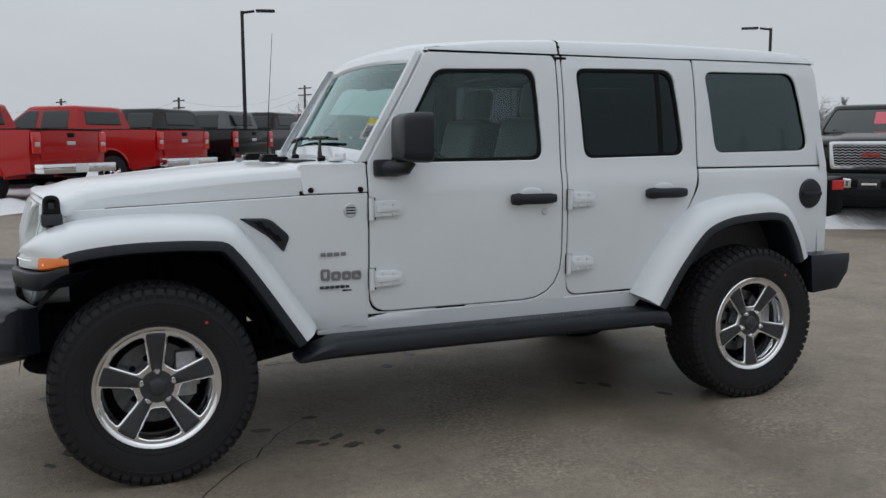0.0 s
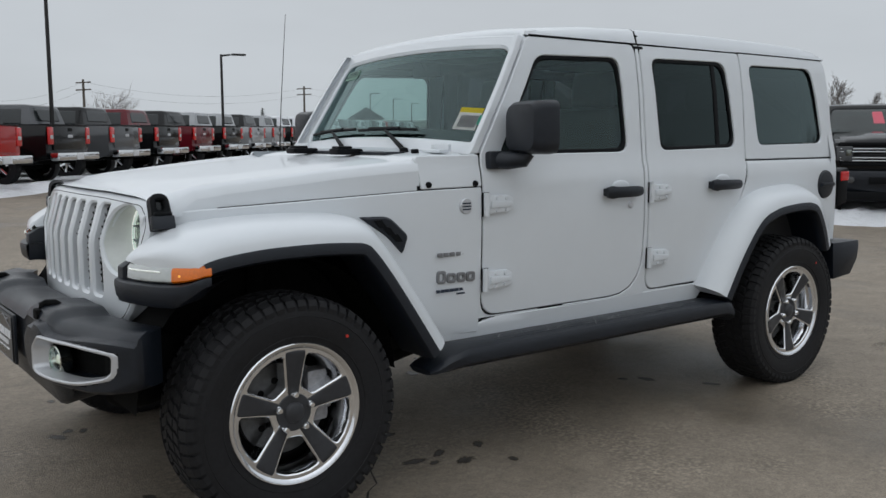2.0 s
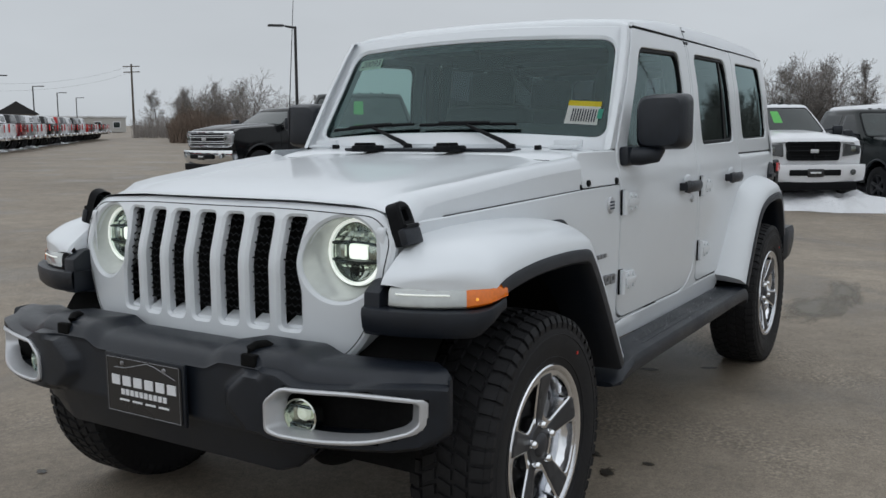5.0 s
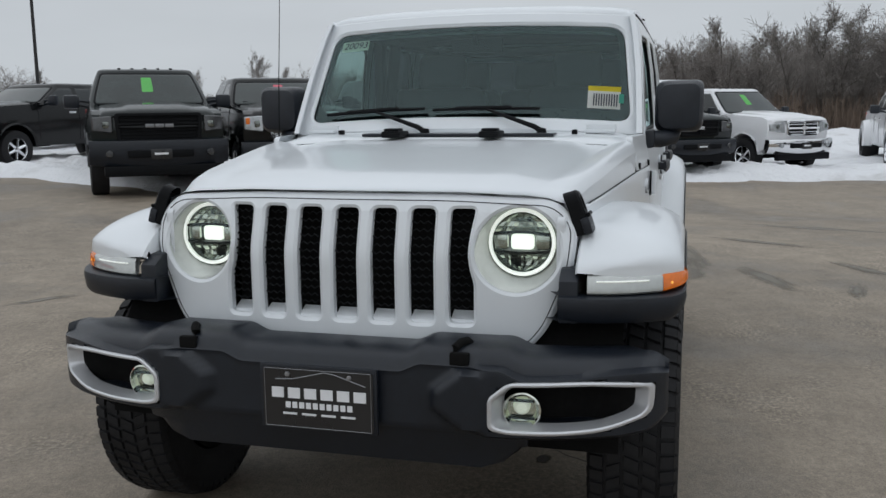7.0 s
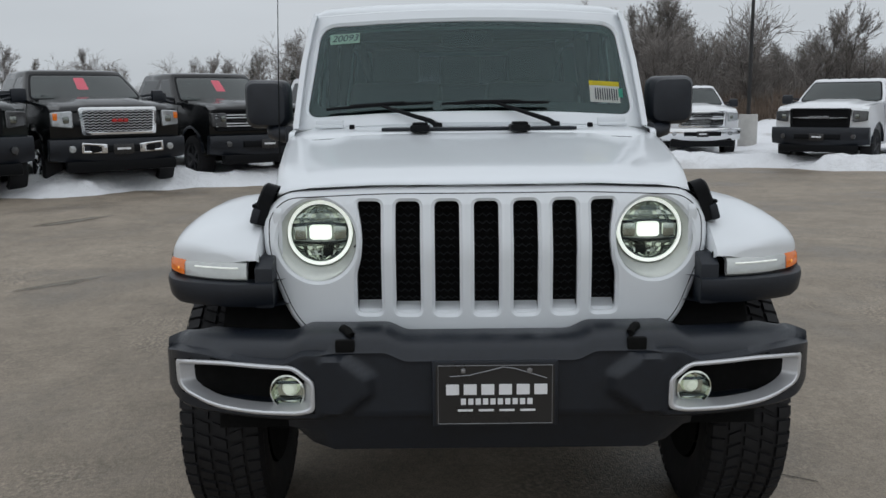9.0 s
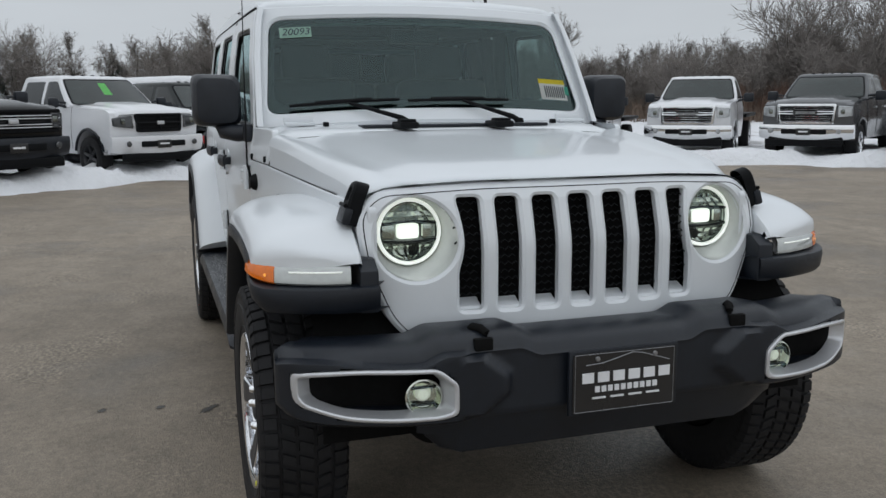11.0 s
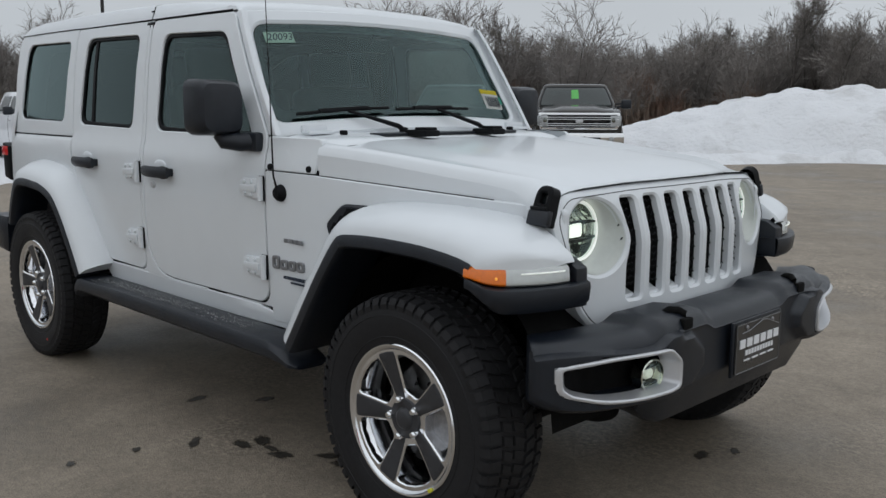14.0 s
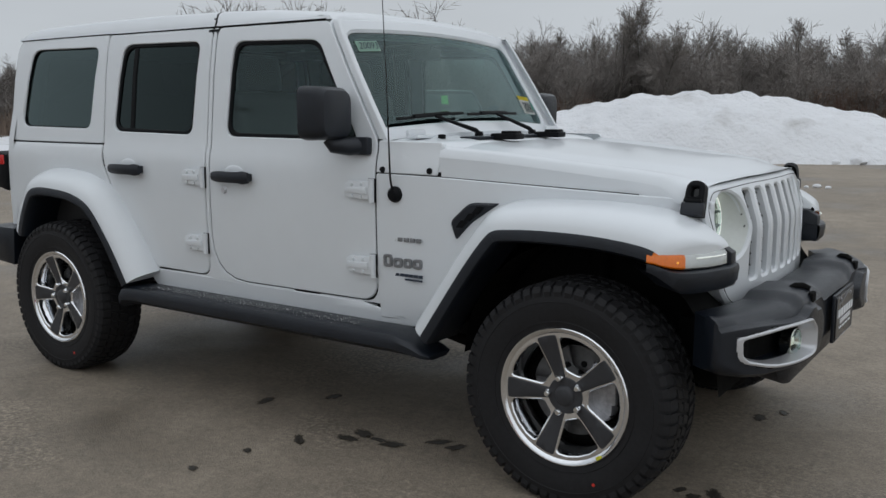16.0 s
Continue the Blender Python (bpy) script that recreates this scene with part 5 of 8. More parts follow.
# underbody
bm = B()
for y in (-0.42, 0.42):
    box(bm, (1.68, y, 0.46), (3.88, 0.09, 0.14), 0.04)
    bmesh.ops.create_uvsphere(bm, u_segments=16, v_segments=10, radius=1.0, matrix=Matrix.Translation((-0.38, y * 1.06, 0.430)) @ Matrix.Diagonal((0.115, 0.065, 0.052, 1)))
box(bm, (1.6, 0, 0.53), (2.2, 1.45, 0.06), 0.01)
box(bm, (1.9, 0.25, 0.38), (0.9, 0.4, 0.12), 0.03)
box(bm, (0.1, 0, 0.72), (0.7, 0.7, 0.35), 0.05)
box(bm, (3.3, 0, 0.55), (0.6, 1.3, 0.25), 0.04)
box(bm, (-0.40, 0, 0.58), (0.24, 1.15, 0.16), 0.02)
for x in (0.0, 3.008):
    tube(bm, [(x, -0.70, 0.39), (x, 0.70, 0.39)], 0.05, 12)
    bmesh.ops.create_uvsphere(bm, u_segments=14, v_segments=8, radius=0.14, matrix=Matrix.Translation((x, 0.18, 0.39)))
    for y in (-0.50, 0.50):
        tube(bm, [(x + 0.06, y, 0.42), (x + 0.06, y, 0.95)], 0.045, 10)
part("underbody", bm, M["dark"], suv, "dark chassis and axles")
bm = B()
tube(bm, [(-0.16, -0.72, 0.34), (-0.16, 0.72, 0.34)], 0.022, 10)
tube(bm, [(0.25, -0.55, 0.36), (0.95, -0.48, 0.46)], 0.030, 10)
tube(bm, [(0.25, 0.55, 0.36), (0.95, 0.48, 0.46)], 0.030, 10)
part("steering_link", bm, M["dark"], suv)

# cabin
bm = B()
rings = []
for y in (-0.70, -0.66, -0.2, 0.2, 0.66, 0.70):
    k = 0.03 if abs(y) > 0.68 else 0
    rings.append([Vector((1.00, y, 1.235 - k)), Vector((1.10, y, 1.262 - k)), Vector((1.24, y, 1.255 - k)), Vector((1.30, y, 1.20 - k)), Vector((1.33, y, 1.02)), Vector((1.26, y, 0.85)), Vector((0.98, y, 0.85))])
loft(bm, rings, closed=True, caps=True)
part("dashboard", bm, M["seat"], suv, "black dashboard")
bm = B()
cxs = Vector((1.46, -0.38, 1.14))
axs = Vector((1, 0, 0.42)).normalized()
ring = []
upv = axs.cross(Vector((0, 1, 0))).normalized()
tube(bm, [cxs + (Vector((0, 1, 0)) * math.cos(a) + upv * math.sin(a)) * 0.185 for a in [k * math.pi / 14 for k in range(29)]], 0.016, 8)
for a in (0, math.pi, -math.pi / 2 if upv.z > 0 else math.pi / 2):
    tube(bm, [cxs - axs * 0.03, cxs + (Vector((0, 1, 0)) * math.cos(a) + upv * math.sin(a)) * 0.18], 0.018, 6)
tube(bm, [cxs - axs * 0.03, cxs - axs * 0.25], 0.04, 10)
part("steering_wheel", bm, M["trim"], suv, "black three-spoke steering wheel")


def seat(x, y, w):
    bm_ = B()
    box(bm_, (x, y, 0.86), (0.52, w, 0.18), 0.06, seg=3)
    box(bm_, (x + 0.30, y, 1.17), (0.16, w, 0.62), 0.06, rot(0, 14, 0), seg=3)
    box(bm_, (x + 0.395, y, 1.565), (0.10, 0.26, 0.19), 0.045, rot(0, 10, 0), seg=3)
    for k in (-0.06, 0.06):
        tube(bm_, [(x + 0.37, y + k, 1.42), (x + 0.395, y + k, 1.54)], 0.008, 6)
    return part("front_seat" if x < 2 else "rear_seat", bm_, M["seat"], suv, "black leather seat")


seat(1.62, -0.37, 0.50)
seat(1.62, 0.37, 0.50)
for y in (-0.42, 0.0, 0.42):
    seat(2.48, y, 0.42)
bm = B()
for s in (-1, 1):
    tube(bm, [(1.25, s * 0.60, 1.74), (1.95, s * 0.62, 1.73), (2.75, s * 0.62, 1.72), (3.45, s * 0.60, 1.45), (3.5, s * 0.60, 1.1)], 0.032, 8)
    tube(bm, [(1.96, s * 0.62, 1.73), (1.98, s * 0.70, 1.2), (1.98, s * 0.70, 0.7)], 0.035, 8)
    box(bm, (1.93, s * 0.70, 1.50), (0.10, 0.05, 0.52), 0.015)
for x, z in ((1.96, 1.73), (2.78, 1.71)):
    tube(bm, [(x, -0.62, z), (x, 0.62, z)], 0.030, 8)
part("roll_bar", bm, M["trim"], suv, "black padded roll bars")
bm = B()
box(bm, (2.2, 0, 0.62), (2.5, 1.40, 0.05), 0.01)
for s in (-1, 1):
    box(bm, (1.43, s * 0.735, 0.93), (0.9, 0.03, 0.62), 0.01)
    box(bm, (2.30, s * 0.745, 0.93), (0.7, 0.03, 0.62), 0.01)
    box(bm, (3.15, s * 0.735, 0.95), (0.85, 0.03, 0.5), 0.01)
box(bm, (0.99, 0, 0.95), (0.04, 1.4, 0.6), 0)
part("cabin_trim", bm, M["seat"], suv, "black door cards and floor")
bm = B()
box(bm, (1.245, 0, 1.655), (0.04, 0.24, 0.065), 0.015)
tube(bm, [(1.20, 0, 1.70), (1.23, 0, 1.66)], 0.012, 6)
part("rear_view_mirror", bm, M["trim"], suv, "black inside mirror")

# wheels
def tread_block_mesh(R, half):
    """Blocks of an all-terrain tread, joined into one mesh."""
    vs, fs = [], []
    n = 58
    rows = [(-0.098, 0.040, 0.0), (-0.050, 0.040, 0.5), (0.0, 0.044, 0.25), (0.050, 0.040, 0.75), (0.098, 0.040, 0.3)]
    for k in range(n):
        for yc, w, ph in rows:
            a0 = 2 * math.pi * (k + ph) / n
            edge_ = abs(yc) > 0.09
            da = 2 * math.pi / n * (0.36 if not edge_ else 0.38 + 0.04 * (k % 2))
            sk = 0.35 * (1 if yc > 0 else -1) * 2 * math.pi / n if not edge_ else 0
            base = len(vs)
            for rr, sh in ((R - 0.010, 1.0), (R, 0.90)):
                for da_, dy in ((-1, -1), (1, -1), (1, 1), (-1, 1)):
                    a = a0 + da_ * da * sh + dy * sk * 0.5
                    y = yc + dy * w / 2 * sh
                    r_ = rr - (0.010 if abs(y) > 0.105 else 0.0)
                    vs.append((r_ * math.cos(a), y, r_ * math.sin(a)))
            fs += [tuple(base + i for i in f) for f in ((4, 5, 6, 7), (0, 1, 5, 4), (1, 2, 6, 5), (2, 3, 7, 6), (3, 0, 4, 7))]
            if edge_:  # shoulder lug running onto the sidewall
                sg = 1 if yc > 0 else -1
                b2 = len(vs)
                for r_, y in ((R - 0.010, half - 0.012), (R - 0.030, half - 0.0025), (R - 0.048, half - 0.004)):
                    for da_ in (-1, 1):
                        a = a0 + da_ * da * (0.9 if r_ > R - 0.05 else 0.6)
                        vs.append((r_ * math.cos(a), sg * (y + 0.0015), r_ * math.sin(a)))
                fs += [(b2, b2 + 1, b2 + 3, b2 + 2), (b2 + 2, b2 + 3, b2 + 5, b2 + 4)]
    me = bpy.data.meshes.new("tread")
    me.from_pydata(vs, [], fs)
    me.materials.append(M["rubber"])
    return me


TR = 0.405
tread_me = tread_block_mesh(TR, 0.128)


def face_y(r_):
    """Depth of the wheel's outer face at a radius."""
    return -0.086 - 0.024 * min(1, max(0, (r_ - 0.05) / 0.16)) ** 1.3


def spoke_half(r_):
    return 0.0285 + 0.0170 * max(0, (r_ - 0.085) / 0.13)


M["yellowmark"] = pbr("yellow_chalk", (0.62, 0.60, 0.05), 0.7)


def build_wheel(m, turn):
    """A wheel about its own y axis, outer face towards -y."""
    bm = B()
    lathe(bm, [(0.2485, 0.108), (0.2485, 0.115), (0.245, 0.119), (0.238, 0.118), (0.232, 0.113), (0.218, 0.102), (0.201, 0.062), (0.193, 0.0), (0.205, -0.10), (0.235, -0.115)], (0, 0, 0), (0, -1, 0), 72)
    w = part("wheel", bm, M["polished"], suv, "machined five-spoke alloy wheel with dark inlays")
    w.matrix_basis = m
    bm = B()
    H = 0.128
    prof = [(0.243, 0.108), (0.252, 0.114), (0.262, 0.116), (0.290, 0.1235), (0.325, H), (0.355, H - 0.002), (0.378, H - 0.010), (0.391, H - 0.024), (0.396, 0.07), (0.397, 0.0),
            (0.396, -0.07), (0.391, -H + 0.024), (0.378, -H + 0.010), (0.355, -H + 0.002), (0.325, -H), (0.290, -0.1235), (0.255, -0.115), (0.243, -0.108)]
    lathe(bm, prof, (0, 0, 0), (0, -1, 0), 96)
    for r_ in (0.270, 0.340):
        lathe(bm, [(r_ - 0.003, 0.115 if r_ < 0.3 else H - 0.002), (r_, 0.1205 if r_ < 0.3 else H + 0.001), (r_ + 0.003, 0.118 if r_ < 0.3 else H - 0.002)], (0, 0, 0), (0, -1, 0), 96)
    part("tyre", bm, M["rubber"], w, "black all-terrain tyre")
    tr = new("tread", tread_me)
    tr.parent = w
    # machined face: a ring, five tapered spokes and a hub, cut by five rounded windows
    rim_loop = [(0.237 * math.cos(2 * math.pi * k / 80), 0.237 * math.sin(2 * math.pi * k / 80)) for k in range(80)]
    holes = []
    for k in range(5):
        a0 = radians(turn + 72 * k)
        lp = []
        for r_ in (0.092, 0.12, 0.15, 0.18, 0.2100):
            g = a0 + math.asin(spoke_half(r_) / r_)
            lp.append((r_ * math.cos(g), r_ * math.sin(g), 0.012 if r_ == 0.092 else 0.020 if r_ > 0.19 else 0))
        g0 = a0 + math.asin(spoke_half(0.2100) / 0.2100)
        g1 = a0 + radians(72) - math.asin(spoke_half(0.2100) / 0.2100)
        for f_ in (0.25, 0.5, 0.75):
            g = g0 + (g1 - g0) * f_
            lp.append((0.2130 * math.cos(g), 0.2130 * math.sin(g), 0))
        for r_ in (0.2100, 0.18, 0.15, 0.12, 0.092):
            g = a0 + radians(72) - math.asin(spoke_half(r_) / r_)
            lp.append((r_ * math.cos(g), r_ * math.sin(g), 0.012 if r_ == 0.092 else 0.020 if r_ > 0.19 else 0))
        holes.append(rnd(lp, 4))
    fc_ = panel([rim_loop] + holes, lambda u, v, d: Vector((u, face_y(math.hypot(u, v)) + d, v)), [0.03 * k for k in range(-7, 8)], [0.03 * k for k in range(-7, 8)], inset=0.004, thick=0.055, drop=0.004)
    part("wheel_face", fc_, M["polished"], w, "bright machined wheel face", angle=30)
    for k in range(5):
        a = radians(turn + 72 * k)
        ca, sa = math.cos(a), math.sin(a)
        inl = rnd([(0.062, -0.0190, 0.004), (0.15, -0.0295), (0.200, -0.0372), (0.2185, -0.0378, 0.008), (0.221, 0.0), (0.2185, 0.0378, 0.008), (0.200, 0.0372), (0.15, 0.0295), (0.062, 0.0190, 0.004)], 3)
        inl = [(r_ * ca - t_ * sa, r_ * sa + t_ * ca) for r_, t_ in inl]
        pk_ = panel([inl], lambda u, v, d: Vector((u, face_y(math.hypot(u, v)) - 0.0022 + d, v)), [0.03 * q for q in range(-7, 8)], [0.03 * q for q in range(-7, 8)], inset=0.002, thick=0.004, drop=0.0015)
        part("spoke_inlay", pk_, M["rimgrey"], w)
        bm = B()
        lathe(bm, [(0.0, 0.026), (0.008, 0.0255), (0.0120, 0.020), (0.0138, 0.012), (0.0142, -0.01)], (0.0640 * ca, -0.087, 0.0640 * sa), (0, -1, 0), 12)
        part("lug_nut", bm, M["chrome"], w)
    bm = B()
    lathe(bm, [(0.0, 0.106), (0.024, 0.105), (0.034, 0.100), (0.0375, 0.093), (0.064, 0.0925), (0.068, 0.084), (0.078, 0.070), (0.078, 0.03)], (0, 0, 0), (0, -1, 0), 36)
    part("hub_cap", bm, M["rimgrey"], w, "dark hub centre")
    bm = B()
    lathe(bm, [(0.05, 0.010), (0.165, 0.010), (0.165, -0.015), (0.05, -0.015)], (0, 0, 0), (0, -1, 0), 40)
    bd = part("brake_disc", bm, M["disc"], w)
    for k in range(10):
        bm = B()
        g = 2 * math.pi * k / 10
        lathe(bm, [(0.0, 0.0125), (0.012, 0.0125), (0.013, 0.0095)], (0.105 * math.cos(g), 0, 0.105 * math.sin(g)), (0, -1, 0), 8)
        part("disc_hole", bm, M["dark"], bd)
    bm = B()
    box(bm, (0.118, -0.012, 0.03), (0.085, 0.075, 0.19), 0.02)
    box(bm, (0.150, -0.035, 0.03), (0.045, 0.03, 0.10), 0.01)
    part("brake_caliper", bm, M["steel"], w)
    bm = B()
    lathe(bm, [(0.205, -0.04), (0.02, -0.045)], (0, 0, 0), (0, -1, 0), 32)
    # added dark cover closes the wheel's inner side, hiding the bright barrel
    lathe(bm, [(0.237, -0.1165), (0.10, -0.100), (0.04, -0.100)], (0, 0, 0), (0, -1, 0), 32)
    part("brake_shield", bm, M["dark"], w)
    bm = B()
    d = 52 if turn > 80 else 295
    lathe(bm, [(0.0, 0.1285), (0.006, 0.1285), (0.006, 0.126)], (0.315 * math.cos(radians(d)), 0, 0.315 * math.sin(radians(d))), (0, -1, 0), 10)
    part("paint_dot", bm, M["reddot"], w)
    return w


build_wheel(pose(0, -0.810, 0.395), 90)
build_wheel(pose(3.008, -0.810, 0.395), 126)
rf_wheel = build_wheel(pose(0, 0.810, 0.395, 0, 0, 180), 36)
build_wheel(pose(3.008, 0.810, 0.395, 0, 0, 180), 36)
bm = B()
box(bm, (0.238 * math.cos(radians(-52)), -0.120, 0.238 * math.sin(radians(-52))), (0.022, 0.004, 0.012), 0.003, rot(0, -38, 0))
part("paint_mark", bm, M["yellowmark"], rf_wheel, "yellow chalk mark")

# ---- background materials ----
def snow_mat():
    m, nt, b = mat_new("old_snow")
    tc = nt.nodes.new("ShaderNodeTexCoord")
    L = nt.links.new
    n1 = nd(nt, "ShaderNodeTexNoise", Scale=0.5, Detail=6.0, Roughness=0.65)
    n2 = nd(nt, "ShaderNodeTexNoise", Scale=7.0, Detail=5.0)
    L(tc.outputs["Object"], n1.inputs["Vector"])
    L(tc.outputs["Object"], n2.inputs["Vector"])
    ramp = nt.nodes.new("ShaderNodeValToRGB")
    e = ramp.color_ramp.elements
    e[0].position, e[0].color = 0.26, (0.46, 0.455, 0.45, 1)
    e[1].position, e[1].color = 0.46, (0.70, 0.71, 0.73, 1)
    L(n1.outputs[0], ramp.inputs[0])
    L(ramp.outputs[0], b.inputs["Base Color"])
    b.inputs["Roughness"].default_value = 0.85
    bp = nd(nt, "ShaderNodeBump", Strength=0.9, Distance=0.07)
    L(n2.outputs[0], bp.inputs["Height"])
    L(bp.outputs[0], b.inputs["Normal"])
    return m


M["snow"] = snow_mat()
M["bark"] = pbr("grey_brown_bark", (0.085, 0.074, 0.066), 0.9, var=0.4, scale=3, fine=20)
M["twig"] = pbr("bare_twigs", (0.20, 0.182, 0.168), 0.9, var=0.4, scale=0.6, fine=8)
M["redbrush"] = pbr("reddish_brown_brush", (0.150, 0.092, 0.068), 0.95, var=0.4, scale=0.2, fine=2)
M["brush"] = pbr("brown_underbrush", (0.14, 0.104, 0.08), 0.95, var=0.5, scale=0.15, fine=2)
M["needle"] = pbr("dark_conifer", (0.012, 0.020, 0.014), 0.9, var=0.4)
M["dirt"] = pbr("dry_grass_field", (0.11, 0.085, 0.06), 0.95, var=0.4, scale=0.2, fine=3)
M["pole"] = pbr("dark_bronze_post", (0.020, 0.019, 0.019), 0.5, metal=0.3, var=0.15)
M["wood"] = pbr("weathered_pole_wood", (0.10, 0.085, 0.07), 0.9, var=0.3)
M["concrete"] = pbr("grey_concrete", (0.42, 0.41, 0.39), 0.9, var=0.15, bump=0.4, bump_scale=60)
M["stain"] = pbr("oil_stain", (0.030, 0.027, 0.024), 0.55, var=0.3, scale=9)
M["damp"] = pbr("damp_asphalt", (0.075, 0.068, 0.060), 0.4, var=0.25, scale=5, fine=90)
M["tglass"] = pbr("truck_window_glass", (0.016, 0.024, 0.023), 0.05, spec=0.55, var=0.5, scale=3)
M["pink"] = pbr("pink_price_card", (0.58, 0.10, 0.14), 0.6, var=0.1)
M["green"] = pbr("green_price_card", (0.10, 0.42, 0.09), 0.6, var=0.1)
M["dirtygrey"] = pbr("brick_wall", (0.18, 0.15, 0.13), 0.9, var=0.3)
M["tside"] = pbr("dark_truck_side_glass", (0.014, 0.018, 0.019), 0.07, spec=0.5, var=0.2, scale=2)
M["smoked"] = pbr("smoked_lamp_lens", (0.06, 0.062, 0.065), 0.12, metal=0.3, coat=0.7, var=0.4, scale=14)
M["truckclear"] = pbr("clear_truck_lamp", (0.42, 0.44, 0.45), 0.14, metal=0.5, coat=0.7, var=0.4, scale=14)
PAINT = {"black": (0.005, 0.0055, 0.006), "white": (0.70, 0.71, 0.73), "silver": (0.36, 0.37, 0.38), "red": (0.36, 0.010, 0.010), "grey": (0.10, 0.103, 0.108),
         "darkred": (0.12, 0.008, 0.014), "darkgreen": (0.010, 0.014, 0.014), "darkbronze": (0.030, 0.028, 0.026)}
for k_, c_ in PAINT.items():
    M["p_" + k_] = pbr(k_ + "_truck_paint", c_, 0.16, metal=0.25 if k_ in ("silver", "pewter", "grey") else 0.0, coat=0.16, var=0.06, scale=2, spec=0.26)


# ---- pickup trucks: front axle at the origin, forward -x ----
def pickup(color, grille="mesh", cab="crew", card=None, bumper="black", chassis=False, trim="chrome", tall=0.0, dually=False):
    """One parked pickup truck with its parts."""
    P = M["p_" + color]
    root = empty("pickup_truck", label={"mesh": "%s pickup truck with large framed mesh grille", "bars": "%s heavy pickup truck with barred grille", "cross": "%s pickup truck with crossed chrome grille",
                                        "block": "%s heavy pickup truck with blocky dark grille"}[grille] % color.replace("darkred", "dark red").replace("darkgreen", "dark green").replace("darkbronze", "dark bronze"), category="pickup truck")
    root["label"] += " on snow"
    Wd = 0.985
    xe = {"crew": 2.85, "reg": 2.05}[cab]
    wb = 3.78
    zt = 1.94 + tall
    # body side outline with wheel arches
    def arch(cx, r=0.50):
        return [(cx + r * math.cos(a), 0.46 + r * math.sin(a)) for a in [math.radians(180 - 22.5 * k) for k in range(9)]]
    end = xe + 0.02 if chassis else wb + 1.18
    out = [(-0.80, 0.62), (-0.50, 0.50)] + arch(0.0) + [(0.56, 0.46), (wb - 0.56 if not chassis else end, 0.46)] + ([] if chassis else arch(wb)) + ([] if chassis else [(wb + 0.56, 0.52)]) + \
        [(end, 0.60), (end, 1.36), (xe + 0.04, 1.38), (0.62, 1.39), (0.50, 1.365), (-0.62, 1.30), (-0.80, 1.24), (-0.855, 1.06)]
    def warp(p):
        """Round the nose in plan, tuck the sides in and swell them over the wheels."""
        x, y, z = p
        f = min(1.0, max(0.0, (-0.20 - x) / 0.65))
        a = abs(y) / Wd
        k = 1 - (0.075 if z > 0.95 else 0.05) * ((z - 0.95) / 0.5) ** 2 - 0.03 * f
        sw = 0.0
        if a > 0.8:
            for cx in (0.0,) if chassis else (0.0, wb):
                sw += 0.030 * math.exp(-((math.hypot(x - cx, z - 0.46) - 0.56) / 0.13) ** 2)
        tail = min(1.0, max(0.0, (x - end + 0.12) / 0.12))
        return Vector((x + 0.15 * f * a ** 2.6 - 0.05 * tail * a ** 4, y * k + math.copysign(sw, y), z))
    bm = B()
    prism(bm, [(x, -Wd, z) for x, z in out], (0, 2 * Wd, 0), 0)
    for ax_, cuts in ((0, (-0.7, -0.5, -0.3, -0.1, 0.3, 0.62, 1.2, 1.8, 2.4, 3.2, 3.6, 4.3, end - 0.1)), (1, (-0.86, -0.6, -0.3, 0.3, 0.6, 0.86)), (2, (0.6, 0.75, 0.95, 1.1, 1.25))):
        no = [0, 0, 0]
        no[ax_] = 1
        for c in cuts:
            bmesh.ops.bisect_plane(bm, geom=bm.verts[:] + bm.edges[:] + bm.faces[:], plane_co=[c * n_ for n_ in no], plane_no=no)
    sharp = [e for e in bm.edges if len(e.link_faces) == 2 and e.calc_face_angle(0) > 0.9]
    bmesh.ops.bevel(bm, geom=sharp, offset=0.055, segments=3, affect='EDGES', profile=0.6, clamp_overlap=True)
    for v in bm.verts:
        v.co = warp(v.co)
    body = part("body", bm, P, root, angle=50)
    # hood dome
    bm = B()
    rings = []
    for x, z in ((-0.855, 1.200), (-0.835, 1.240), (-0.74, 1.285), (-0.3, 1.335), (0.2, 1.365), (0.62, 1.385)):
        rings.append([warp((x, 0.90 * k / 12, z + 0.030 * (1 - (abs(k) / 12) ** 3) + 0.034 * float(sstep(0.62, 0.48, abs(k) / 12)) * float(sstep(-0.85, -0.5, x)) - (0.06 if abs(k) == 12 else 0))) for k in range(-12, 13)])
    loft(bm, rings)
    part("hood", bm, P, root, angle=60)
    bm = B()
    box(bm, (0.66, 0, 1.392), (0.13, 1.62, 0.02), 0.008)
    part("cowl_grille", bm, M["trim"], root)
    for y in (-0.42, 0.30):
        bm = B()
        tube(bm, [(0.70, y - 0.16, 1.425), (0.74, y + 0.40, 1.450)], 0.010, 5)
        part("wiper", bm, M["trim"], root)
    # cab: rounded in plan, sides leaning in, crowned roof
    zb, zr = 1.35, zt - 0.075
    def cab_w(v):
        return 0.945 - 0.175 * v ** 1.35
    def cab_front(v):
        return 0.555 + 0.66 * v
    def cab_rear(v):
        return xe - 0.12 * v
    def cab_ring(v, z, pull=0.0):
        w, xf, xr = cab_w(v) - pull * 0.85, cab_front(v) + pull * 1.3, cab_rear(v) - pull
        pts = [(xf + 0.11 * abs(k / 6) ** 2.3, w * 0.97 * k / 6) for k in range(-6, 7)]
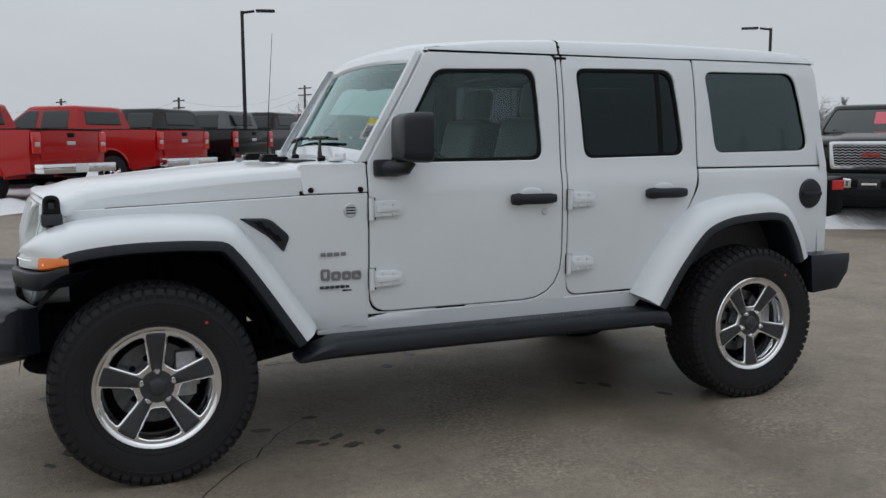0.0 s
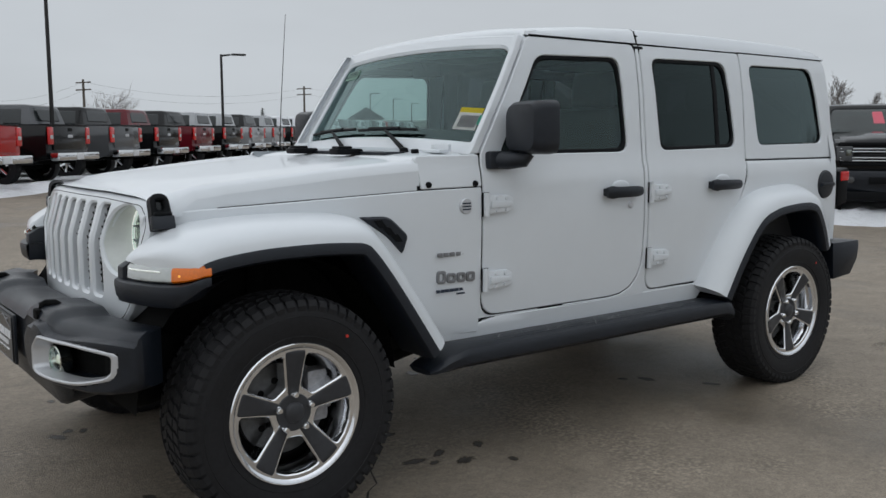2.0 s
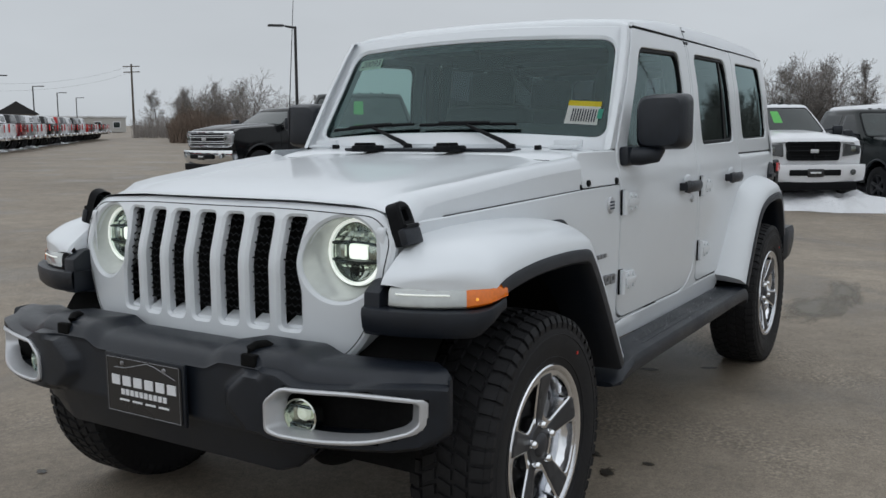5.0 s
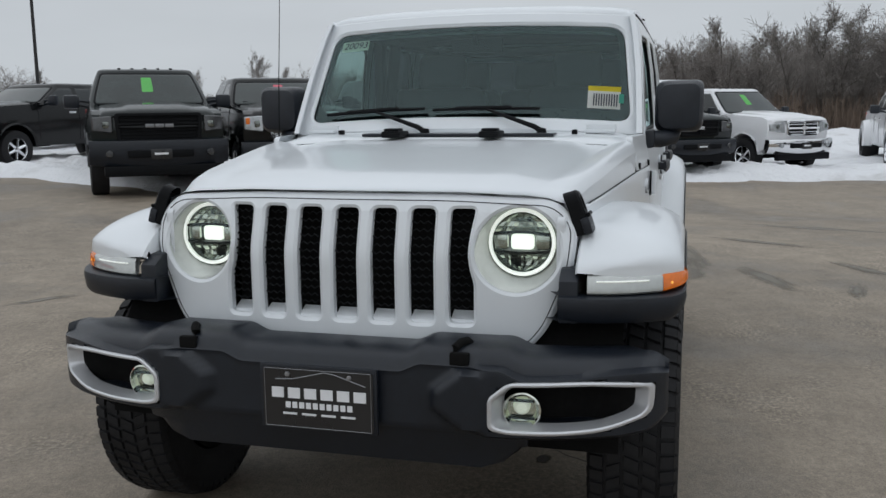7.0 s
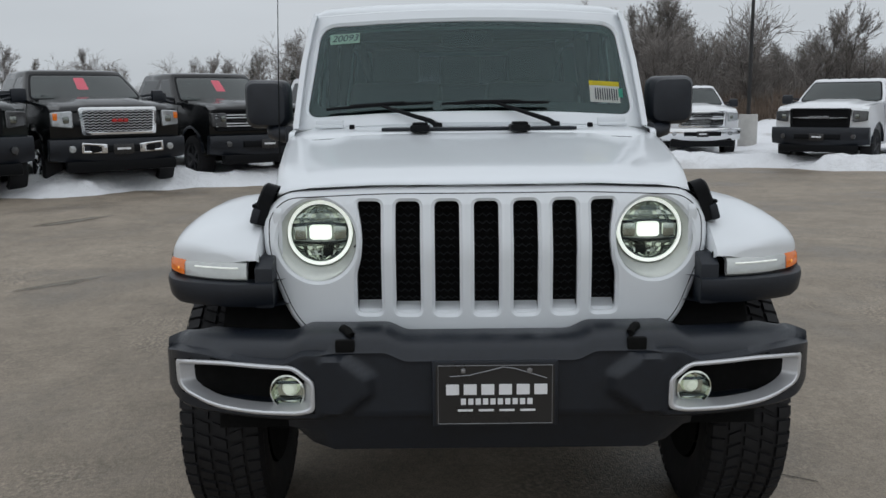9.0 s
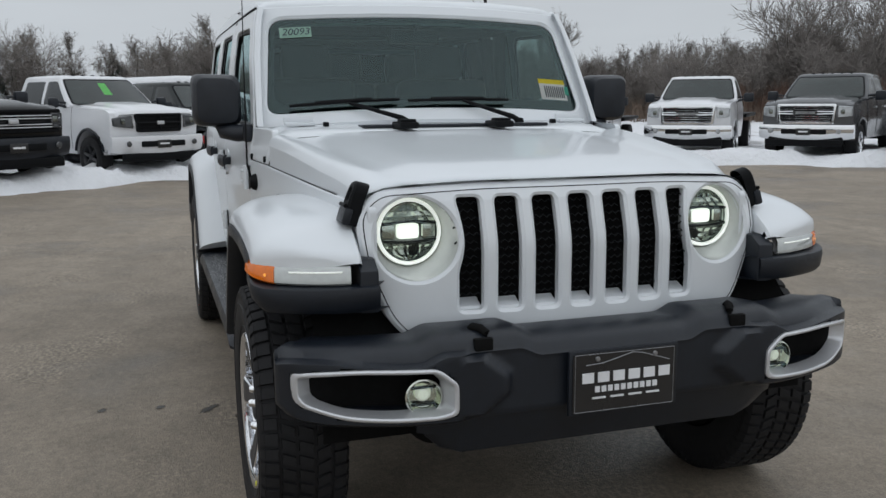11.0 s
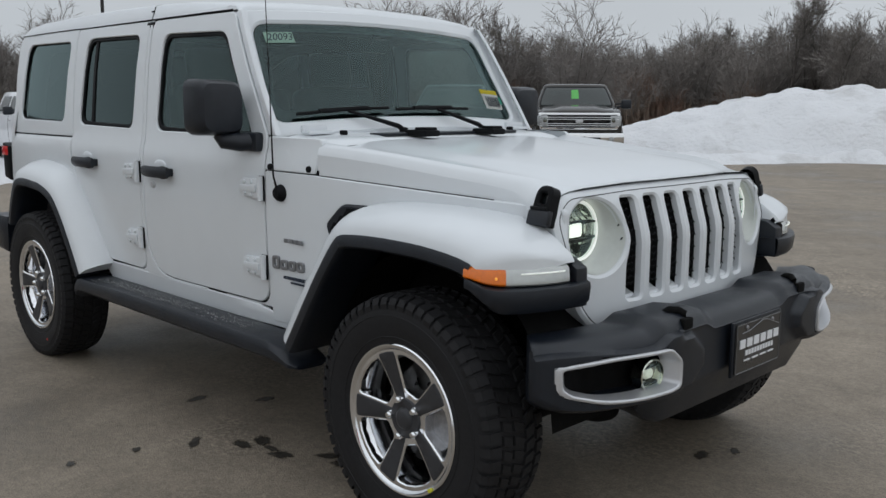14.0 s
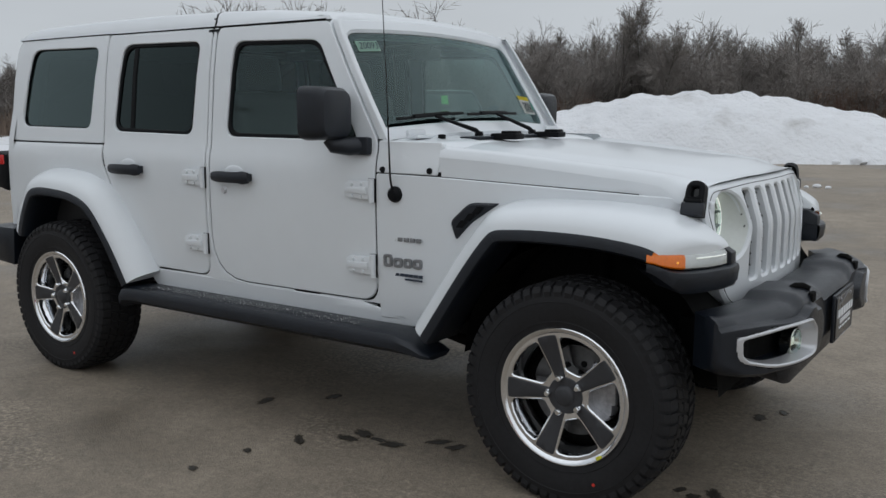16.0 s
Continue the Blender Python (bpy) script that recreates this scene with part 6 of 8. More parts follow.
        pts += [(xf + 0.15, w), (xf + 0.5 * (xr - xf), w), (xr - 0.05, w), (xr - 0.01, w - 0.035), (xr, w * 0.6), (xr, -w * 0.6), (xr - 0.01, -w + 0.035), (xr - 0.05, -w), (xf + 0.5 * (xr - xf), -w), (xf + 0.15, -w)]
        return [Vector((x, y, z)) for x, y in pts]
    def cab_z(v):
        return zb + (zr - zb) * v
    bm = B()
    rings = [cab_ring(v, cab_z(v)) for v in (0, 0.25, 0.5, 0.75, 1.0)]
    rings += [cab_ring(1.0, zr + dz, pl) for pl, dz in ((0.012, 0.022), (0.04, 0.042), (0.10, 0.058), (0.25, 0.070), (0.42, 0.076))]
    loft(bm, rings, closed=True, caps=True)
    part("cab", bm, P, root, angle=45)

    def front_pt(u, z, d):
        v = (z - zb) / (zr - zb)
        return Vector((cab_front(v) + 0.11 * abs(u / 0.945) ** 2.3 - 0.004 + d, u * cab_w(v) / 0.945, z + 0.003))

    def side_pt(s_, off=0.004):
        return lambda u, z, d: Vector((u, s_ * (cab_w((z - zb) / (zr - zb)) + off - d), z))

    def glass(name, pts, fm, mt, cu, r=0.05):
        return part(name, panel([rnd([(u, v, r) for u, v in pts])], fm, cu, [zb + 0.1 * k for k in range(1, 6)], inset=0.006, thick=0.008, drop=0.004), mt, root)
    ucuts = [-0.75 + 0.15 * k for k in range(11)]
    seal = [(-0.885, zb + 0.05), (0.885, zb + 0.05), (0.885, zr - 0.012), (-0.885, zr - 0.012)]
    part("windscreen_seal", panel([rnd([(u, v, 0.06) for u, v in seal])], front_pt, ucuts, [zb + 0.1 * k for k in range(1, 6)], inset=0.004, thick=0.008, drop=0.002), M["trim"], root)
    glass("windscreen", [(-0.85, zb + 0.06), (0.85, zb + 0.06), (0.85, zr - 0.04), (-0.85, zr - 0.04)], lambda u, v, d: front_pt(u, v, d - 0.006), M["tglass"], ucuts)
    glass("rear_window", [(-0.75, zb + 0.14), (0.75, zb + 0.14), (0.70, zr - 0.06), (-0.70, zr - 0.06)], lambda u, v, d: Vector((cab_rear((v - zb) / (zr - zb)) + 0.006 - d, u * 0.82, v)), M["tside"], [])
    for s_ in (-1, 1):
        lo_z, hi_z = zb + 0.055, zr - 0.055
        xb = cab_front(0.1) + 0.22
        if cab == "crew":
            sets = [[(xb, lo_z), (1.70, lo_z), (1.70, hi_z), (xb + 0.50, hi_z)], [(1.81, lo_z), (xe - 0.26, lo_z), (xe - 0.30, hi_z), (1.81, hi_z)]]
        else:
            sets = [[(xb, lo_z), (xe - 0.34, lo_z), (xe - 0.36, hi_z), (xb + 0.50, hi_z)]]
        for q in sets:
            glass("window_pane", q, side_pt(s_), M["tside"], [1.0, 1.2, 1.4, 1.6, 2.0, 2.2, 2.4], 0.04)
    # doors: seams and handles
    for s_ in (-1, 1):
        for x in ((0.62, 1.75, xe - 0.06) if cab == "crew" else (0.62, xe - 0.1)):
            bm = B()
            tube(bm, [warp((x, s_ * (Wd + 0.0005), 0.56 + 0.1 * k)) for k in range(9)], 0.005, 4)
            part("door_seam", bm, M["trim"], body)
        for x in ((1.55, xe - 0.2) if cab == "crew" else (1.75,)):
            bm = B()
            box(bm, warp((x, s_ * (Wd + 0.015), 1.18)), (0.20, 0.03, 0.04), 0.01)
            part("door_handle", bm, M["chrome"] if trim == "chrome" else M["trim"], body)
        bm = B()
        tube(bm, [(0.85, s_ * 0.93, 1.36), (0.84, s_ * 1.10, 1.40)], 0.03, 6)
        tube(bm, [(0.86, s_ * 0.93, 1.44), (0.84, s_ * 1.10, 1.46)], 0.022, 6)
        box(bm, (0.84, s_ * 1.20, 1.44), (0.11, 0.20, 0.20) if grille in ("mesh", "cross") else (0.12, 0.24, 0.22), 0.05)
        part("door_mirror", bm, M["black"], root, "large towing mirror")
        for cx in (0.0, wb):
            bm = B()
            yc = s_ * 0.86
            lathe(bm, [(0.24, 0.13), (0.27, 0.14), (0.34, 0.14), (0.395, 0.12), (0.405, 0.06), (0.405, -0.06), (0.395, -0.12), (0.3, -0.13)], (cx, yc, 0.405), (0, s_, 0), 28)
            wh = part("wheel", bm, M["rubber"], root)
            bm = B()
            lathe(bm, [(0.25, 0.12), (0.24, 0.135), (0.225, 0.11), (0.215, 0.04)], (cx, yc, 0.405), (0, s_, 0), 24)
            for k in range(6):
                a = math.radians(60 * k + 20)
                tube(bm, [(cx + 0.05 * math.cos(a), yc + s_ * 0.09, 0.405 + 0.05 * math.sin(a)), (cx + 0.225 * math.cos(a), yc + s_ * 0.105, 0.405 + 0.225 * math.sin(a))], [0.035, 0.028], 6)
            lathe(bm, [(0.0, 0.12), (0.06, 0.115), (0.07, 0.08)], (cx, yc, 0.405), (0, s_, 0), 14)
            part("rim", bm, M["polished"] if trim == "chrome" else M["rimgrey"], wh)
            bm = B()
            lathe(bm, [(0.21, 0.03), (0.0, 0.03)], (cx, yc, 0.405), (0, s_, 0), 20)
            part("brake_shield", bm, M["dark"], wh)
            if not (chassis and cx == wb):
                bm = B()
                tube(bm, [(cx + 0.49 * math.cos(a), s_ * (Wd + 0.008), 0.46 + 0.49 * math.sin(a)) for a in [math.radians(8 + 16.4 * k) for k in range(11)]], 0.028, 6)
                part("arch_trim", bm, P if trim == "chrome" else M["black"], body)
    # grille
    gz0, gz1, gw = {"mesh": (0.86, 1.27, 0.59), "bars": (0.88, 1.25, 0.93), "cross": (0.88, 1.23, 0.52), "block": (0.82, 1.26, 0.64)}[grille]
    cm = M["chrome"] if trim == "chrome" else M["trim"]
    loops = [rnd([(-gw, gz1, 0.06), (gw, gz1, 0.06), (gw * 0.95, gz0, 0.06), (-gw * 0.95, gz0, 0.06)]), rnd([(-gw + 0.06, gz1 - 0.05, 0.04), (gw - 0.06, gz1 - 0.05, 0.04), (gw * 0.95 - 0.06, gz0 + 0.05, 0.04), (-gw * 0.95 + 0.06, gz0 + 0.05, 0.04)])]
    fmap = lambda u, v, d: Vector((-0.885 + 0.15 * (abs(u) / 0.985) ** 2.6 + 0.05 * max(0.0, v - 1.10) + d, u * 0.985, v))
    gr = part("grille_frame", panel(loops, fmap, [-0.6, -0.3, 0.3, 0.6], [], inset=0.01, thick=0.05, drop=0.01), cm, root, "framed grille")
    part("grille_back", panel([loops[0]], lambda u, v, d: fmap(u, v, d + 0.03), [-0.6, -0.3, 0.3, 0.6], [], inset=0, thick=0), M["trim"], gr)
    bm = B()
    if grille == "mesh":
        for k in range(8):
            z = gz0 + 0.065 + 0.040 * k
            tube(bm, [fmap(-gw + 0.07 + (2 * gw - 0.14) * j / 24, z + 0.010 * (1 if j % 2 else -1), 0.012) for j in range(25)], 0.007, 4)
        mt = M["satin"]
    elif grille == "bars":
        for z in (gz0 + 0.085, gz0 + 0.130, gz0 + 0.225, gz0 + 0.270):
            tube(bm, [fmap(-gw + 0.05 + (2 * gw - 0.1) * j / 8, z, 0.005) for j in range(9)], 0.010, 6)
        mt = M["satin"]
    elif grille == "cross":
        tube(bm, [fmap(-gw + 0.04 + (2 * gw - 0.08) * j / 6, (gz0 + gz1) / 2, 0.0) for j in range(7)], 0.022, 6)
        tube(bm, [fmap(0, gz0 + 0.03, 0), fmap(0, gz1 - 0.03, 0)], 0.022, 6)
        for z in (gz0 + 0.09, gz1 - 0.09):
            tube(bm, [fmap(-gw + 0.06 + (2 * gw - 0.12) * j / 6, z, 0.01) for j in range(7)], 0.008, 6)
        mt = cm
    else:
        zc_ = (gz0 + gz1) / 2 + 0.03
        for s_ in (-1, 1):
            for dz in (-0.030, 0.030):
                tube(bm, [fmap(s_ * (0.26 + (gw - 0.31) * j / 4), zc_ + dz * (1 - 0.3 * j / 4), 0.0) for j in range(5)], 0.012, 6)
        for k in range(7):
            tube(bm, [fmap(-gw + 0.06 + (2 * gw - 0.12) * j / 6, gz0 + 0.07 + 0.05 * k, 0.018) for j in range(7)], 0.005, 4)
        mt = cm
    part("grille_bar", bm, mt, gr)
    if grille in ("mesh", "block"):
        bm = B()
        for k in range(3):
            w_ = 0.085 if grille == "mesh" else 0.14
            box(bm, fmap(w_ * (k - 1), (gz0 + gz1) / 2 + (0.01 if grille == "mesh" else 0.03), -0.008), (0.02, w_ - 0.012, 0.055), 0.01)
        part("maker_mark", bm, M["red"] if grille == "mesh" else M["badge"], gr, "plain badge blocks")
    else:
        bm = B()
        box(bm, fmap(0, (gz0 + gz1) / 2, -0.012), (0.02, 0.16, 0.07), 0.02)
        part("maker_mark", bm, M["satin"], gr, "plain badge block")
    for s_ in (-1, 1):
        if grille == "bars":
            q = [(s_ * 0.70, 0.94), (s_ * 0.94, 0.96), (s_ * 0.95, 1.19), (s_ * 0.70, 1.19)]
        elif grille == "cross":
            q = [(s_ * 0.56, 0.95), (s_ * 0.93, 1.00), (s_ * 0.93, 1.15), (s_ * 0.58, 1.20)]
        else:
            q = [(s_ * 0.67, 0.97), (s_ * 0.955, 1.00), (s_ * 0.955, 1.20), (s_ * 0.67, 1.22)]
        hl_ = part("headlight", panel([rnd([(u, v, 0.03) for u, v in q])], lambda u, v, d: fmap(u, v, d - 0.004), [s_ * (0.6 + 0.05 * q) for q in range(8)], [], inset=0.012, thick=0.05, drop=0.012), M["smoked"] if trim == "black" else M["truckclear"], root, "clear truck headlight")
        if grille == "mesh":
            bm = B()
            box(bm, fmap(s_ * 0.900, 1.135, -0.004), (0.03, 0.075, 0.10), 0.01, rot(0, 0, s_ * 16))
            part("side_marker", bm, M["amber"], hl_)
        bm = B()
        box(bm, fmap(s_ * 0.76, 1.09, -0.006), (0.03, 0.10, 0.10), 0.02, rot(0, 0, s_ * 12))
        part("lamp_core", bm, M["reflector"], hl_)
    # front bumper
    bmat = {"black": M["black"], "chrome": M["chrome"], "paint": P}[bumper]
    bm = B()
    rings = []
    for k in range(-8, 9):
        y = 1.0 * k / 8
        x = -0.98 + 0.16 * abs(k / 8) ** 2.5
        zh_ = 0.86 if bumper == "black" and grille == "block" else 0.81
        lo_ = 0.05 * abs(k / 8) ** 3
        rings.append([Vector((x + 0.12, y, zh_)), Vector((x + 0.015, y, zh_ - 0.005)), Vector((x, y, zh_ - 0.05)), Vector((x + 0.004, y, 0.66)), Vector((x + 0.025, y, 0.53 + lo_)), Vector((x + 0.07, y, 0.46 + lo_)), Vector((x + 0.18, y, 0.45 + lo_))])
    loft(bm, rings, closed=True, caps=True)
    fb = part("front_bumper", bm, bmat, root, angle=45)
    bm = B()
    box(bm, (-0.965, 0, 0.66), (0.05, 0.95, 0.11), 0.02)
    part("bumper_intake", bm, M["trim"], fb)
    if grille == "mesh":
        for s_ in (-1, 1):
            bz_ = panel([rnd([(s_ * 0.24, 0.60, 0.02), (s_ * 0.60, 0.61, 0.02), (s_ * 0.60, 0.76, 0.02), (s_ * 0.24, 0.73, 0.02)]), rnd([(s_ * 0.36, 0.635, 0.01), (s_ * 0.565, 0.64, 0.01), (s_ * 0.565, 0.735, 0.01), (s_ * 0.36, 0.715, 0.01)])],
                        lambda u, v, d: Vector((-1.000 + 0.03 * abs(u) + d, u, v)), inset=0.006, thick=0.03)
            part("bumper_insert", bz_, M["chrome"], fb, "chrome tow hook surround")
    bm = B()
    box(bm, (-0.86, 0, 0.41), (0.14, 1.62, 0.16), 0.03)
    part("air_dam", bm, M["trim"], fb)
    bm = B()
    box(bm, (-0.992, 0, 0.655), (0.01, 0.30, 0.15), 0.004)
    pt = part("front_plate", bm, M["plate"], root)
    bm = B()
    box(bm, (-0.999, 0, 0.66), (0.004, 0.20, 0.03), 0)
    part("plate_shape", bm, M["letter"], pt)
    for s_ in (-1, 1):
        bm = B()
        lathe(bm, [(0.0, 0.02), (0.045, 0.018), (0.055, 0.0)], (-0.935, s_ * 0.72, 0.67), (-1, 0, 0), 14)
        part("fog_lamp", bm, M["smoked"] if trim == "black" else M["truckclear"], fb)
    # roof marker lamps
    for k in (range(-2, 3) if grille in ("block", "cross") or chassis else ()):
        bm = B()
        box(bm, (1.42, 0.21 * k, zr + 0.068), (0.07, 0.05, 0.022), 0.008)
        part("roof_lamp", bm, M["trim"], root)
    # price card behind the glass
    if card:
        q = [(-0.075, zb + 0.42 * (zr - zb)), (0.115, zb + 0.42 * (zr - zb)), (0.115, zb + 0.84 * (zr - zb)), (-0.075, zb + 0.84 * (zr - zb))]
        glass("price_card", q, lambda u, v, d: front_pt(u, v, d - 0.010), M[card], [], 0.02)["label"] = card + " price card"
    if dually:
        for s_ in (-1, 1):
            bm = B()
            arc = [(wb + 0.66 * math.cos(a), 0.52 + 0.62 * math.sin(a)) for a in [math.radians(-8 + 14 * k) for k in range(15)]]
            inner = [(wb + 0.47 * math.cos(a), 0.46 + 0.47 * math.sin(a)) for a in [math.radians(-8 + 14 * k) for k in range(15)]]
            ringz = []
            for (x0_, z0_), (x1_, z1_) in zip(arc, inner):
                ringz.append([Vector((x0_ * 1.0, s_ * 0.96, z0_)), Vector((x0_, s_ * 1.06, z0_ - 0.01)), Vector((wb + (x0_ - wb) * 0.93, s_ * 1.17, 0.5 + (z0_ - 0.5) * 0.93)), Vector((x1_, s_ * 1.20, z1_)), Vector((x1_, s_ * 0.96, z1_))])
            loft(bm, ringz, closed=True, caps=True)
            part("rear_fender", bm, P, root, "wide bulging rear fender", angle=50)
            bm = B()
            lathe(bm, [(0.22, 0.10), (0.27, 0.13), (0.34, 0.14), (0.395, 0.12), (0.405, 0.06), (0.405, -0.06), (0.395, -0.12), (0.3, -0.13)], (wb, s_ * 1.04, 0.405), (0, s_, 0), 24)
            ow_ = part("wheel", bm, M["rubber"], root)
            bm = B()
            lathe(bm, [(0.25, 0.11), (0.20, 0.02), (0.10, -0.02), (0.09, 0.06), (0.0, 0.06)], (wb, s_ * 1.04, 0.405), (0, s_, 0), 20)
            part("rim", bm, M["polished"], ow_)
    # chassis, bed
    bm = B()
    for y in (-0.42, 0.42):
        box(bm, (wb / 2 + 0.3, y, 0.56), (wb + 1.6, 0.10, 0.16), 0.01)
    for cx in (0, wb):
        tube(bm, [(cx, -0.8, 0.405), (cx, 0.8, 0.405)], 0.07, 8)
    box(bm, (0.4, 0, 0.60), (1.6, 1.3, 0.35), 0.04)
    box(bm, (wb / 2, 0, 0.52), (2.4, 1.5, 0.12), 0.02)
    part("chassis", bm, M["dark"], root)
    if chassis:
        bm = B()
        box(bm, (xe + 1.45, 0, 0.98), (2.7, 2.1, 0.10), 0.02)
        part("flat_bed", bm, M["trim"], root, "bare black flat bed")
    else:
        bm = B()
        box(bm, ((xe + 0.04 + end) / 2, 0, 1.33), (end - xe - 0.14, 1.66, 0.03), 0.004)
        part("bed_floor", bm, M["black"], root)
        bm = B()
        for y in (-0.885, 0.885):
            box(bm, ((xe + end) / 2, y, 1.375), (end - xe - 0.1, 0.10, 0.03), 0.01)
        box(bm, (end - 0.04, 0, 1.378), (0.10, 1.8, 0.03), 0.01)
        part("bed_rail", bm, M["trim"], root)
        bm = B()
        box(bm, (end + 0.002, 0, 1.07), (0.04, 1.50, 0.54), 0.02)
        tg = part("tailgate", bm, P, root)
        bm = B()
        box(bm, (end + 0.026, 0, 1.27), (0.02, 0.18, 0.08), 0.01)
        part("tailgate_handle", bm, M["trim"], tg)
        bm = B()
        box(bm, (end + 0.026, 0.0, 1.12), (0.012, 0.22, 0.07), 0.01)
        part("tailgate_mark", bm, M["satin"], tg)
        for s_ in (-1, 1):
            bm = B()
            box(bm, (end + 0.004, s_ * 0.860, 1.13), (0.06, 0.20, 0.40), 0.03)
            tl_ = part("tail_lamp", bm, M["taillit"], root, "red tail lamp")
            bm = B()
            box(bm, (end + 0.036, s_ * 0.860, 1.10), (0.01, 0.12, 0.08), 0.006)
            part("reverse_lens", bm, M["drl"], tl_)
        bm = B()
        box(bm, (end + 0.14, 0, 0.66), (0.22, 1.94, 0.18), 0.04)
        rbm = part("rear_bumper", bm, M["chrome"] if bumper == "chrome" else M["black"], root)
        bm = B()
        box(bm, (end + 0.255, 0, 0.66), (0.012, 0.32, 0.15), 0.004)
        part("rear_plate", bm, M["letter"], rbm)
    return root


M["taillit"] = pbr("red_tail_lens", (0.55, 0.012, 0.012), 0.2, coat=0.7, var=0.25, scale=12)


def park(ob, x, y, az):
    """Stand a truck with its front axle centre at x, y, heading az degrees."""
    ob.matrix_basis = pose(x, y, gz(x, y) + 0.0, 0, 0, az + 180)
    return ob


front_row = "trucks facing the lot"
for args, kw, (x, y, az) in (
    (("black",), dict(grille="bars", bumper="chrome", tall=-0.10), (13.55, 13.8, 170)),
    (("darkgreen",), dict(grille="block", trim="black", card="green", tall=0.06), (9.75, 7.15, 217)),
    (("black",), dict(grille="mesh", card="pink", bumper="black", tall=-0.05), (11.22, 5.45, 217)),
    (("black",), dict(grille="bars", card="pink", trim="black", tall=-0.02), (13.27, 3.68, 218)),
    (("white",), dict(grille="cross", bumper="paint", card="green", trim="black", tall=0.05), (16.1, 1.40, 213)),
    (("darkgreen",), dict(grille="cross", trim="black", card="green", tall=0.05), (17.9, -0.75, 216)),
    (("white",), dict(grille="cross", bumper="chrome", card="green", tall=0.06), (19.9, -3.0, 221)),
    (("white",), dict(grille="block", bumper="chrome", cab="crew", tall=0.0, dually=True), (21.4, -6.75, 176)),
    (("white",), dict(grille="block", trim="black", cab="reg", chassis=True, tall=-0.02), (17.0, -8.5, 142)),
    (("white",), dict(grille="block", bumper="chrome", cab="reg", chassis=True, tall=0.05), (16.1, -11.4, 138)),
    (("grey",), dict(grille="block", bumper="chrome", tall=0.03, dually=True), (14.1, -13.3, 126)),
    (("darkbronze",), dict(grille="bars", bumper="chrome", card="green", tall=0.0), (10.7, -14.2, 130)),
    (("white",), dict(grille="cross", bumper="chrome"), (17.8, 17.3, 170)),
    (("white",), dict(grille="mesh", bumper="chrome"), (22.4, 21.2, 171)),
):
    tagged(park(pickup(*args, **kw), x, y, az), group=front_row)

def cargo_van(x, y, az):
    """White van with old snow on its roof."""
    t = empty("cargo_van", pose(x, y, gz(x, y), 0, 0, az + 180), "white cargo van with old snow on its roof", "van")
    bm = B()
    prof = [(-0.85, 0.45), (-0.95, 0.75), (-0.90, 1.05), (-0.05, 1.28), (0.55, 1.98), (0.80, 2.10), (4.10, 2.12), (4.25, 2.00), (4.30, 0.45)]
    prism(bm, [(a, -0.98, z) for a, z in prof], (0, 1.96, 0), 0.06, 3)
    for v in bm.verts:
        v.co.y *= 1 - 0.13 * max(0.0, v.co.z - 1.1) ** 2
    part("body", bm, M["p_white"], t)
    bm = B()
    loft(bm, [[Vector((a, 0.78 * w * k / 6, 2.11 + h * (1 - abs(k / 6) ** 3))) for k in range(-6, 7)] for a, w, h in ((0.72, 0.85, 0.0), (0.80, 0.97, 0.05), (1.5, 1.0, 0.09), (2.6, 1.02, 0.11), (3.6, 1.0, 0.09), (4.12, 0.95, 0.0))])
    part("roof_snow", bm, M["snow"], t)
    part("windscreen", panel([rnd([(-0.78, 1.36, 0.06), (0.78, 1.36, 0.06), (0.70, 1.94, 0.06), (-0.70, 1.94, 0.06)])], lambda u, v, d: Vector((-0.05 + 0.857 * (v - 1.28) - 0.008 + d, u, v + 0.006)), [], [], inset=0.006, thick=0.01), M["tglass"], t)
    for s_ in (-1, 1):
        for a0, a1, b0, b1 in ((0.35, 1.15, 0.75, 1.15), (1.28, 2.5, 1.28, 2.5), (2.62, 3.9, 2.62, 3.9)):
            part("window_pane", panel([rnd([(a0, 1.36, 0.05), (a1, 1.36, 0.05), (b1, 1.88, 0.05), (b0, 1.88, 0.05)])], lambda u, v, d: Vector((u, s_ * (0.98 * (1 - 0.13 * max(0.0, v - 1.1) ** 2) + 0.006 - d), v)), [], [1.5, 1.62, 1.75], inset=0.006, thick=0.01), M["tside"], t)
        for cx in (0.0, 3.2):
            bm = B()
            lathe(bm, [(0.0, 0.11), (0.22, 0.12), (0.25, 0.13), (0.33, 0.12), (0.35, 0.06), (0.35, -0.10)], (cx, s_ * 0.87, 0.35), (0, s_, 0), 22)
            part("wheel", bm, M["rubber"], t)
    return t


tagged(cargo_van(25.0, -0.6, 190), group=front_row)

# tail row along the lane
proto = {}
row_cols = ["red", "red", "black", "grey", "black", "darkred", "black", "silver", "silver", "black", "silver", "white", "white", "darkred", "silver", "white", "black", "grey", "white", "silver",
            "black", "white", "red", "grey", "white", "black", "silver", "white"]
s_pos = [-0.3, 3.2, 6.1, 9.0, 11.7, 14.5, 17.3, 20.1, 22.9, 25.7]
while len(s_pos) < len(row_cols):
    s_pos.append(s_pos[-1] + 2.85)
rrow = random.Random(5)
for c_, s_ in zip(row_cols, s_pos):
    tx, ty = 0.2 + 0.690 * s_, 14.1 + 0.724 * s_
    az = 137 + rrow.uniform(-1.5, 1.5)
    d = 4.96
    x, y = tx + d * math.cos(radians(az)), ty + d * math.sin(radians(az))
    if c_ not in proto:
        ob = pickup(c_, grille="bars", bumper="chrome", cab="crew")
        proto[c_] = park(ob, x, y, az)
    else:
        ob = copy_thing(proto[c_], pose(x, y, gz(x, y), 0, 0, az + 180))
    tagged(ob, group="row of trucks seen from behind")
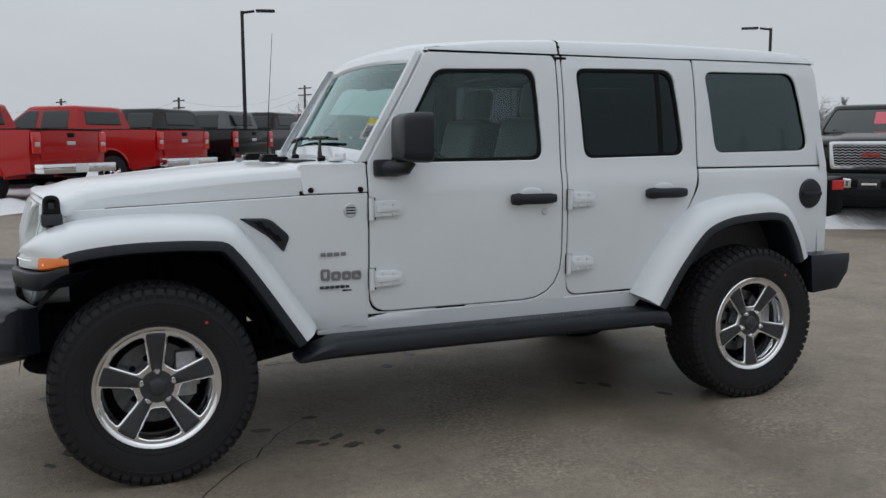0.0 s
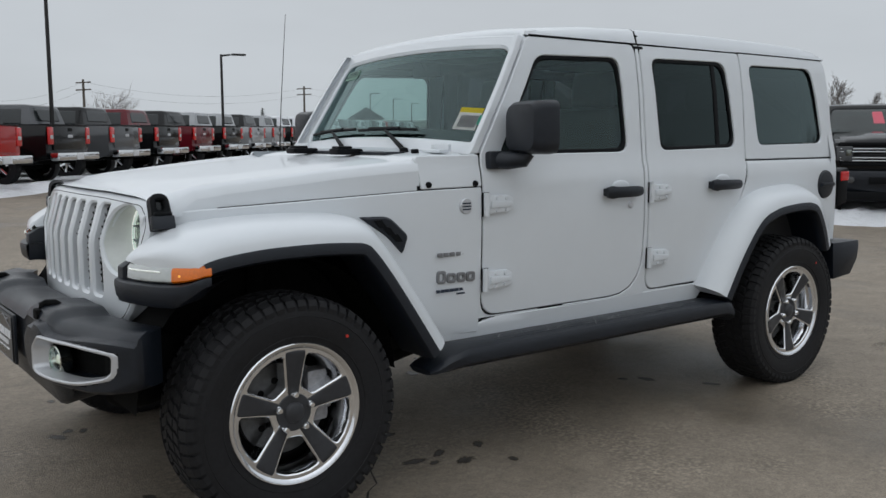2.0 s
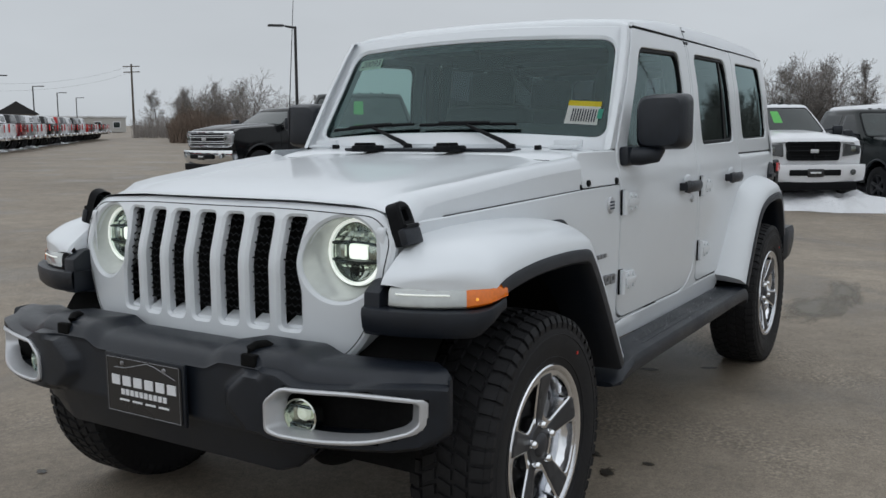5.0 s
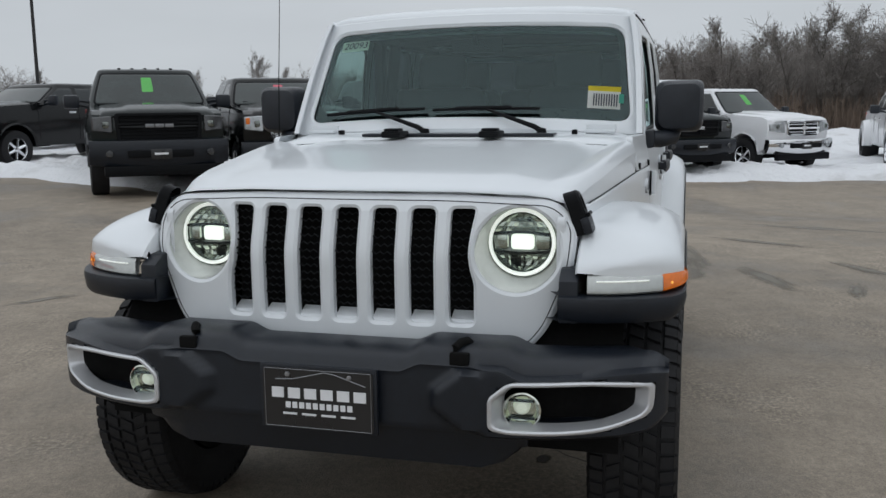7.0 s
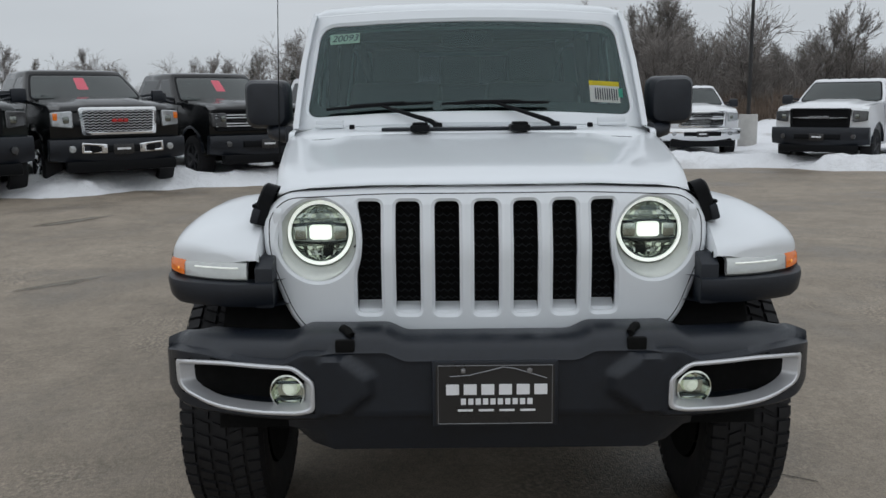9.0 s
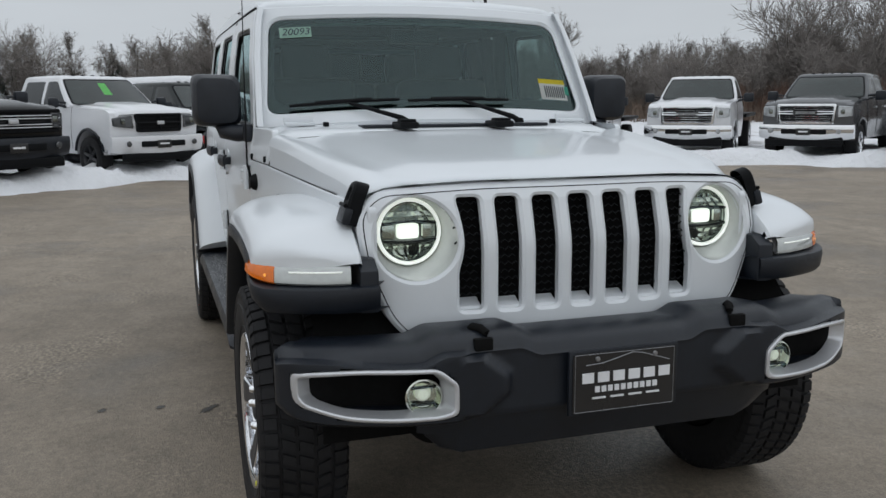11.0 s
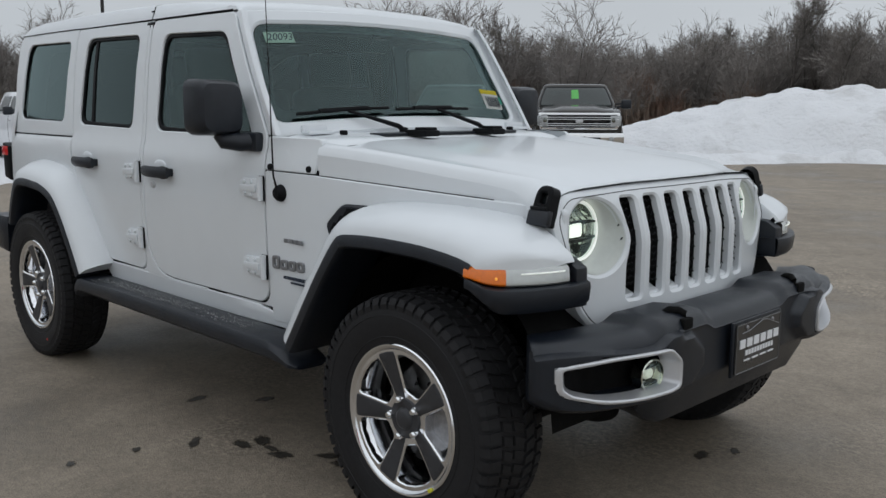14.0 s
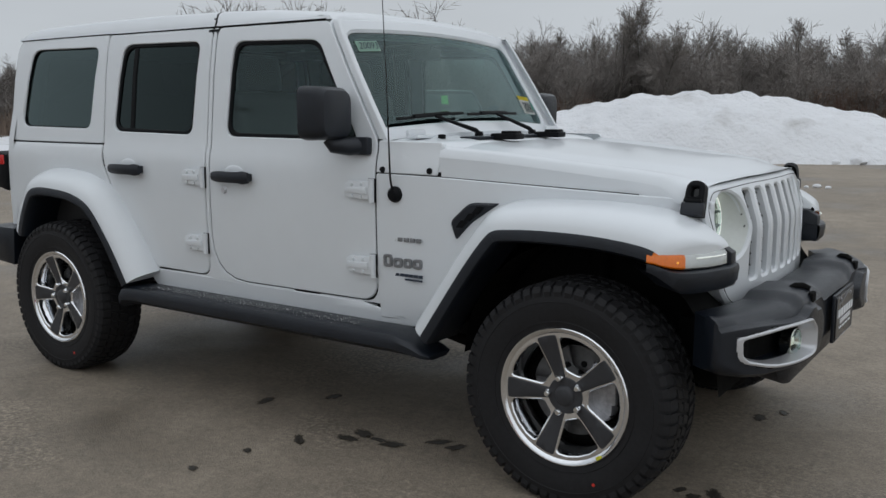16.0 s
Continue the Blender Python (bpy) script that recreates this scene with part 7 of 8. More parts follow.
# a second row behind, nose to nose
for k in range(9):
    s_ = 2 + 8.5 * k
    c_ = ["white", "black", "red", "silver", "grey"][k % 5]
    x, y = 0.2 + 0.690 * s_ - 0.724 * 8.0, 14.1 + 0.724 * s_ + 0.690 * 8.0
    tagged(copy_thing(proto[c_], pose(x, y, gz(x, y), 0, 0, -41 + 180 + 0)), group="second row of trucks")


# ---- snow ----
def poly_sd(poly):
    """Signed distance to a polygon, inside positive."""
    pts = np.array(poly, float)

    def f(X, Y):
        dmin = np.full(X.shape, 1e9)
        ins = np.zeros(X.shape, bool)
        for (x0, y0), (x1, y1) in zip(pts, np.roll(pts, -1, 0)):
            dx, dy = x1 - x0, y1 - y0
            t = np.clip(((X - x0) * dx + (Y - y0) * dy) / (dx * dx + dy * dy), 0, 1)
            dmin = np.minimum(dmin, np.hypot(X - x0 - t * dx, Y - y0 - t * dy))
            c = ((y0 > Y) != (y1 > Y)) & (X < (x1 - x0) * (Y - y0) / ((y1 - y0) if y1 != y0 else 1e-9) + x0)
            ins ^= c
        return np.where(ins, dmin, -dmin)
    return f


def fnoise(X, Y, scale, seed, octaves=4):
    out = np.zeros(X.shape)
    rs = np.random.RandomState(seed)
    amp = 1.0
    for o in range(octaves):
        for _ in range(5):
            a, ph = rs.uniform(0, 2 * np.pi), rs.uniform(0, 2 * np.pi)
            k = scale * (1.9 ** o) * rs.uniform(0.7, 1.4)
            out += amp * np.sin(k * (X * np.cos(a) + Y * np.sin(a)) + ph + 0.8 * np.sin(k * 0.6 * (Y * np.cos(a) - X * np.sin(a)) + ph * 2)) / 5 ** 0.5
        amp *= 0.55
    return out / 1.8


def snow_field(name, poly, h, step, label, seed, extra=None):
    sd = poly_sd(poly)
    P_ = np.array(poly)
    xs = np.arange(P_[:, 0].min() - 1, P_[:, 0].max() + 1, step)
    ys = np.arange(P_[:, 1].min() - 1, P_[:, 1].max() + 1, step)

    def zf(X, Y):
        d = sd(X, Y) + 0.35 * fnoise(X, Y, 1.6, seed)
        z = h * np.clip(d / 0.35, -1, 1) * (0.60 + 0.45 * fnoise(X, Y, 2.4, seed + 1) + 0.45 * np.abs(fnoise(X, Y, 5.0, seed + 2, 2))) * np.where(d > 0, 1 - 0.45 * np.clip((d - 1.0) / 2.0, 0, 1), 1)
        if extra is not None:
            z = z + extra(X, Y) * np.clip(d, 0, 1)
        return ground_z(X, Y) + np.where(d < 0, np.minimum(z, -0.02), np.maximum(z, 0.012))
    return sheet(name, xs, ys, zf, M["snow"], "stuff", label, keep=lambda X, Y: sd(X, Y) > -0.7)


EDGE = [(60, 62), (40, 42), (25, 26.5), (15.5, 17.5), (11.9, 13.0), (11.2, 10.4), (9.7, 7.0), (10.1, 5.6), (11.2, 4.4), (11.9, 3.2), (13.3, 1.9), (15.1, 1.0), (15.8, -0.3), (17.0, -2.2), (17.8, -4.9), (17.2, -6.8), (15.2, -8.0), (13.9, -9.4),
        (12.3, -12.0), (11.1, -14.0), (9.9, -15.8), (8.4, -18.4), (6.2, -20.6), (4.4, -22.7), (4.0, -34), (40, -40), (46, 0), (60, 30)]
snow_field("snow_cover", EDGE, 0.27, 0.24, "trodden old snow around parked trucks", 3)
LANE = [(-8, 4.6), (0.5, 13.7), (6.1, 20.0), (11.0, 25.0), (16.2, 31.2), (24, 40.0), (38, 55), (58, 78), (40, 80), (-6, 28), (-20, 12)]
snow_field("snow_strip", LANE, 0.13, 0.35, "thin snow strip under the truck row", 11)


def pile_h(X, Y):
    """Long ploughed ridge running from (12, -21) to (-8, -29)."""
    ax_, ay_, bx_, by_ = 12.6, -21.8, -9.0, -30.2
    dx, dy = bx_ - ax_, by_ - ay_
    Ln = math.hypot(dx, dy)
    u = ((X - ax_) * dx + (Y - ay_) * dy) / Ln
    v = (-(X - ax_) * dy + (Y - ay_) * dx) / Ln
    crest = np.interp(u, [-4, -2.4, -0.5, 1.8, 2.8, 4.8, 6.6, 7.7, 8.4, 9.5, 11, 14, 18, 21], [0, 0.45, 1.0, 1.52, 1.70, 1.86, 1.82, 1.66, 1.55, 1.28, 1.05, 0.9, 0.7, 0])
    w = 3.2 + 0.35 * fnoise(X, Y, 0.5, 21)
    p = np.clip(1 - (np.abs(v) / w) ** 1.9, 0, 1)
    lump = 0.13 * fnoise(X, Y, 0.8, 31, 4) + 0.13 * np.abs(fnoise(X, Y, 2.4, 33, 3)) + 0.07 * np.abs(fnoise(X, Y, 6.5, 35, 2))
    return crest * p + lump * np.clip(p * 3, 0, 1) * np.clip(crest, 0, 1)


sheet("snow_pile", np.arange(-13, 18, 0.13), np.arange(-36, -16, 0.13), lambda X, Y: ground_z(X, Y) + np.where(pile_h(X, Y) > 0.03, pile_h(X, Y), -0.06), M["snow"], "stuff", "long ploughed snow pile with dirty patches",
      keep=lambda X, Y: pile_h(X, Y) > 0.02)
rs_ = random.Random(8)
for k in range(26):
    bm = B()
    r_ = rs_.uniform(0.06, 0.26)
    x, y = rs_.uniform(-1, 6), rs_.uniform(-23.6, -21.8)
    if k < 3:
        x, y, r_ = [(2.3, -14.0, 0.08), (2.1, -13.9, 0.06), (2.45, -13.8, 0.05)][k]
    bmesh.ops.create_icosphere(bm, subdivisions=2, radius=r_)
    for v in bm.verts:
        v.co *= 1 + 0.35 * noise.noise(v.co * 6 + Vector((k, 0, 0)))
        v.co.z *= 0.6
    ob = tagged(part("snow_lump", bm, M["snow"]), "small lump of broken ploughed snow on asphalt", "snow", "loose snow lumps")
    ob.location = (x, y, gz(x, y) + r_ * 0.3)

# dry field under the trees
FIELD = [(34, -60), (60, -20), (70, 40), (200, 60), (200, -160), (-120, -160), (-120, -56), (-10, -52), (10, -52)]
fsd = poly_sd(FIELD)
sheet("field", np.arange(-120, 200, 4.0), np.arange(-160, 61, 4.0), lambda X, Y: ground_z(X, Y) + 0.08, M["dirt"], "structure", "brown dry grass field", keep=lambda X, Y: fsd(X, Y) > 0)


# ---- bare trees ----
def tube_arr(vs, fs, p0, p1, r0, r1, n=3):
    d = p1 - p0
    L_ = d.length
    if L_ < 1e-4:
        return
    d = d / L_
    a = d.orthogonal().normalized()
    b = d.cross(a)
    base = len(vs)
    for p, r in ((p0, r0), (p1, r1)):
        for k in range(n):
            t = 2 * math.pi * k / n
            vs.append(tuple(p + (a * math.cos(t) + b * math.sin(t)) * r))
    for k in range(n):
        j = (k + 1) % n
        fs.append((base + k, base + j, base + n + j, base + n + k))


def bare_tree(height, spread, seed, multi=False):
    """Trunk and limbs in one mesh, the fine crown in another."""
    rd_ = random.Random(seed)
    tv, tf, cv, cf = [], [], [], []
    stout = 1.9 if multi == "oak" else 1.1

    def grow(p, d, length, r, level):
        n = (7, 4, 3, 2, 1)[level]
        q, dd = p, d
        for i in range(n):
            wob = (0.07, 0.17, 0.20, 0.22, 0.22)[level]
            dd = (dd + Vector((rd_.gauss(0, wob), rd_.gauss(0, wob), rd_.gauss((0.04, 0.15, 0.11, 0.05, 0.0)[level], 0.08)))).normalized()
            q2 = q + dd * (length / n)
            ra, rb = r * (1 - 0.8 * i / n), r * (1 - 0.8 * (i + 1) / n)
            if level < 2:
                tube_arr(tv, tf, q, q2, max(ra, 0.02), max(rb, 0.014), 6 if level == 0 else 5)
            elif level < 3:
                tube_arr(cv, cf, q, q2, max(ra, 0.013 * stout), max(rb, 0.010 * stout), 3)
            else:
                # twigs as slivers
                a_ = dd.orthogonal().normalized()
                a_.rotate(Matrix.Rotation(rd_.uniform(0, 3.14), 3, dd))
                w_ = (0.014 if level == 3 else 0.010) * stout
                b_ = len(cv)
                cv.extend([tuple(q - a_ * w_), tuple(q + a_ * w_), tuple(q2 + a_ * w_ * 0.4), tuple(q2 - a_ * w_ * 0.4)])
                cf.append((b_, b_ + 1, b_ + 2, b_ + 3))
            if level < 4 and (i >= 2 or level > 0):
                for _ in range((2, 3, 3, 3)[level] + (1 if level == 0 and i == n - 1 else 0)):
                    ax = dd.orthogonal().normalized()
                    ax.rotate(Matrix.Rotation(rd_.uniform(0, 6.283), 3, dd))
                    ang = rd_.uniform(0.45, 1.0) * spread
                    nd_ = (dd * math.cos(ang) + ax * math.sin(ang)).normalized()
                    if rd_.random() < 0.9:
                        ln = height * rd_.uniform(0.26, 0.42) * (1 - 0.45 * i / n) if level == 0 else length * rd_.uniform(0.38, 0.62)
                        grow(q2 - dd * (length / n) * rd_.random() * 0.8, nd_, ln, rb * 0.62 + 0.003, level + 1)
            q = q2
    if multi == "oak":
        fork = height * 0.20
        tube_arr(tv, tf, Vector((0, 0, -0.1)), Vector((0, 0, fork)), height * 0.026, height * 0.020, 7)
        for k in range(7):
            a = 0.9 * k + rd_.uniform(-0.3, 0.3)
            tilt = 0.12 if k == 0 else rd_.uniform(0.3, 0.8) * spread
            grow(Vector((0, 0, fork * rd_.uniform(0.75, 1.0))), Vector((math.sin(tilt) * math.cos(a), math.sin(tilt) * math.sin(a), math.cos(tilt))), height * rd_.uniform(0.62, 0.80) * (1 - 0.22 * tilt), height * 0.011, 1)
    elif multi:
        for _ in range(4):
            grow(Vector((rd_.uniform(-0.3, 0.3), rd_.uniform(-0.3, 0.3), 0)), Vector((rd_.gauss(0, 0.16), rd_.gauss(0, 0.16), 1)).normalized(), height * 0.62, height * 0.010, 1)
    else:
        grow(Vector((0, 0, -0.1)), Vector((0, 0, 1)), height * 0.86, height * 0.019, 0)
    mt, mc = bpy.data.meshes.new("trunk"), bpy.data.meshes.new("crown")
    mt.from_pydata(tv, [], tf)
    mc.from_pydata(cv, [], cf)
    mt.materials.append(M["bark"])
    mc.materials.append(M["twig"])
    return mt, mc


kinds = [bare_tree(8.5, 0.95, 1), bare_tree(8.0, 1.10, 2), bare_tree(9.8, 0.72, 3), bare_tree(7.5, 0.75, 4, True), bare_tree(9.4, 0.62, 5), bare_tree(8.2, 0.85, 6), bare_tree(9.0, 1.0, 7, "oak"), bare_tree(8.6, 0.8, 8, "oak")]


def plant(k, x, y, sc, rz, far=True):
    mt, mc = kinds[k]
    t = empty("tree", pose(x, y, gz(x, y), 0, 0, rz) @ Matrix.Diagonal((sc, sc, sc, 1)), "bare leafless deciduous tree with fine grey-brown twigs", "tree", "bare trees round the lot")
    a, b = new("trunk", mt), new("crown", mc)
    a.parent = b.parent = t
    return t


rt = random.Random(77)


def polar(az, d):
    return -2.4 + d * math.cos(radians(az)), 0.5 + d * math.sin(radians(az))


# skyline of the woods: height at 62 m for each bearing
SKYLINE = [(-97, 6.4), (-80, 6.4), (-77, 6.0), (-75, 6.9), (-73, 6.1), (-71, 6.6), (-69, 6.9), (-66, 7.3), (-63, 7.0), (-60, 6.5), (-55, 6.2), (-50, 6.0), (-45, 6.1), (-42, 5.8), (-36, 5.3),
           (-33, 5.0), (-29, 4.8), (-26, 4.9), (-21, 5.2), (-17.5, 5.7), (-16, 6.3), (-14, 7.3), (-10, 6.9), (-7, 6.5), (-3.5, 6.3), (-2, 5.5), (0, 5.7), (1.5, 4.9), (4, 3.6)]
SKY_AZ, SKY_Z = np.array([a for a, z in SKYLINE]), np.array([z for a, z in SKYLINE])


def skyline(az, d):
    """Height of the woods' outline above the ground at a bearing and distance."""
    x, y = -2.4 + d * np.cos(np.radians(az)), 0.5 + d * np.sin(np.radians(az))
    return 1.36 + (np.interp(az, SKY_AZ, SKY_Z) - 1.36) * d / 62.0 - ground_z(x, y)


top_z = [max(v.co.z for v in mc.vertices) for mt, mc in kinds]
# belt of trees on the far side of the snow
for i in range(190):
    az = 2 - 97 * (i + rt.random()) / 190
    d = rt.uniform(52, 88)
    x, y = polar(az, d)
    k = rt.choice([0, 1, 2, 4, 4, 5, 6, 7, 7])
    plant(k, x, y, float(skyline(az, d)) * rt.uniform(0.84, 1.12) / top_z[k], rt.uniform(0, 360))
# larger trees along the near edge of the woods
for i in range(34):
    az = -30 - 66 * (i + rt.random()) / 34
    d = rt.uniform(49, 58)
    x, y = polar(az, d)
    k = rt.choice([2, 6, 6, 7, 7])
    plant(k, x, y, float(skyline(az, d)) * rt.uniform(0.86, 1.16) / top_z[k], rt.uniform(0, 360))
# trees that stand out above the belt: bearing, distance, height at 62 m, kind
for az, d, zt_, k in ((-19.4, 55, 7.6, 7), (-23.4, 58, 7.0, 4), (-24.3, 58, 6.8, 4), (-38.9, 54, 9.2, 7), (-43.3, 54, 9.2, 7), (-47.5, 55, 7.8, 4), (-51.0, 52, 9.0, 6), (-40.6, 56, 8.4, 6), (-58.8, 55, 7.2, 7),
                      (-64.0, 54, 9.0, 2), (-65.8, 56, 7.9, 2), (-68.0, 52, 7.5, 6), (-75.2, 58, 7.0, 5), (-12.9, 56, 8.2, 2), (-14.4, 57, 8.0, 4), (-9.0, 58, 7.2, 0), (-3.6, 57, 6.5, 5)):
    x, y = polar(az, d)
    plant(k, x, y, 1.09 * (1.36 + (zt_ - 1.36) * d / 62.0 - gz(x, y)) / top_z[k], rt.uniform(0, 360))
# single trees behind the lot: bearing, distance, height at 62 m, kind
for az, d, zt_, k in ((42.2, 62, 6.0, 6), (39.6, 64, 4.8, 6), (38.0, 66, 4.1, 5), (29.2, 64, 4.3, 4), (25.6, 62, 5.5, 4), (22.5, 62, 4.6, 6), (21.2, 64, 4.9, 5), (20.3, 63, 4.8, 7), (18.9, 64, 4.1, 4), (16.3, 60, 4.6, 6), (14.2, 62, 4.9, 4), (14.8, 66, 4.4, 0),
                      (12.4, 62, 4.6, 6), (13.0, 65, 4.5, 1), (10.7, 62, 5.2, 2), (9.1, 60, 6.1, 6), (7.6, 60, 6.5, 7), (8.3, 63, 6.3, 1), (6.1, 60, 6.2, 6), (6.8, 64, 6.4, 2), (4.6, 62, 5.8, 5), (3.2, 60, 5.4, 1), (24.0, 70, 4.2, 5), (27.4, 72, 3.6, 0),
                      (45.6, 76, 5.4, 6), (44.5, 78, 5.1, 7), (46.5, 77, 4.6, 0), (43.6, 76, 5.2, 2), (45.0, 82, 4.9, 5), (47.0, 80, 4.2, 4)):
    x, y = polar(az, d)
    plant(k, x, y, (1.36 + (zt_ - 1.36) * d / 62.0 - gz(x, y)) / top_z[k], rt.uniform(0, 360))
for az, d, sc, k in ((60, 120, 0.33, 0), (69, 36, 0.41, 3), (47, 105, 0.6, 5), (45, 110, 0.66, 3), (48.5, 120, 0.66, 1)):
    x, y = polar(az, d)
    plant(k, x, y, sc, rt.uniform(0, 360))


def thicket(name, az0, az1, d0, d1, n, hmin, hmax, seed, material, wide=1.0, twigs=2, woods=True):
    """Dense growth as thin leaning stems; heights are shares of the woods' outline, or metres."""
    rs = np.random.RandomState(seed)
    deg = rs.uniform(az0, az1, n)
    az = np.radians(deg)
    d = rs.uniform(d0, d1, n)
    x, y = -2.4 + d * np.cos(az), 0.5 + d * np.sin(az)
    z = ground_z(x, y)
    h = rs.uniform(hmin, hmax, n) * (0.82 + 0.18 * np.sin(az * 37) * np.sin(az * 91 + 1))
    if woods:
        h = h * skyline(deg, d)
    lean = rs.normal(0, 0.16, (n, 2)) * h[:, None]
    w = rs.uniform(0.012, 0.035, n) * wide
    ta = rs.uniform(0, np.pi, n)
    ox, oy = w * np.cos(ta), w * np.sin(ta)
    foot, tip = np.stack([x, y, z], -1), np.stack([x + lean[:, 0], y + lean[:, 1], z + h], -1)
    off = np.stack([ox, oy, 0 * ox], -1)
    tris = [np.stack([foot - off, foot + off, tip], 1)]
    for k in range(twigs):
        f_ = rs.uniform(0.25, 0.75, n)[:, None]
        p_ = foot + (tip - foot) * f_
        q_ = p_ + np.stack([rs.normal(0, 0.16, n) * h, rs.normal(0, 0.16, n) * h, rs.uniform(0.08, 0.28, n) * h], -1)
        tris.append(np.stack([p_ - off * 0.6, p_ + off * 0.6, q_], 1))
    v = np.concatenate(tris)
    n = len(v)
    me = bpy.data.meshes.new(name)
    me.from_pydata(v.reshape(-1, 3).tolist(), [], np.arange(3 * n).reshape(-1, 3).tolist())
    me.materials.append(material)
    return tagged(new(name, me), "dense brown leafless underbrush below the trees", kind="stuff")


thicket("underbrush", -96, 3, 48, 84, 60000, 0.10, 0.48, 1, M["brush"], 1.3)
thicket("far_woods", -96, 2, 56, 86, 20000, 0.42, 0.84, 6, M["twig"], 1.0, 4)
thicket("far_woods", -97, 2, 86, 118, 28000, 0.45, 0.94, 3, M["twig"], 1.5, 4)
thicket("far_woods", 2, 50, 95, 130, 16000, 1.0, 3.6, 2, M["twig"], 1.6, woods=False)
thicket("far_woods", 42.8, 47.4, 70, 84, 2600, 1.4, 3.6, 21, M["brush"], 1.3, 4, woods=False)
for a0_, a1_, lo_, hi_, n_ in ((-57.6, -54.6, 0.40, 0.74, 2200), (-80.5, -76.0, 0.40, 0.76, 3000), (-47.5, -34.0, 0.35, 0.66, 6000), (-62.0, -60.0, 0.3, 0.6, 900)):
    thicket("underbrush", a0_, a1_, 50, 60, n_, lo_, hi_, int(-a0_), M["redbrush"], 1.0, 3)


def conifer(x, y, h):
    t = empty("conifer", pose(x, y, gz(x, y)), "dark green narrow conifer tree behind the lot", "tree", "conifers")
    bm_ = B()
    tube(bm_, [(0, 0, 0), (0, 0, h)], [0.12, 0.02], 6)
    part("trunk", bm_, M["bark"], t)
    vs, fs = [], []
    rr = random.Random(int(x * 10))
    for i in range(420):
        z = h * (0.08 + 0.92 * rr.random())
        L_ = (h - z) * 0.30 + 0.15
        a = rr.uniform(0, 6.283)
        b_ = len(vs)
        for da, k_, dz in ((-0.25, 0.5, 0), (0.25, 0.5, 0), (0, 1.0, -0.25), (0, 0.05, 0.12)):
            vs.append((L_ * k_ * math.cos(a + da), L_ * k_ * math.sin(a + da), z + dz * L_))
        fs += [(b_, b_ + 2, b_ + 1), (b_, b_ + 1, b_ + 3)]
    me = bpy.data.meshes.new("crown")
    me.from_pydata(vs, [], fs)
    me.materials.append(M["needle"])
    c = new("crown", me)
    c.parent = t


conifer(*polar(2.3, 62), 5.0)
conifer(*polar(11.4, 66), 4.3)
conifer(*polar(8.9, 58), 3.2)
conifer(*polar(8.4, 58.6), 2.9)
conifer(*polar(62, 75), 3.0)


# ---- lamp posts, poles and wires ----
def lamp_post(x, y, top, arm_az, base_h=0.0):
    t = empty("street_lamp", pose(x, y, gz(x, y)), "dark square lot lamp post with one flat lamp", "street lamp", "lot lamp posts")
    z1 = top - gz(x, y)
    bm_ = B()
    tube(bm_, [(0, 0, base_h), (0, 0, z1)], [0.062, 0.048], 8)
    part("post", bm_, M["pole"], t)
    a = radians(arm_az)
    bm_ = B()
    tube(bm_, [(0, 0, z1 - 0.05), (0.35 * math.cos(a), 0.35 * math.sin(a), z1)], 0.04, 6)
    part("arm", bm_, M["pole"], t)
    bm_ = B()
    box(bm_, (0.66 * math.cos(a), 0.66 * math.sin(a), z1 + 0.01), (0.54, 0.28, 0.065), 0.025, rot(0, 0, arm_az))
    part("lamp_head", bm_, M["pole"], t)
    if base_h:
        bm_ = B()
        lathe(bm_, [(0.0, base_h), (0.26, base_h), (0.28, base_h - 0.03), (0.28, -0.1)], (0, 0, 0), (0, 0, 1), 20)
        part("concrete_base", bm_, M["concrete"], t)
    return t


for x, y, z in ((4.87, 21.85, 5.05), (12.85, 29.1, 4.5), (31.0, 52.0, 5.1), (43.5, 66.5, 5.4), (54.5, 79.0, 5.6), (66.5, 92.5, 5.8)):
    lamp_post(x, y, z, -15)
lamp_post(21.8, 19.0, 5.02, 140)
lamp_post(24.4, -9.2, 6.4, -60, 1.05)


def utility_pole(x, y, h):
    t = empty("utility_pole", pose(x, y, gz(x, y)), "weathered wooden utility pole with crossarms", "utility pole", "utility poles")
    bm_ = B()
    tube(bm_, [(0, 0, 0), (0, 0, h)], [0.16, 0.11], 8)
    part("pole", bm_, M["wood"], t)
    for k in (0.3, 1.0):
        bm_ = B()
        box(bm_, (0, 0, h - k), (0.10, 2.3, 0.12), 0.01, rot(0, 0, 20))
        part("crossarm", bm_, M["wood"], t)
    return Vector((x, y, gz(x, y) + h - 0.25))


tops = [utility_pole(*polar(a, d), h) for a, d, h in ((104, 95, 4.0), (96, 92, 4.0), (88, 90, 4.2), (81, 88, 4.4), (73.1, 92, 5.9), (60, 110, 6.4), (50, 120, 9.0))]
wires = empty("overhead_wire", pose(*tops[0]), "thin dark sagging overhead power wires", "wire")
for a, b in zip(tops, tops[1:]):
    for dz, n_ in ((0.0, 14), (-0.8, 14)):
        bm = B()
        tube(bm, [a.lerp(b, k / n_) - tops[0] + Vector((0, 0, dz - 1.2 * (1 - (2 * k / n_ - 1) ** 2))) for k in range(n_ + 1)], 0.009, 3, caps=False)
        part("wire", bm, M["pole"], wires)


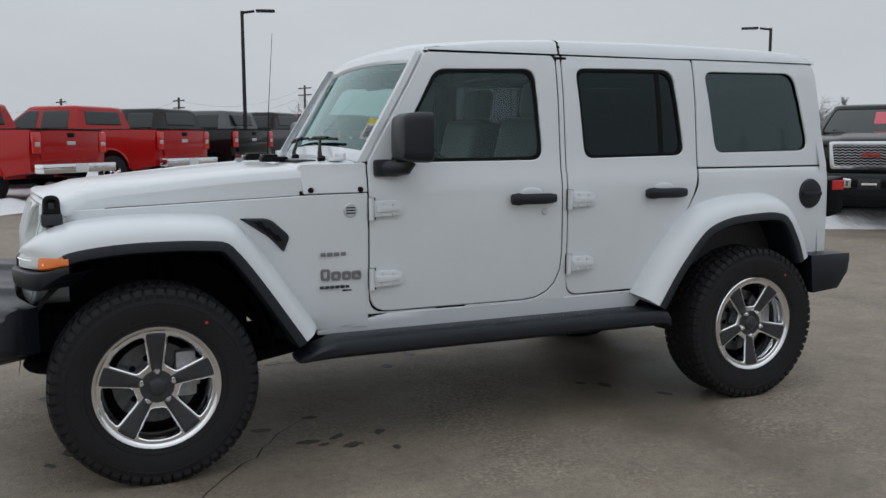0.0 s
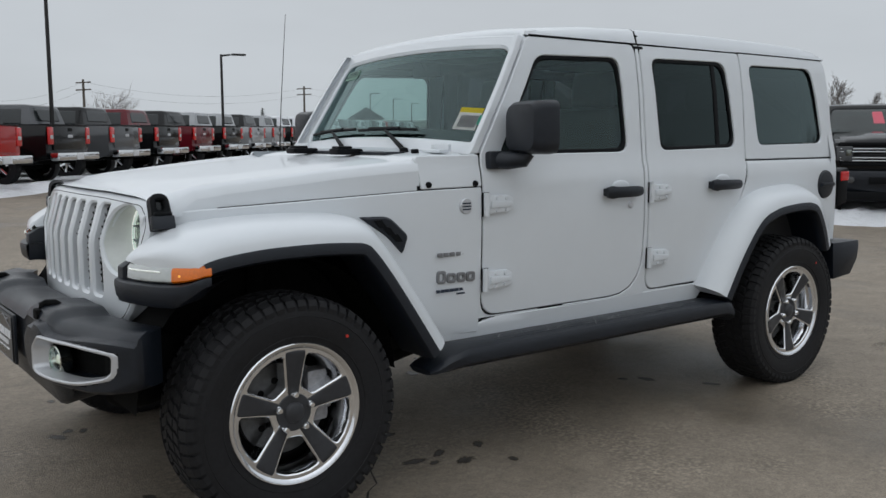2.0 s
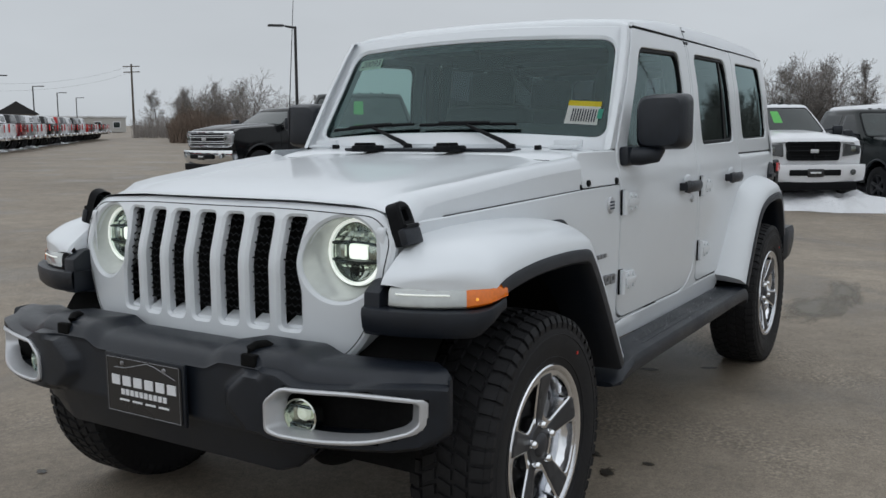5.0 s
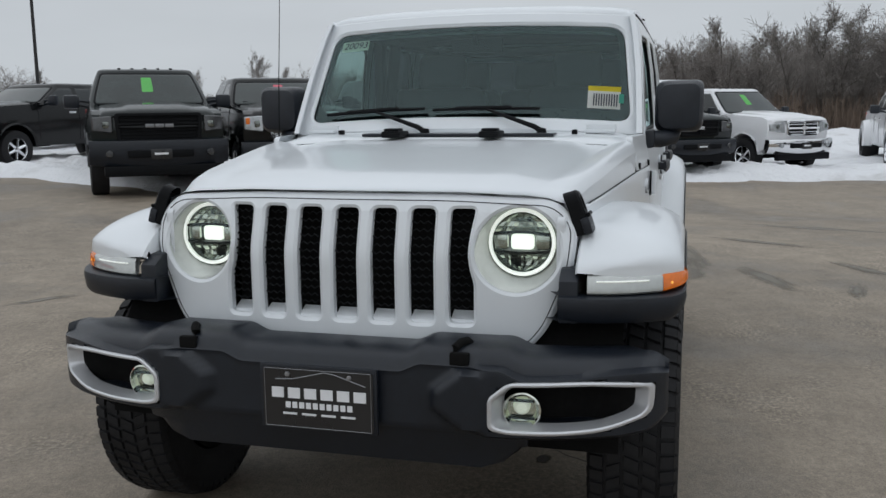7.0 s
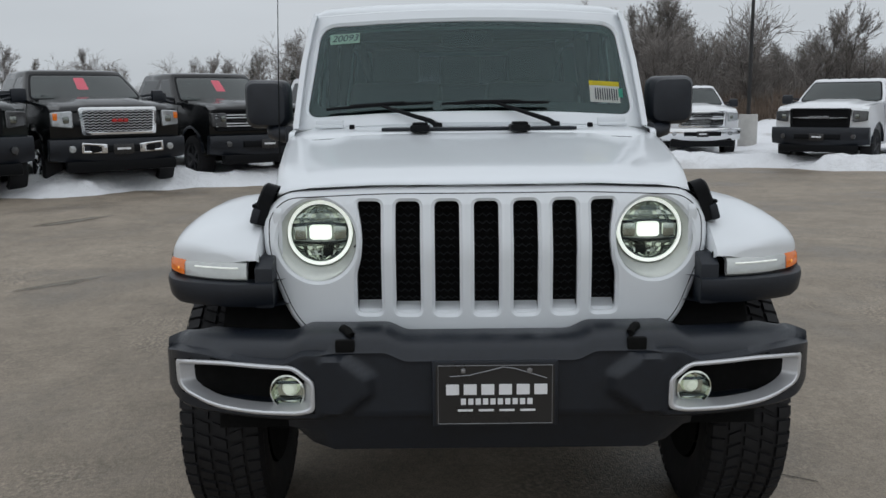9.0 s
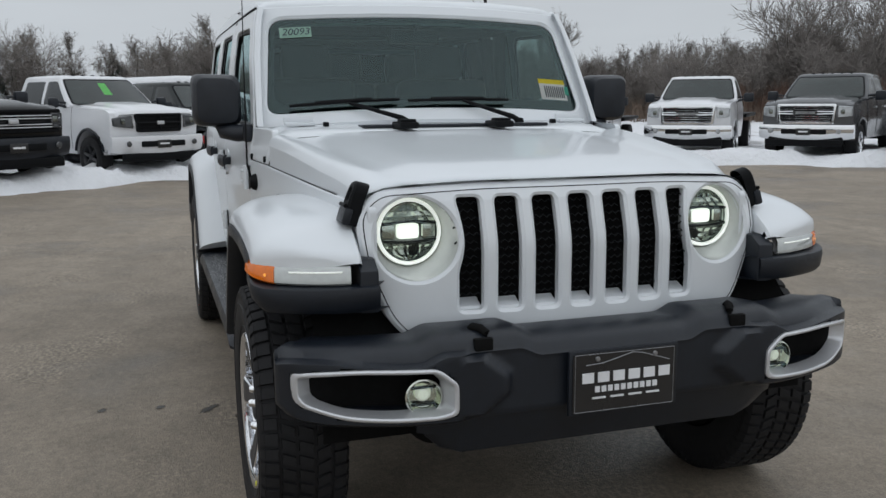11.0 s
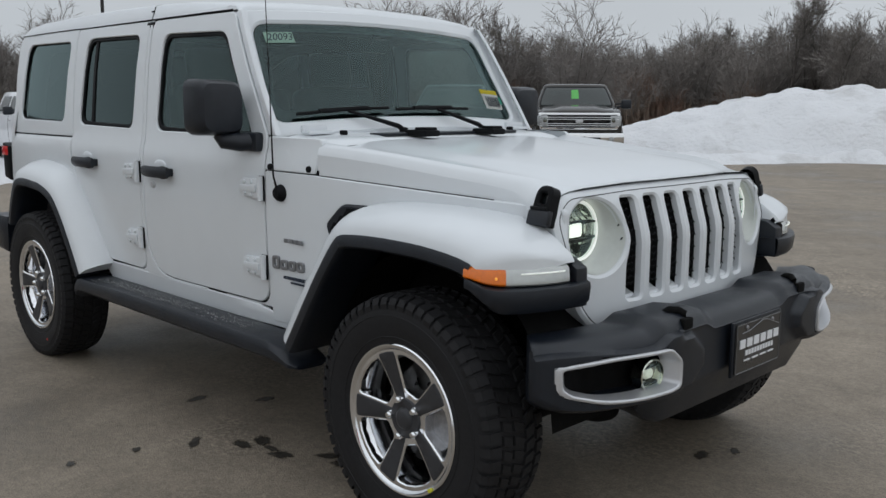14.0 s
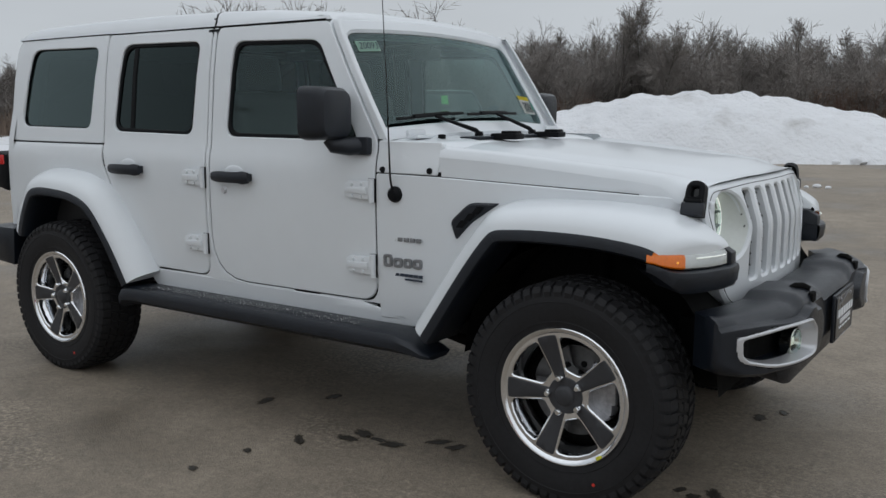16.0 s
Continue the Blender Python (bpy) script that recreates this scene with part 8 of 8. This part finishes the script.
# ---- far buildings ----
def building(x, y, az, w, d, h, roof, wall, gable, label):
    t = empty("building", pose(x, y, gz(x, y), 0, 0, az), label, "building")
    bm_ = B()
    box(bm_, (0, 0, h / 2), (w, d, h), 0)
    part("wall", bm_, wall, t)
    bm_ = B()
    if roof is None:
        return t
    if gable:
        prism(bm_, [(-w / 2 - 0.4, -d / 2 - 0.4, h), (-w / 2 - 0.4, d / 2 + 0.4, h), (-w / 2 - 0.4, 0, h + gable)], (w + 0.8, 0, 0))
    else:
        box(bm_, (0, 0, h + 0.15), (w + 0.4, d + 0.4, 0.3), 0.05)
    part("roof", bm_, roof, t)
    n_ = int(w // 3)
    for k in range(n_):
        bm_ = B()
        box(bm_, (-w / 2 + (k + 0.5) * w / n_, -d / 2 - 0.03, h * 0.5), (1.2, 0.08, 1.1), 0.02)
        wn_ = part("window", bm_, M["letter"], t)
        bm_ = B()
        box(bm_, (-w / 2 + (k + 0.5) * w / n_, -d / 2 - 0.08, h * 0.5), (1.0, 0.03, 0.9), 0)
        part("pane", bm_, M["tglass"], wn_)
    return t


x, y = polar(55.0, 165)
building(x, y, -33, 24, 10, 2.4, M["snow"], M["concrete"], 0, "low grey building with snow on its flat roof")
x, y = polar(56.7, 190)
building(x, y, 57, 6.5, 7, 3.2, M["pole"], M["dirtygrey"], 2.4, "small house with steep dark gable roof")
x, y = polar(-82.2, 66)
t_ = building(x, y, 8, 10.4, 8, 1.55 - gz(x, y), None, M["dirtygrey"], 0, "low grey shed with snow covered hipped roof")
bm = B()
ze_ = 1.55 - gz(x, y)
loft(bm, [[Vector((-a_, -b_, z_)), Vector((a_, -b_, z_)), Vector((a_, b_, z_)), Vector((-a_, b_, z_))] for a_, b_, z_ in ((5.5, 4.3, ze_ - 0.06), (5.5, 4.3, ze_ + 0.10), (3.0, 1.9, ze_ + 0.98), (1.2, 0.15, ze_ + 1.55))], closed=True, caps=True)
part("roof", bm, M["snow"], t_)
x, y = polar(60.5, 80)
t_ = empty("shop_sign", pose(x, y, gz(x, y), 0, 0, -20), "plain green roadside sign board on posts", "sign")
bm = B()
box(bm, (0, 0, 1.75), (1.7, 0.2, 0.4), 0.03)
M["signgreen"] = pbr("green_sign_board", (0.03, 0.28, 0.14), 0.5)
part("board", bm, M["signgreen"], t_)
bm = B()
tube(bm, [(0, 0, 0), (0, 0, 1.6)], 0.08, 8)
part("post", bm, M["pole"], t_)
# white van roof behind the trucks
x, y = 27.5, 0.8
t_ = empty("cargo_van", pose(x, y, gz(x, y), 0, 0, 30), "white high-roofed cargo van among parked trucks", "van")
bm = B()
box(bm, (0, 0, 1.35), (5.2, 1.95, 1.75), 0.28, seg=4)
part("body", bm, M["p_white"], t_)
bm = B()
box(bm, (-2.35, 0, 1.75), (0.6, 1.7, 0.6), 0.1)
part("windscreen", bm, M["tglass"], t_)
for sx in (-1.6, 1.6):
    for sy in (-0.85, 0.85):
        bm = B()
        lathe(bm, [(0.18, 0.11), (0.33, 0.11), (0.36, 0.06), (0.36, -0.1), (0.2, -0.1)], (sx, sy, 0.36), (0, 1 if sy > 0 else -1, 0), 20)
        part("wheel", bm, M["rubber"], t_)


# ---- marks on the pavement ----
def blob(name, x, y, rx, ry, rz, seed, material, label, group):
    """A flat patch whose edge frays out into the asphalt."""
    bm_ = B()
    lathe(bm_, [(1.5, 0.0), (0.75, 0.0), (0.001, 0.0)], (0, 0, 0), (0, 0, 1), 20)
    ob = tagged(part(name, bm_, material), label, "stain", group)
    ob.matrix_basis = pose(x, y, gz(x, y) + 0.004, 0, 0, rz) @ Matrix.Diagonal((rx * 1.15, ry * 1.15, 1, 1))
    ob.visible_shadow = False
    return ob


def frayed(name, col, rough, edge):
    m = pbr(name, col, rough, var=0.3, scale=2.0)
    nt = m.node_tree
    b_, out_ = nt.nodes["Principled BSDF"], nt.nodes["Material Output"]
    tc, info = nt.nodes.new("ShaderNodeTexCoord"), nt.nodes.new("ShaderNodeObjectInfo")
    sh = nt.nodes.new("ShaderNodeVectorMath")
    sh.operation = 'LENGTH'
    nt.links.new(tc.outputs["Object"], sh.inputs[0])
    n_ = nd(nt, "ShaderNodeTexNoise", Scale=1.6, Detail=6.0, Roughness=0.65)
    n_.noise_dimensions = '4D'
    mw = nd(nt, "ShaderNodeMath")
    mw.operation = 'MULTIPLY'
    mw.inputs[1].default_value = 40
    nt.links.new(info.outputs["Random"], mw.inputs[0])
    nt.links.new(mw.outputs[0], n_.inputs["W"])
    nt.links.new(tc.outputs["Object"], n_.inputs["Vector"])
    ad = nd(nt, "ShaderNodeMath")
    ad.operation = 'MULTIPLY_ADD'
    ad.inputs[1].default_value = 1.9
    nt.links.new(n_.outputs[0], ad.inputs[0])
    nt.links.new(sh.outputs["Value"], ad.inputs[2])
    mr = nd(nt, "ShaderNodeMapRange", From_Min=1.75 - edge, From_Max=1.75 + edge * 0.5, To_Min=0.92, To_Max=0.0)
    nt.links.new(ad.outputs[0], mr.inputs[0])
    nt.links.new(mr.outputs[0], b_.inputs["Alpha"])
    return m


M["stain"] = frayed("oil_stain", (0.030, 0.026, 0.021), 0.5, 0.28)
M["damp"] = frayed("damp_asphalt", (0.125, 0.108, 0.080), 0.5, 0.55)
M["cracked"] = pbr("crack_dirt", (0.035, 0.031, 0.026), 0.9, var=0.3)
STAINS = [(0.66, -0.68, 0.060, 0.028), (0.84, -0.79, 0.045, 0.032), (0.80, -0.66, 0.05, 0.022), (1.01, -0.67, 0.04, 0.022), (1.01, -0.90, 0.028, 0.02), (2.42, -0.42, 0.05, 0.03), (2.62, -0.70, 0.05, 0.025), (2.32, -0.34, 0.03, 0.02),
          (0.50, -0.43, 0.05, 0.03), (0.76, -0.33, 0.04, 0.03), (0.72, -0.74, 0.03, 0.018), (-0.37, 0.60, 0.03, 0.025), (-0.31, 0.57, 0.035, 0.02), (-0.31, 1.14, 0.03, 0.02), (-0.34, -0.40, 0.05, 0.03), (-0.41, -0.53, 0.04, 0.02),
          (1.20, 0.99, 0.07, 0.025), (1.02, 0.78, 0.06, 0.035), (1.04, 0.86, 0.06, 0.03), (0.84, 0.81, 0.06, 0.035), (0.69, 0.68, 0.06, 0.03), (0.60, 0.69, 0.05, 0.03), (1.46, 0.47, 0.05, 0.03), (1.69, 0.70, 0.06, 0.03),
          (-0.43, 0.54, 0.05, 0.03), (1.29, 1.20, 0.03, 0.02), (1.33, 1.45, 0.03, 0.02), (0.92, 0.80, 0.05, 0.02)]
for i, (x, y, rx, ry) in enumerate(STAINS):
    blob("oil_stain", x, y, rx, ry, 20 * i, i, M["stain"], "small dark drip stain on asphalt", "drip stains under the car")
for i, (x, y, rx, ry, rz) in enumerate([(4.6, -1.6, 0.45, 0.10, 20), (5.6, -1.0, 0.6, 0.12, 10), (5.2, -2.4, 0.35, 0.08, 30), (4.2, -2.2, 0.25, 0.06, -10), (-1.6, 0.9, 0.08, 0.03, 0), (-1.35, 0.75, 0.05, 0.02, 40), (1.9, 6.0, 0.5, 0.10, 60),
                                        (6.6, -1.7, 0.5, 0.08, 60), (8.2, -2.6, 0.8, 0.1, 70), (7.2, 4.4, 0.5, 0.12, -30), (3.78, 3.09, 0.30, 0.08, -40), (2.6, 3.6, 0.25, 0.06, -30), (4.8, -0.9, 0.5, 0.2, 0)]):
    blob("damp_patch", x, y, rx, ry, rz, 40 + i, M["damp"], "irregular damp darker patch on asphalt", "damp patches")
# crack running from under the front wheel
bm = B()
pts = [(0.77, -0.3), (0.64, -0.43), (0.56, -0.51), (0.5, -0.62), (0.46, -0.66), (0.41, -0.78), (0.34, -0.83), (0.29, -0.9), (0.24, -0.96), (0.2, -1.02), (0.15, -1.09), (0.13, -1.13), (0.07, -1.23)]
rings = []
rc = random.Random(4)
for i, (x, y) in enumerate(pts):
    w = 0.0035 + 0.005 * rc.random()
    rings.append([Vector((x - w, y - w * 0.4, 0.0035)), Vector((x + w, y + w * 0.4, 0.0035))])
loft(bm, rings)
tagged(part("pavement_crack", bm, M["cracked"]), "thin dark branching crack in the asphalt", "crack")
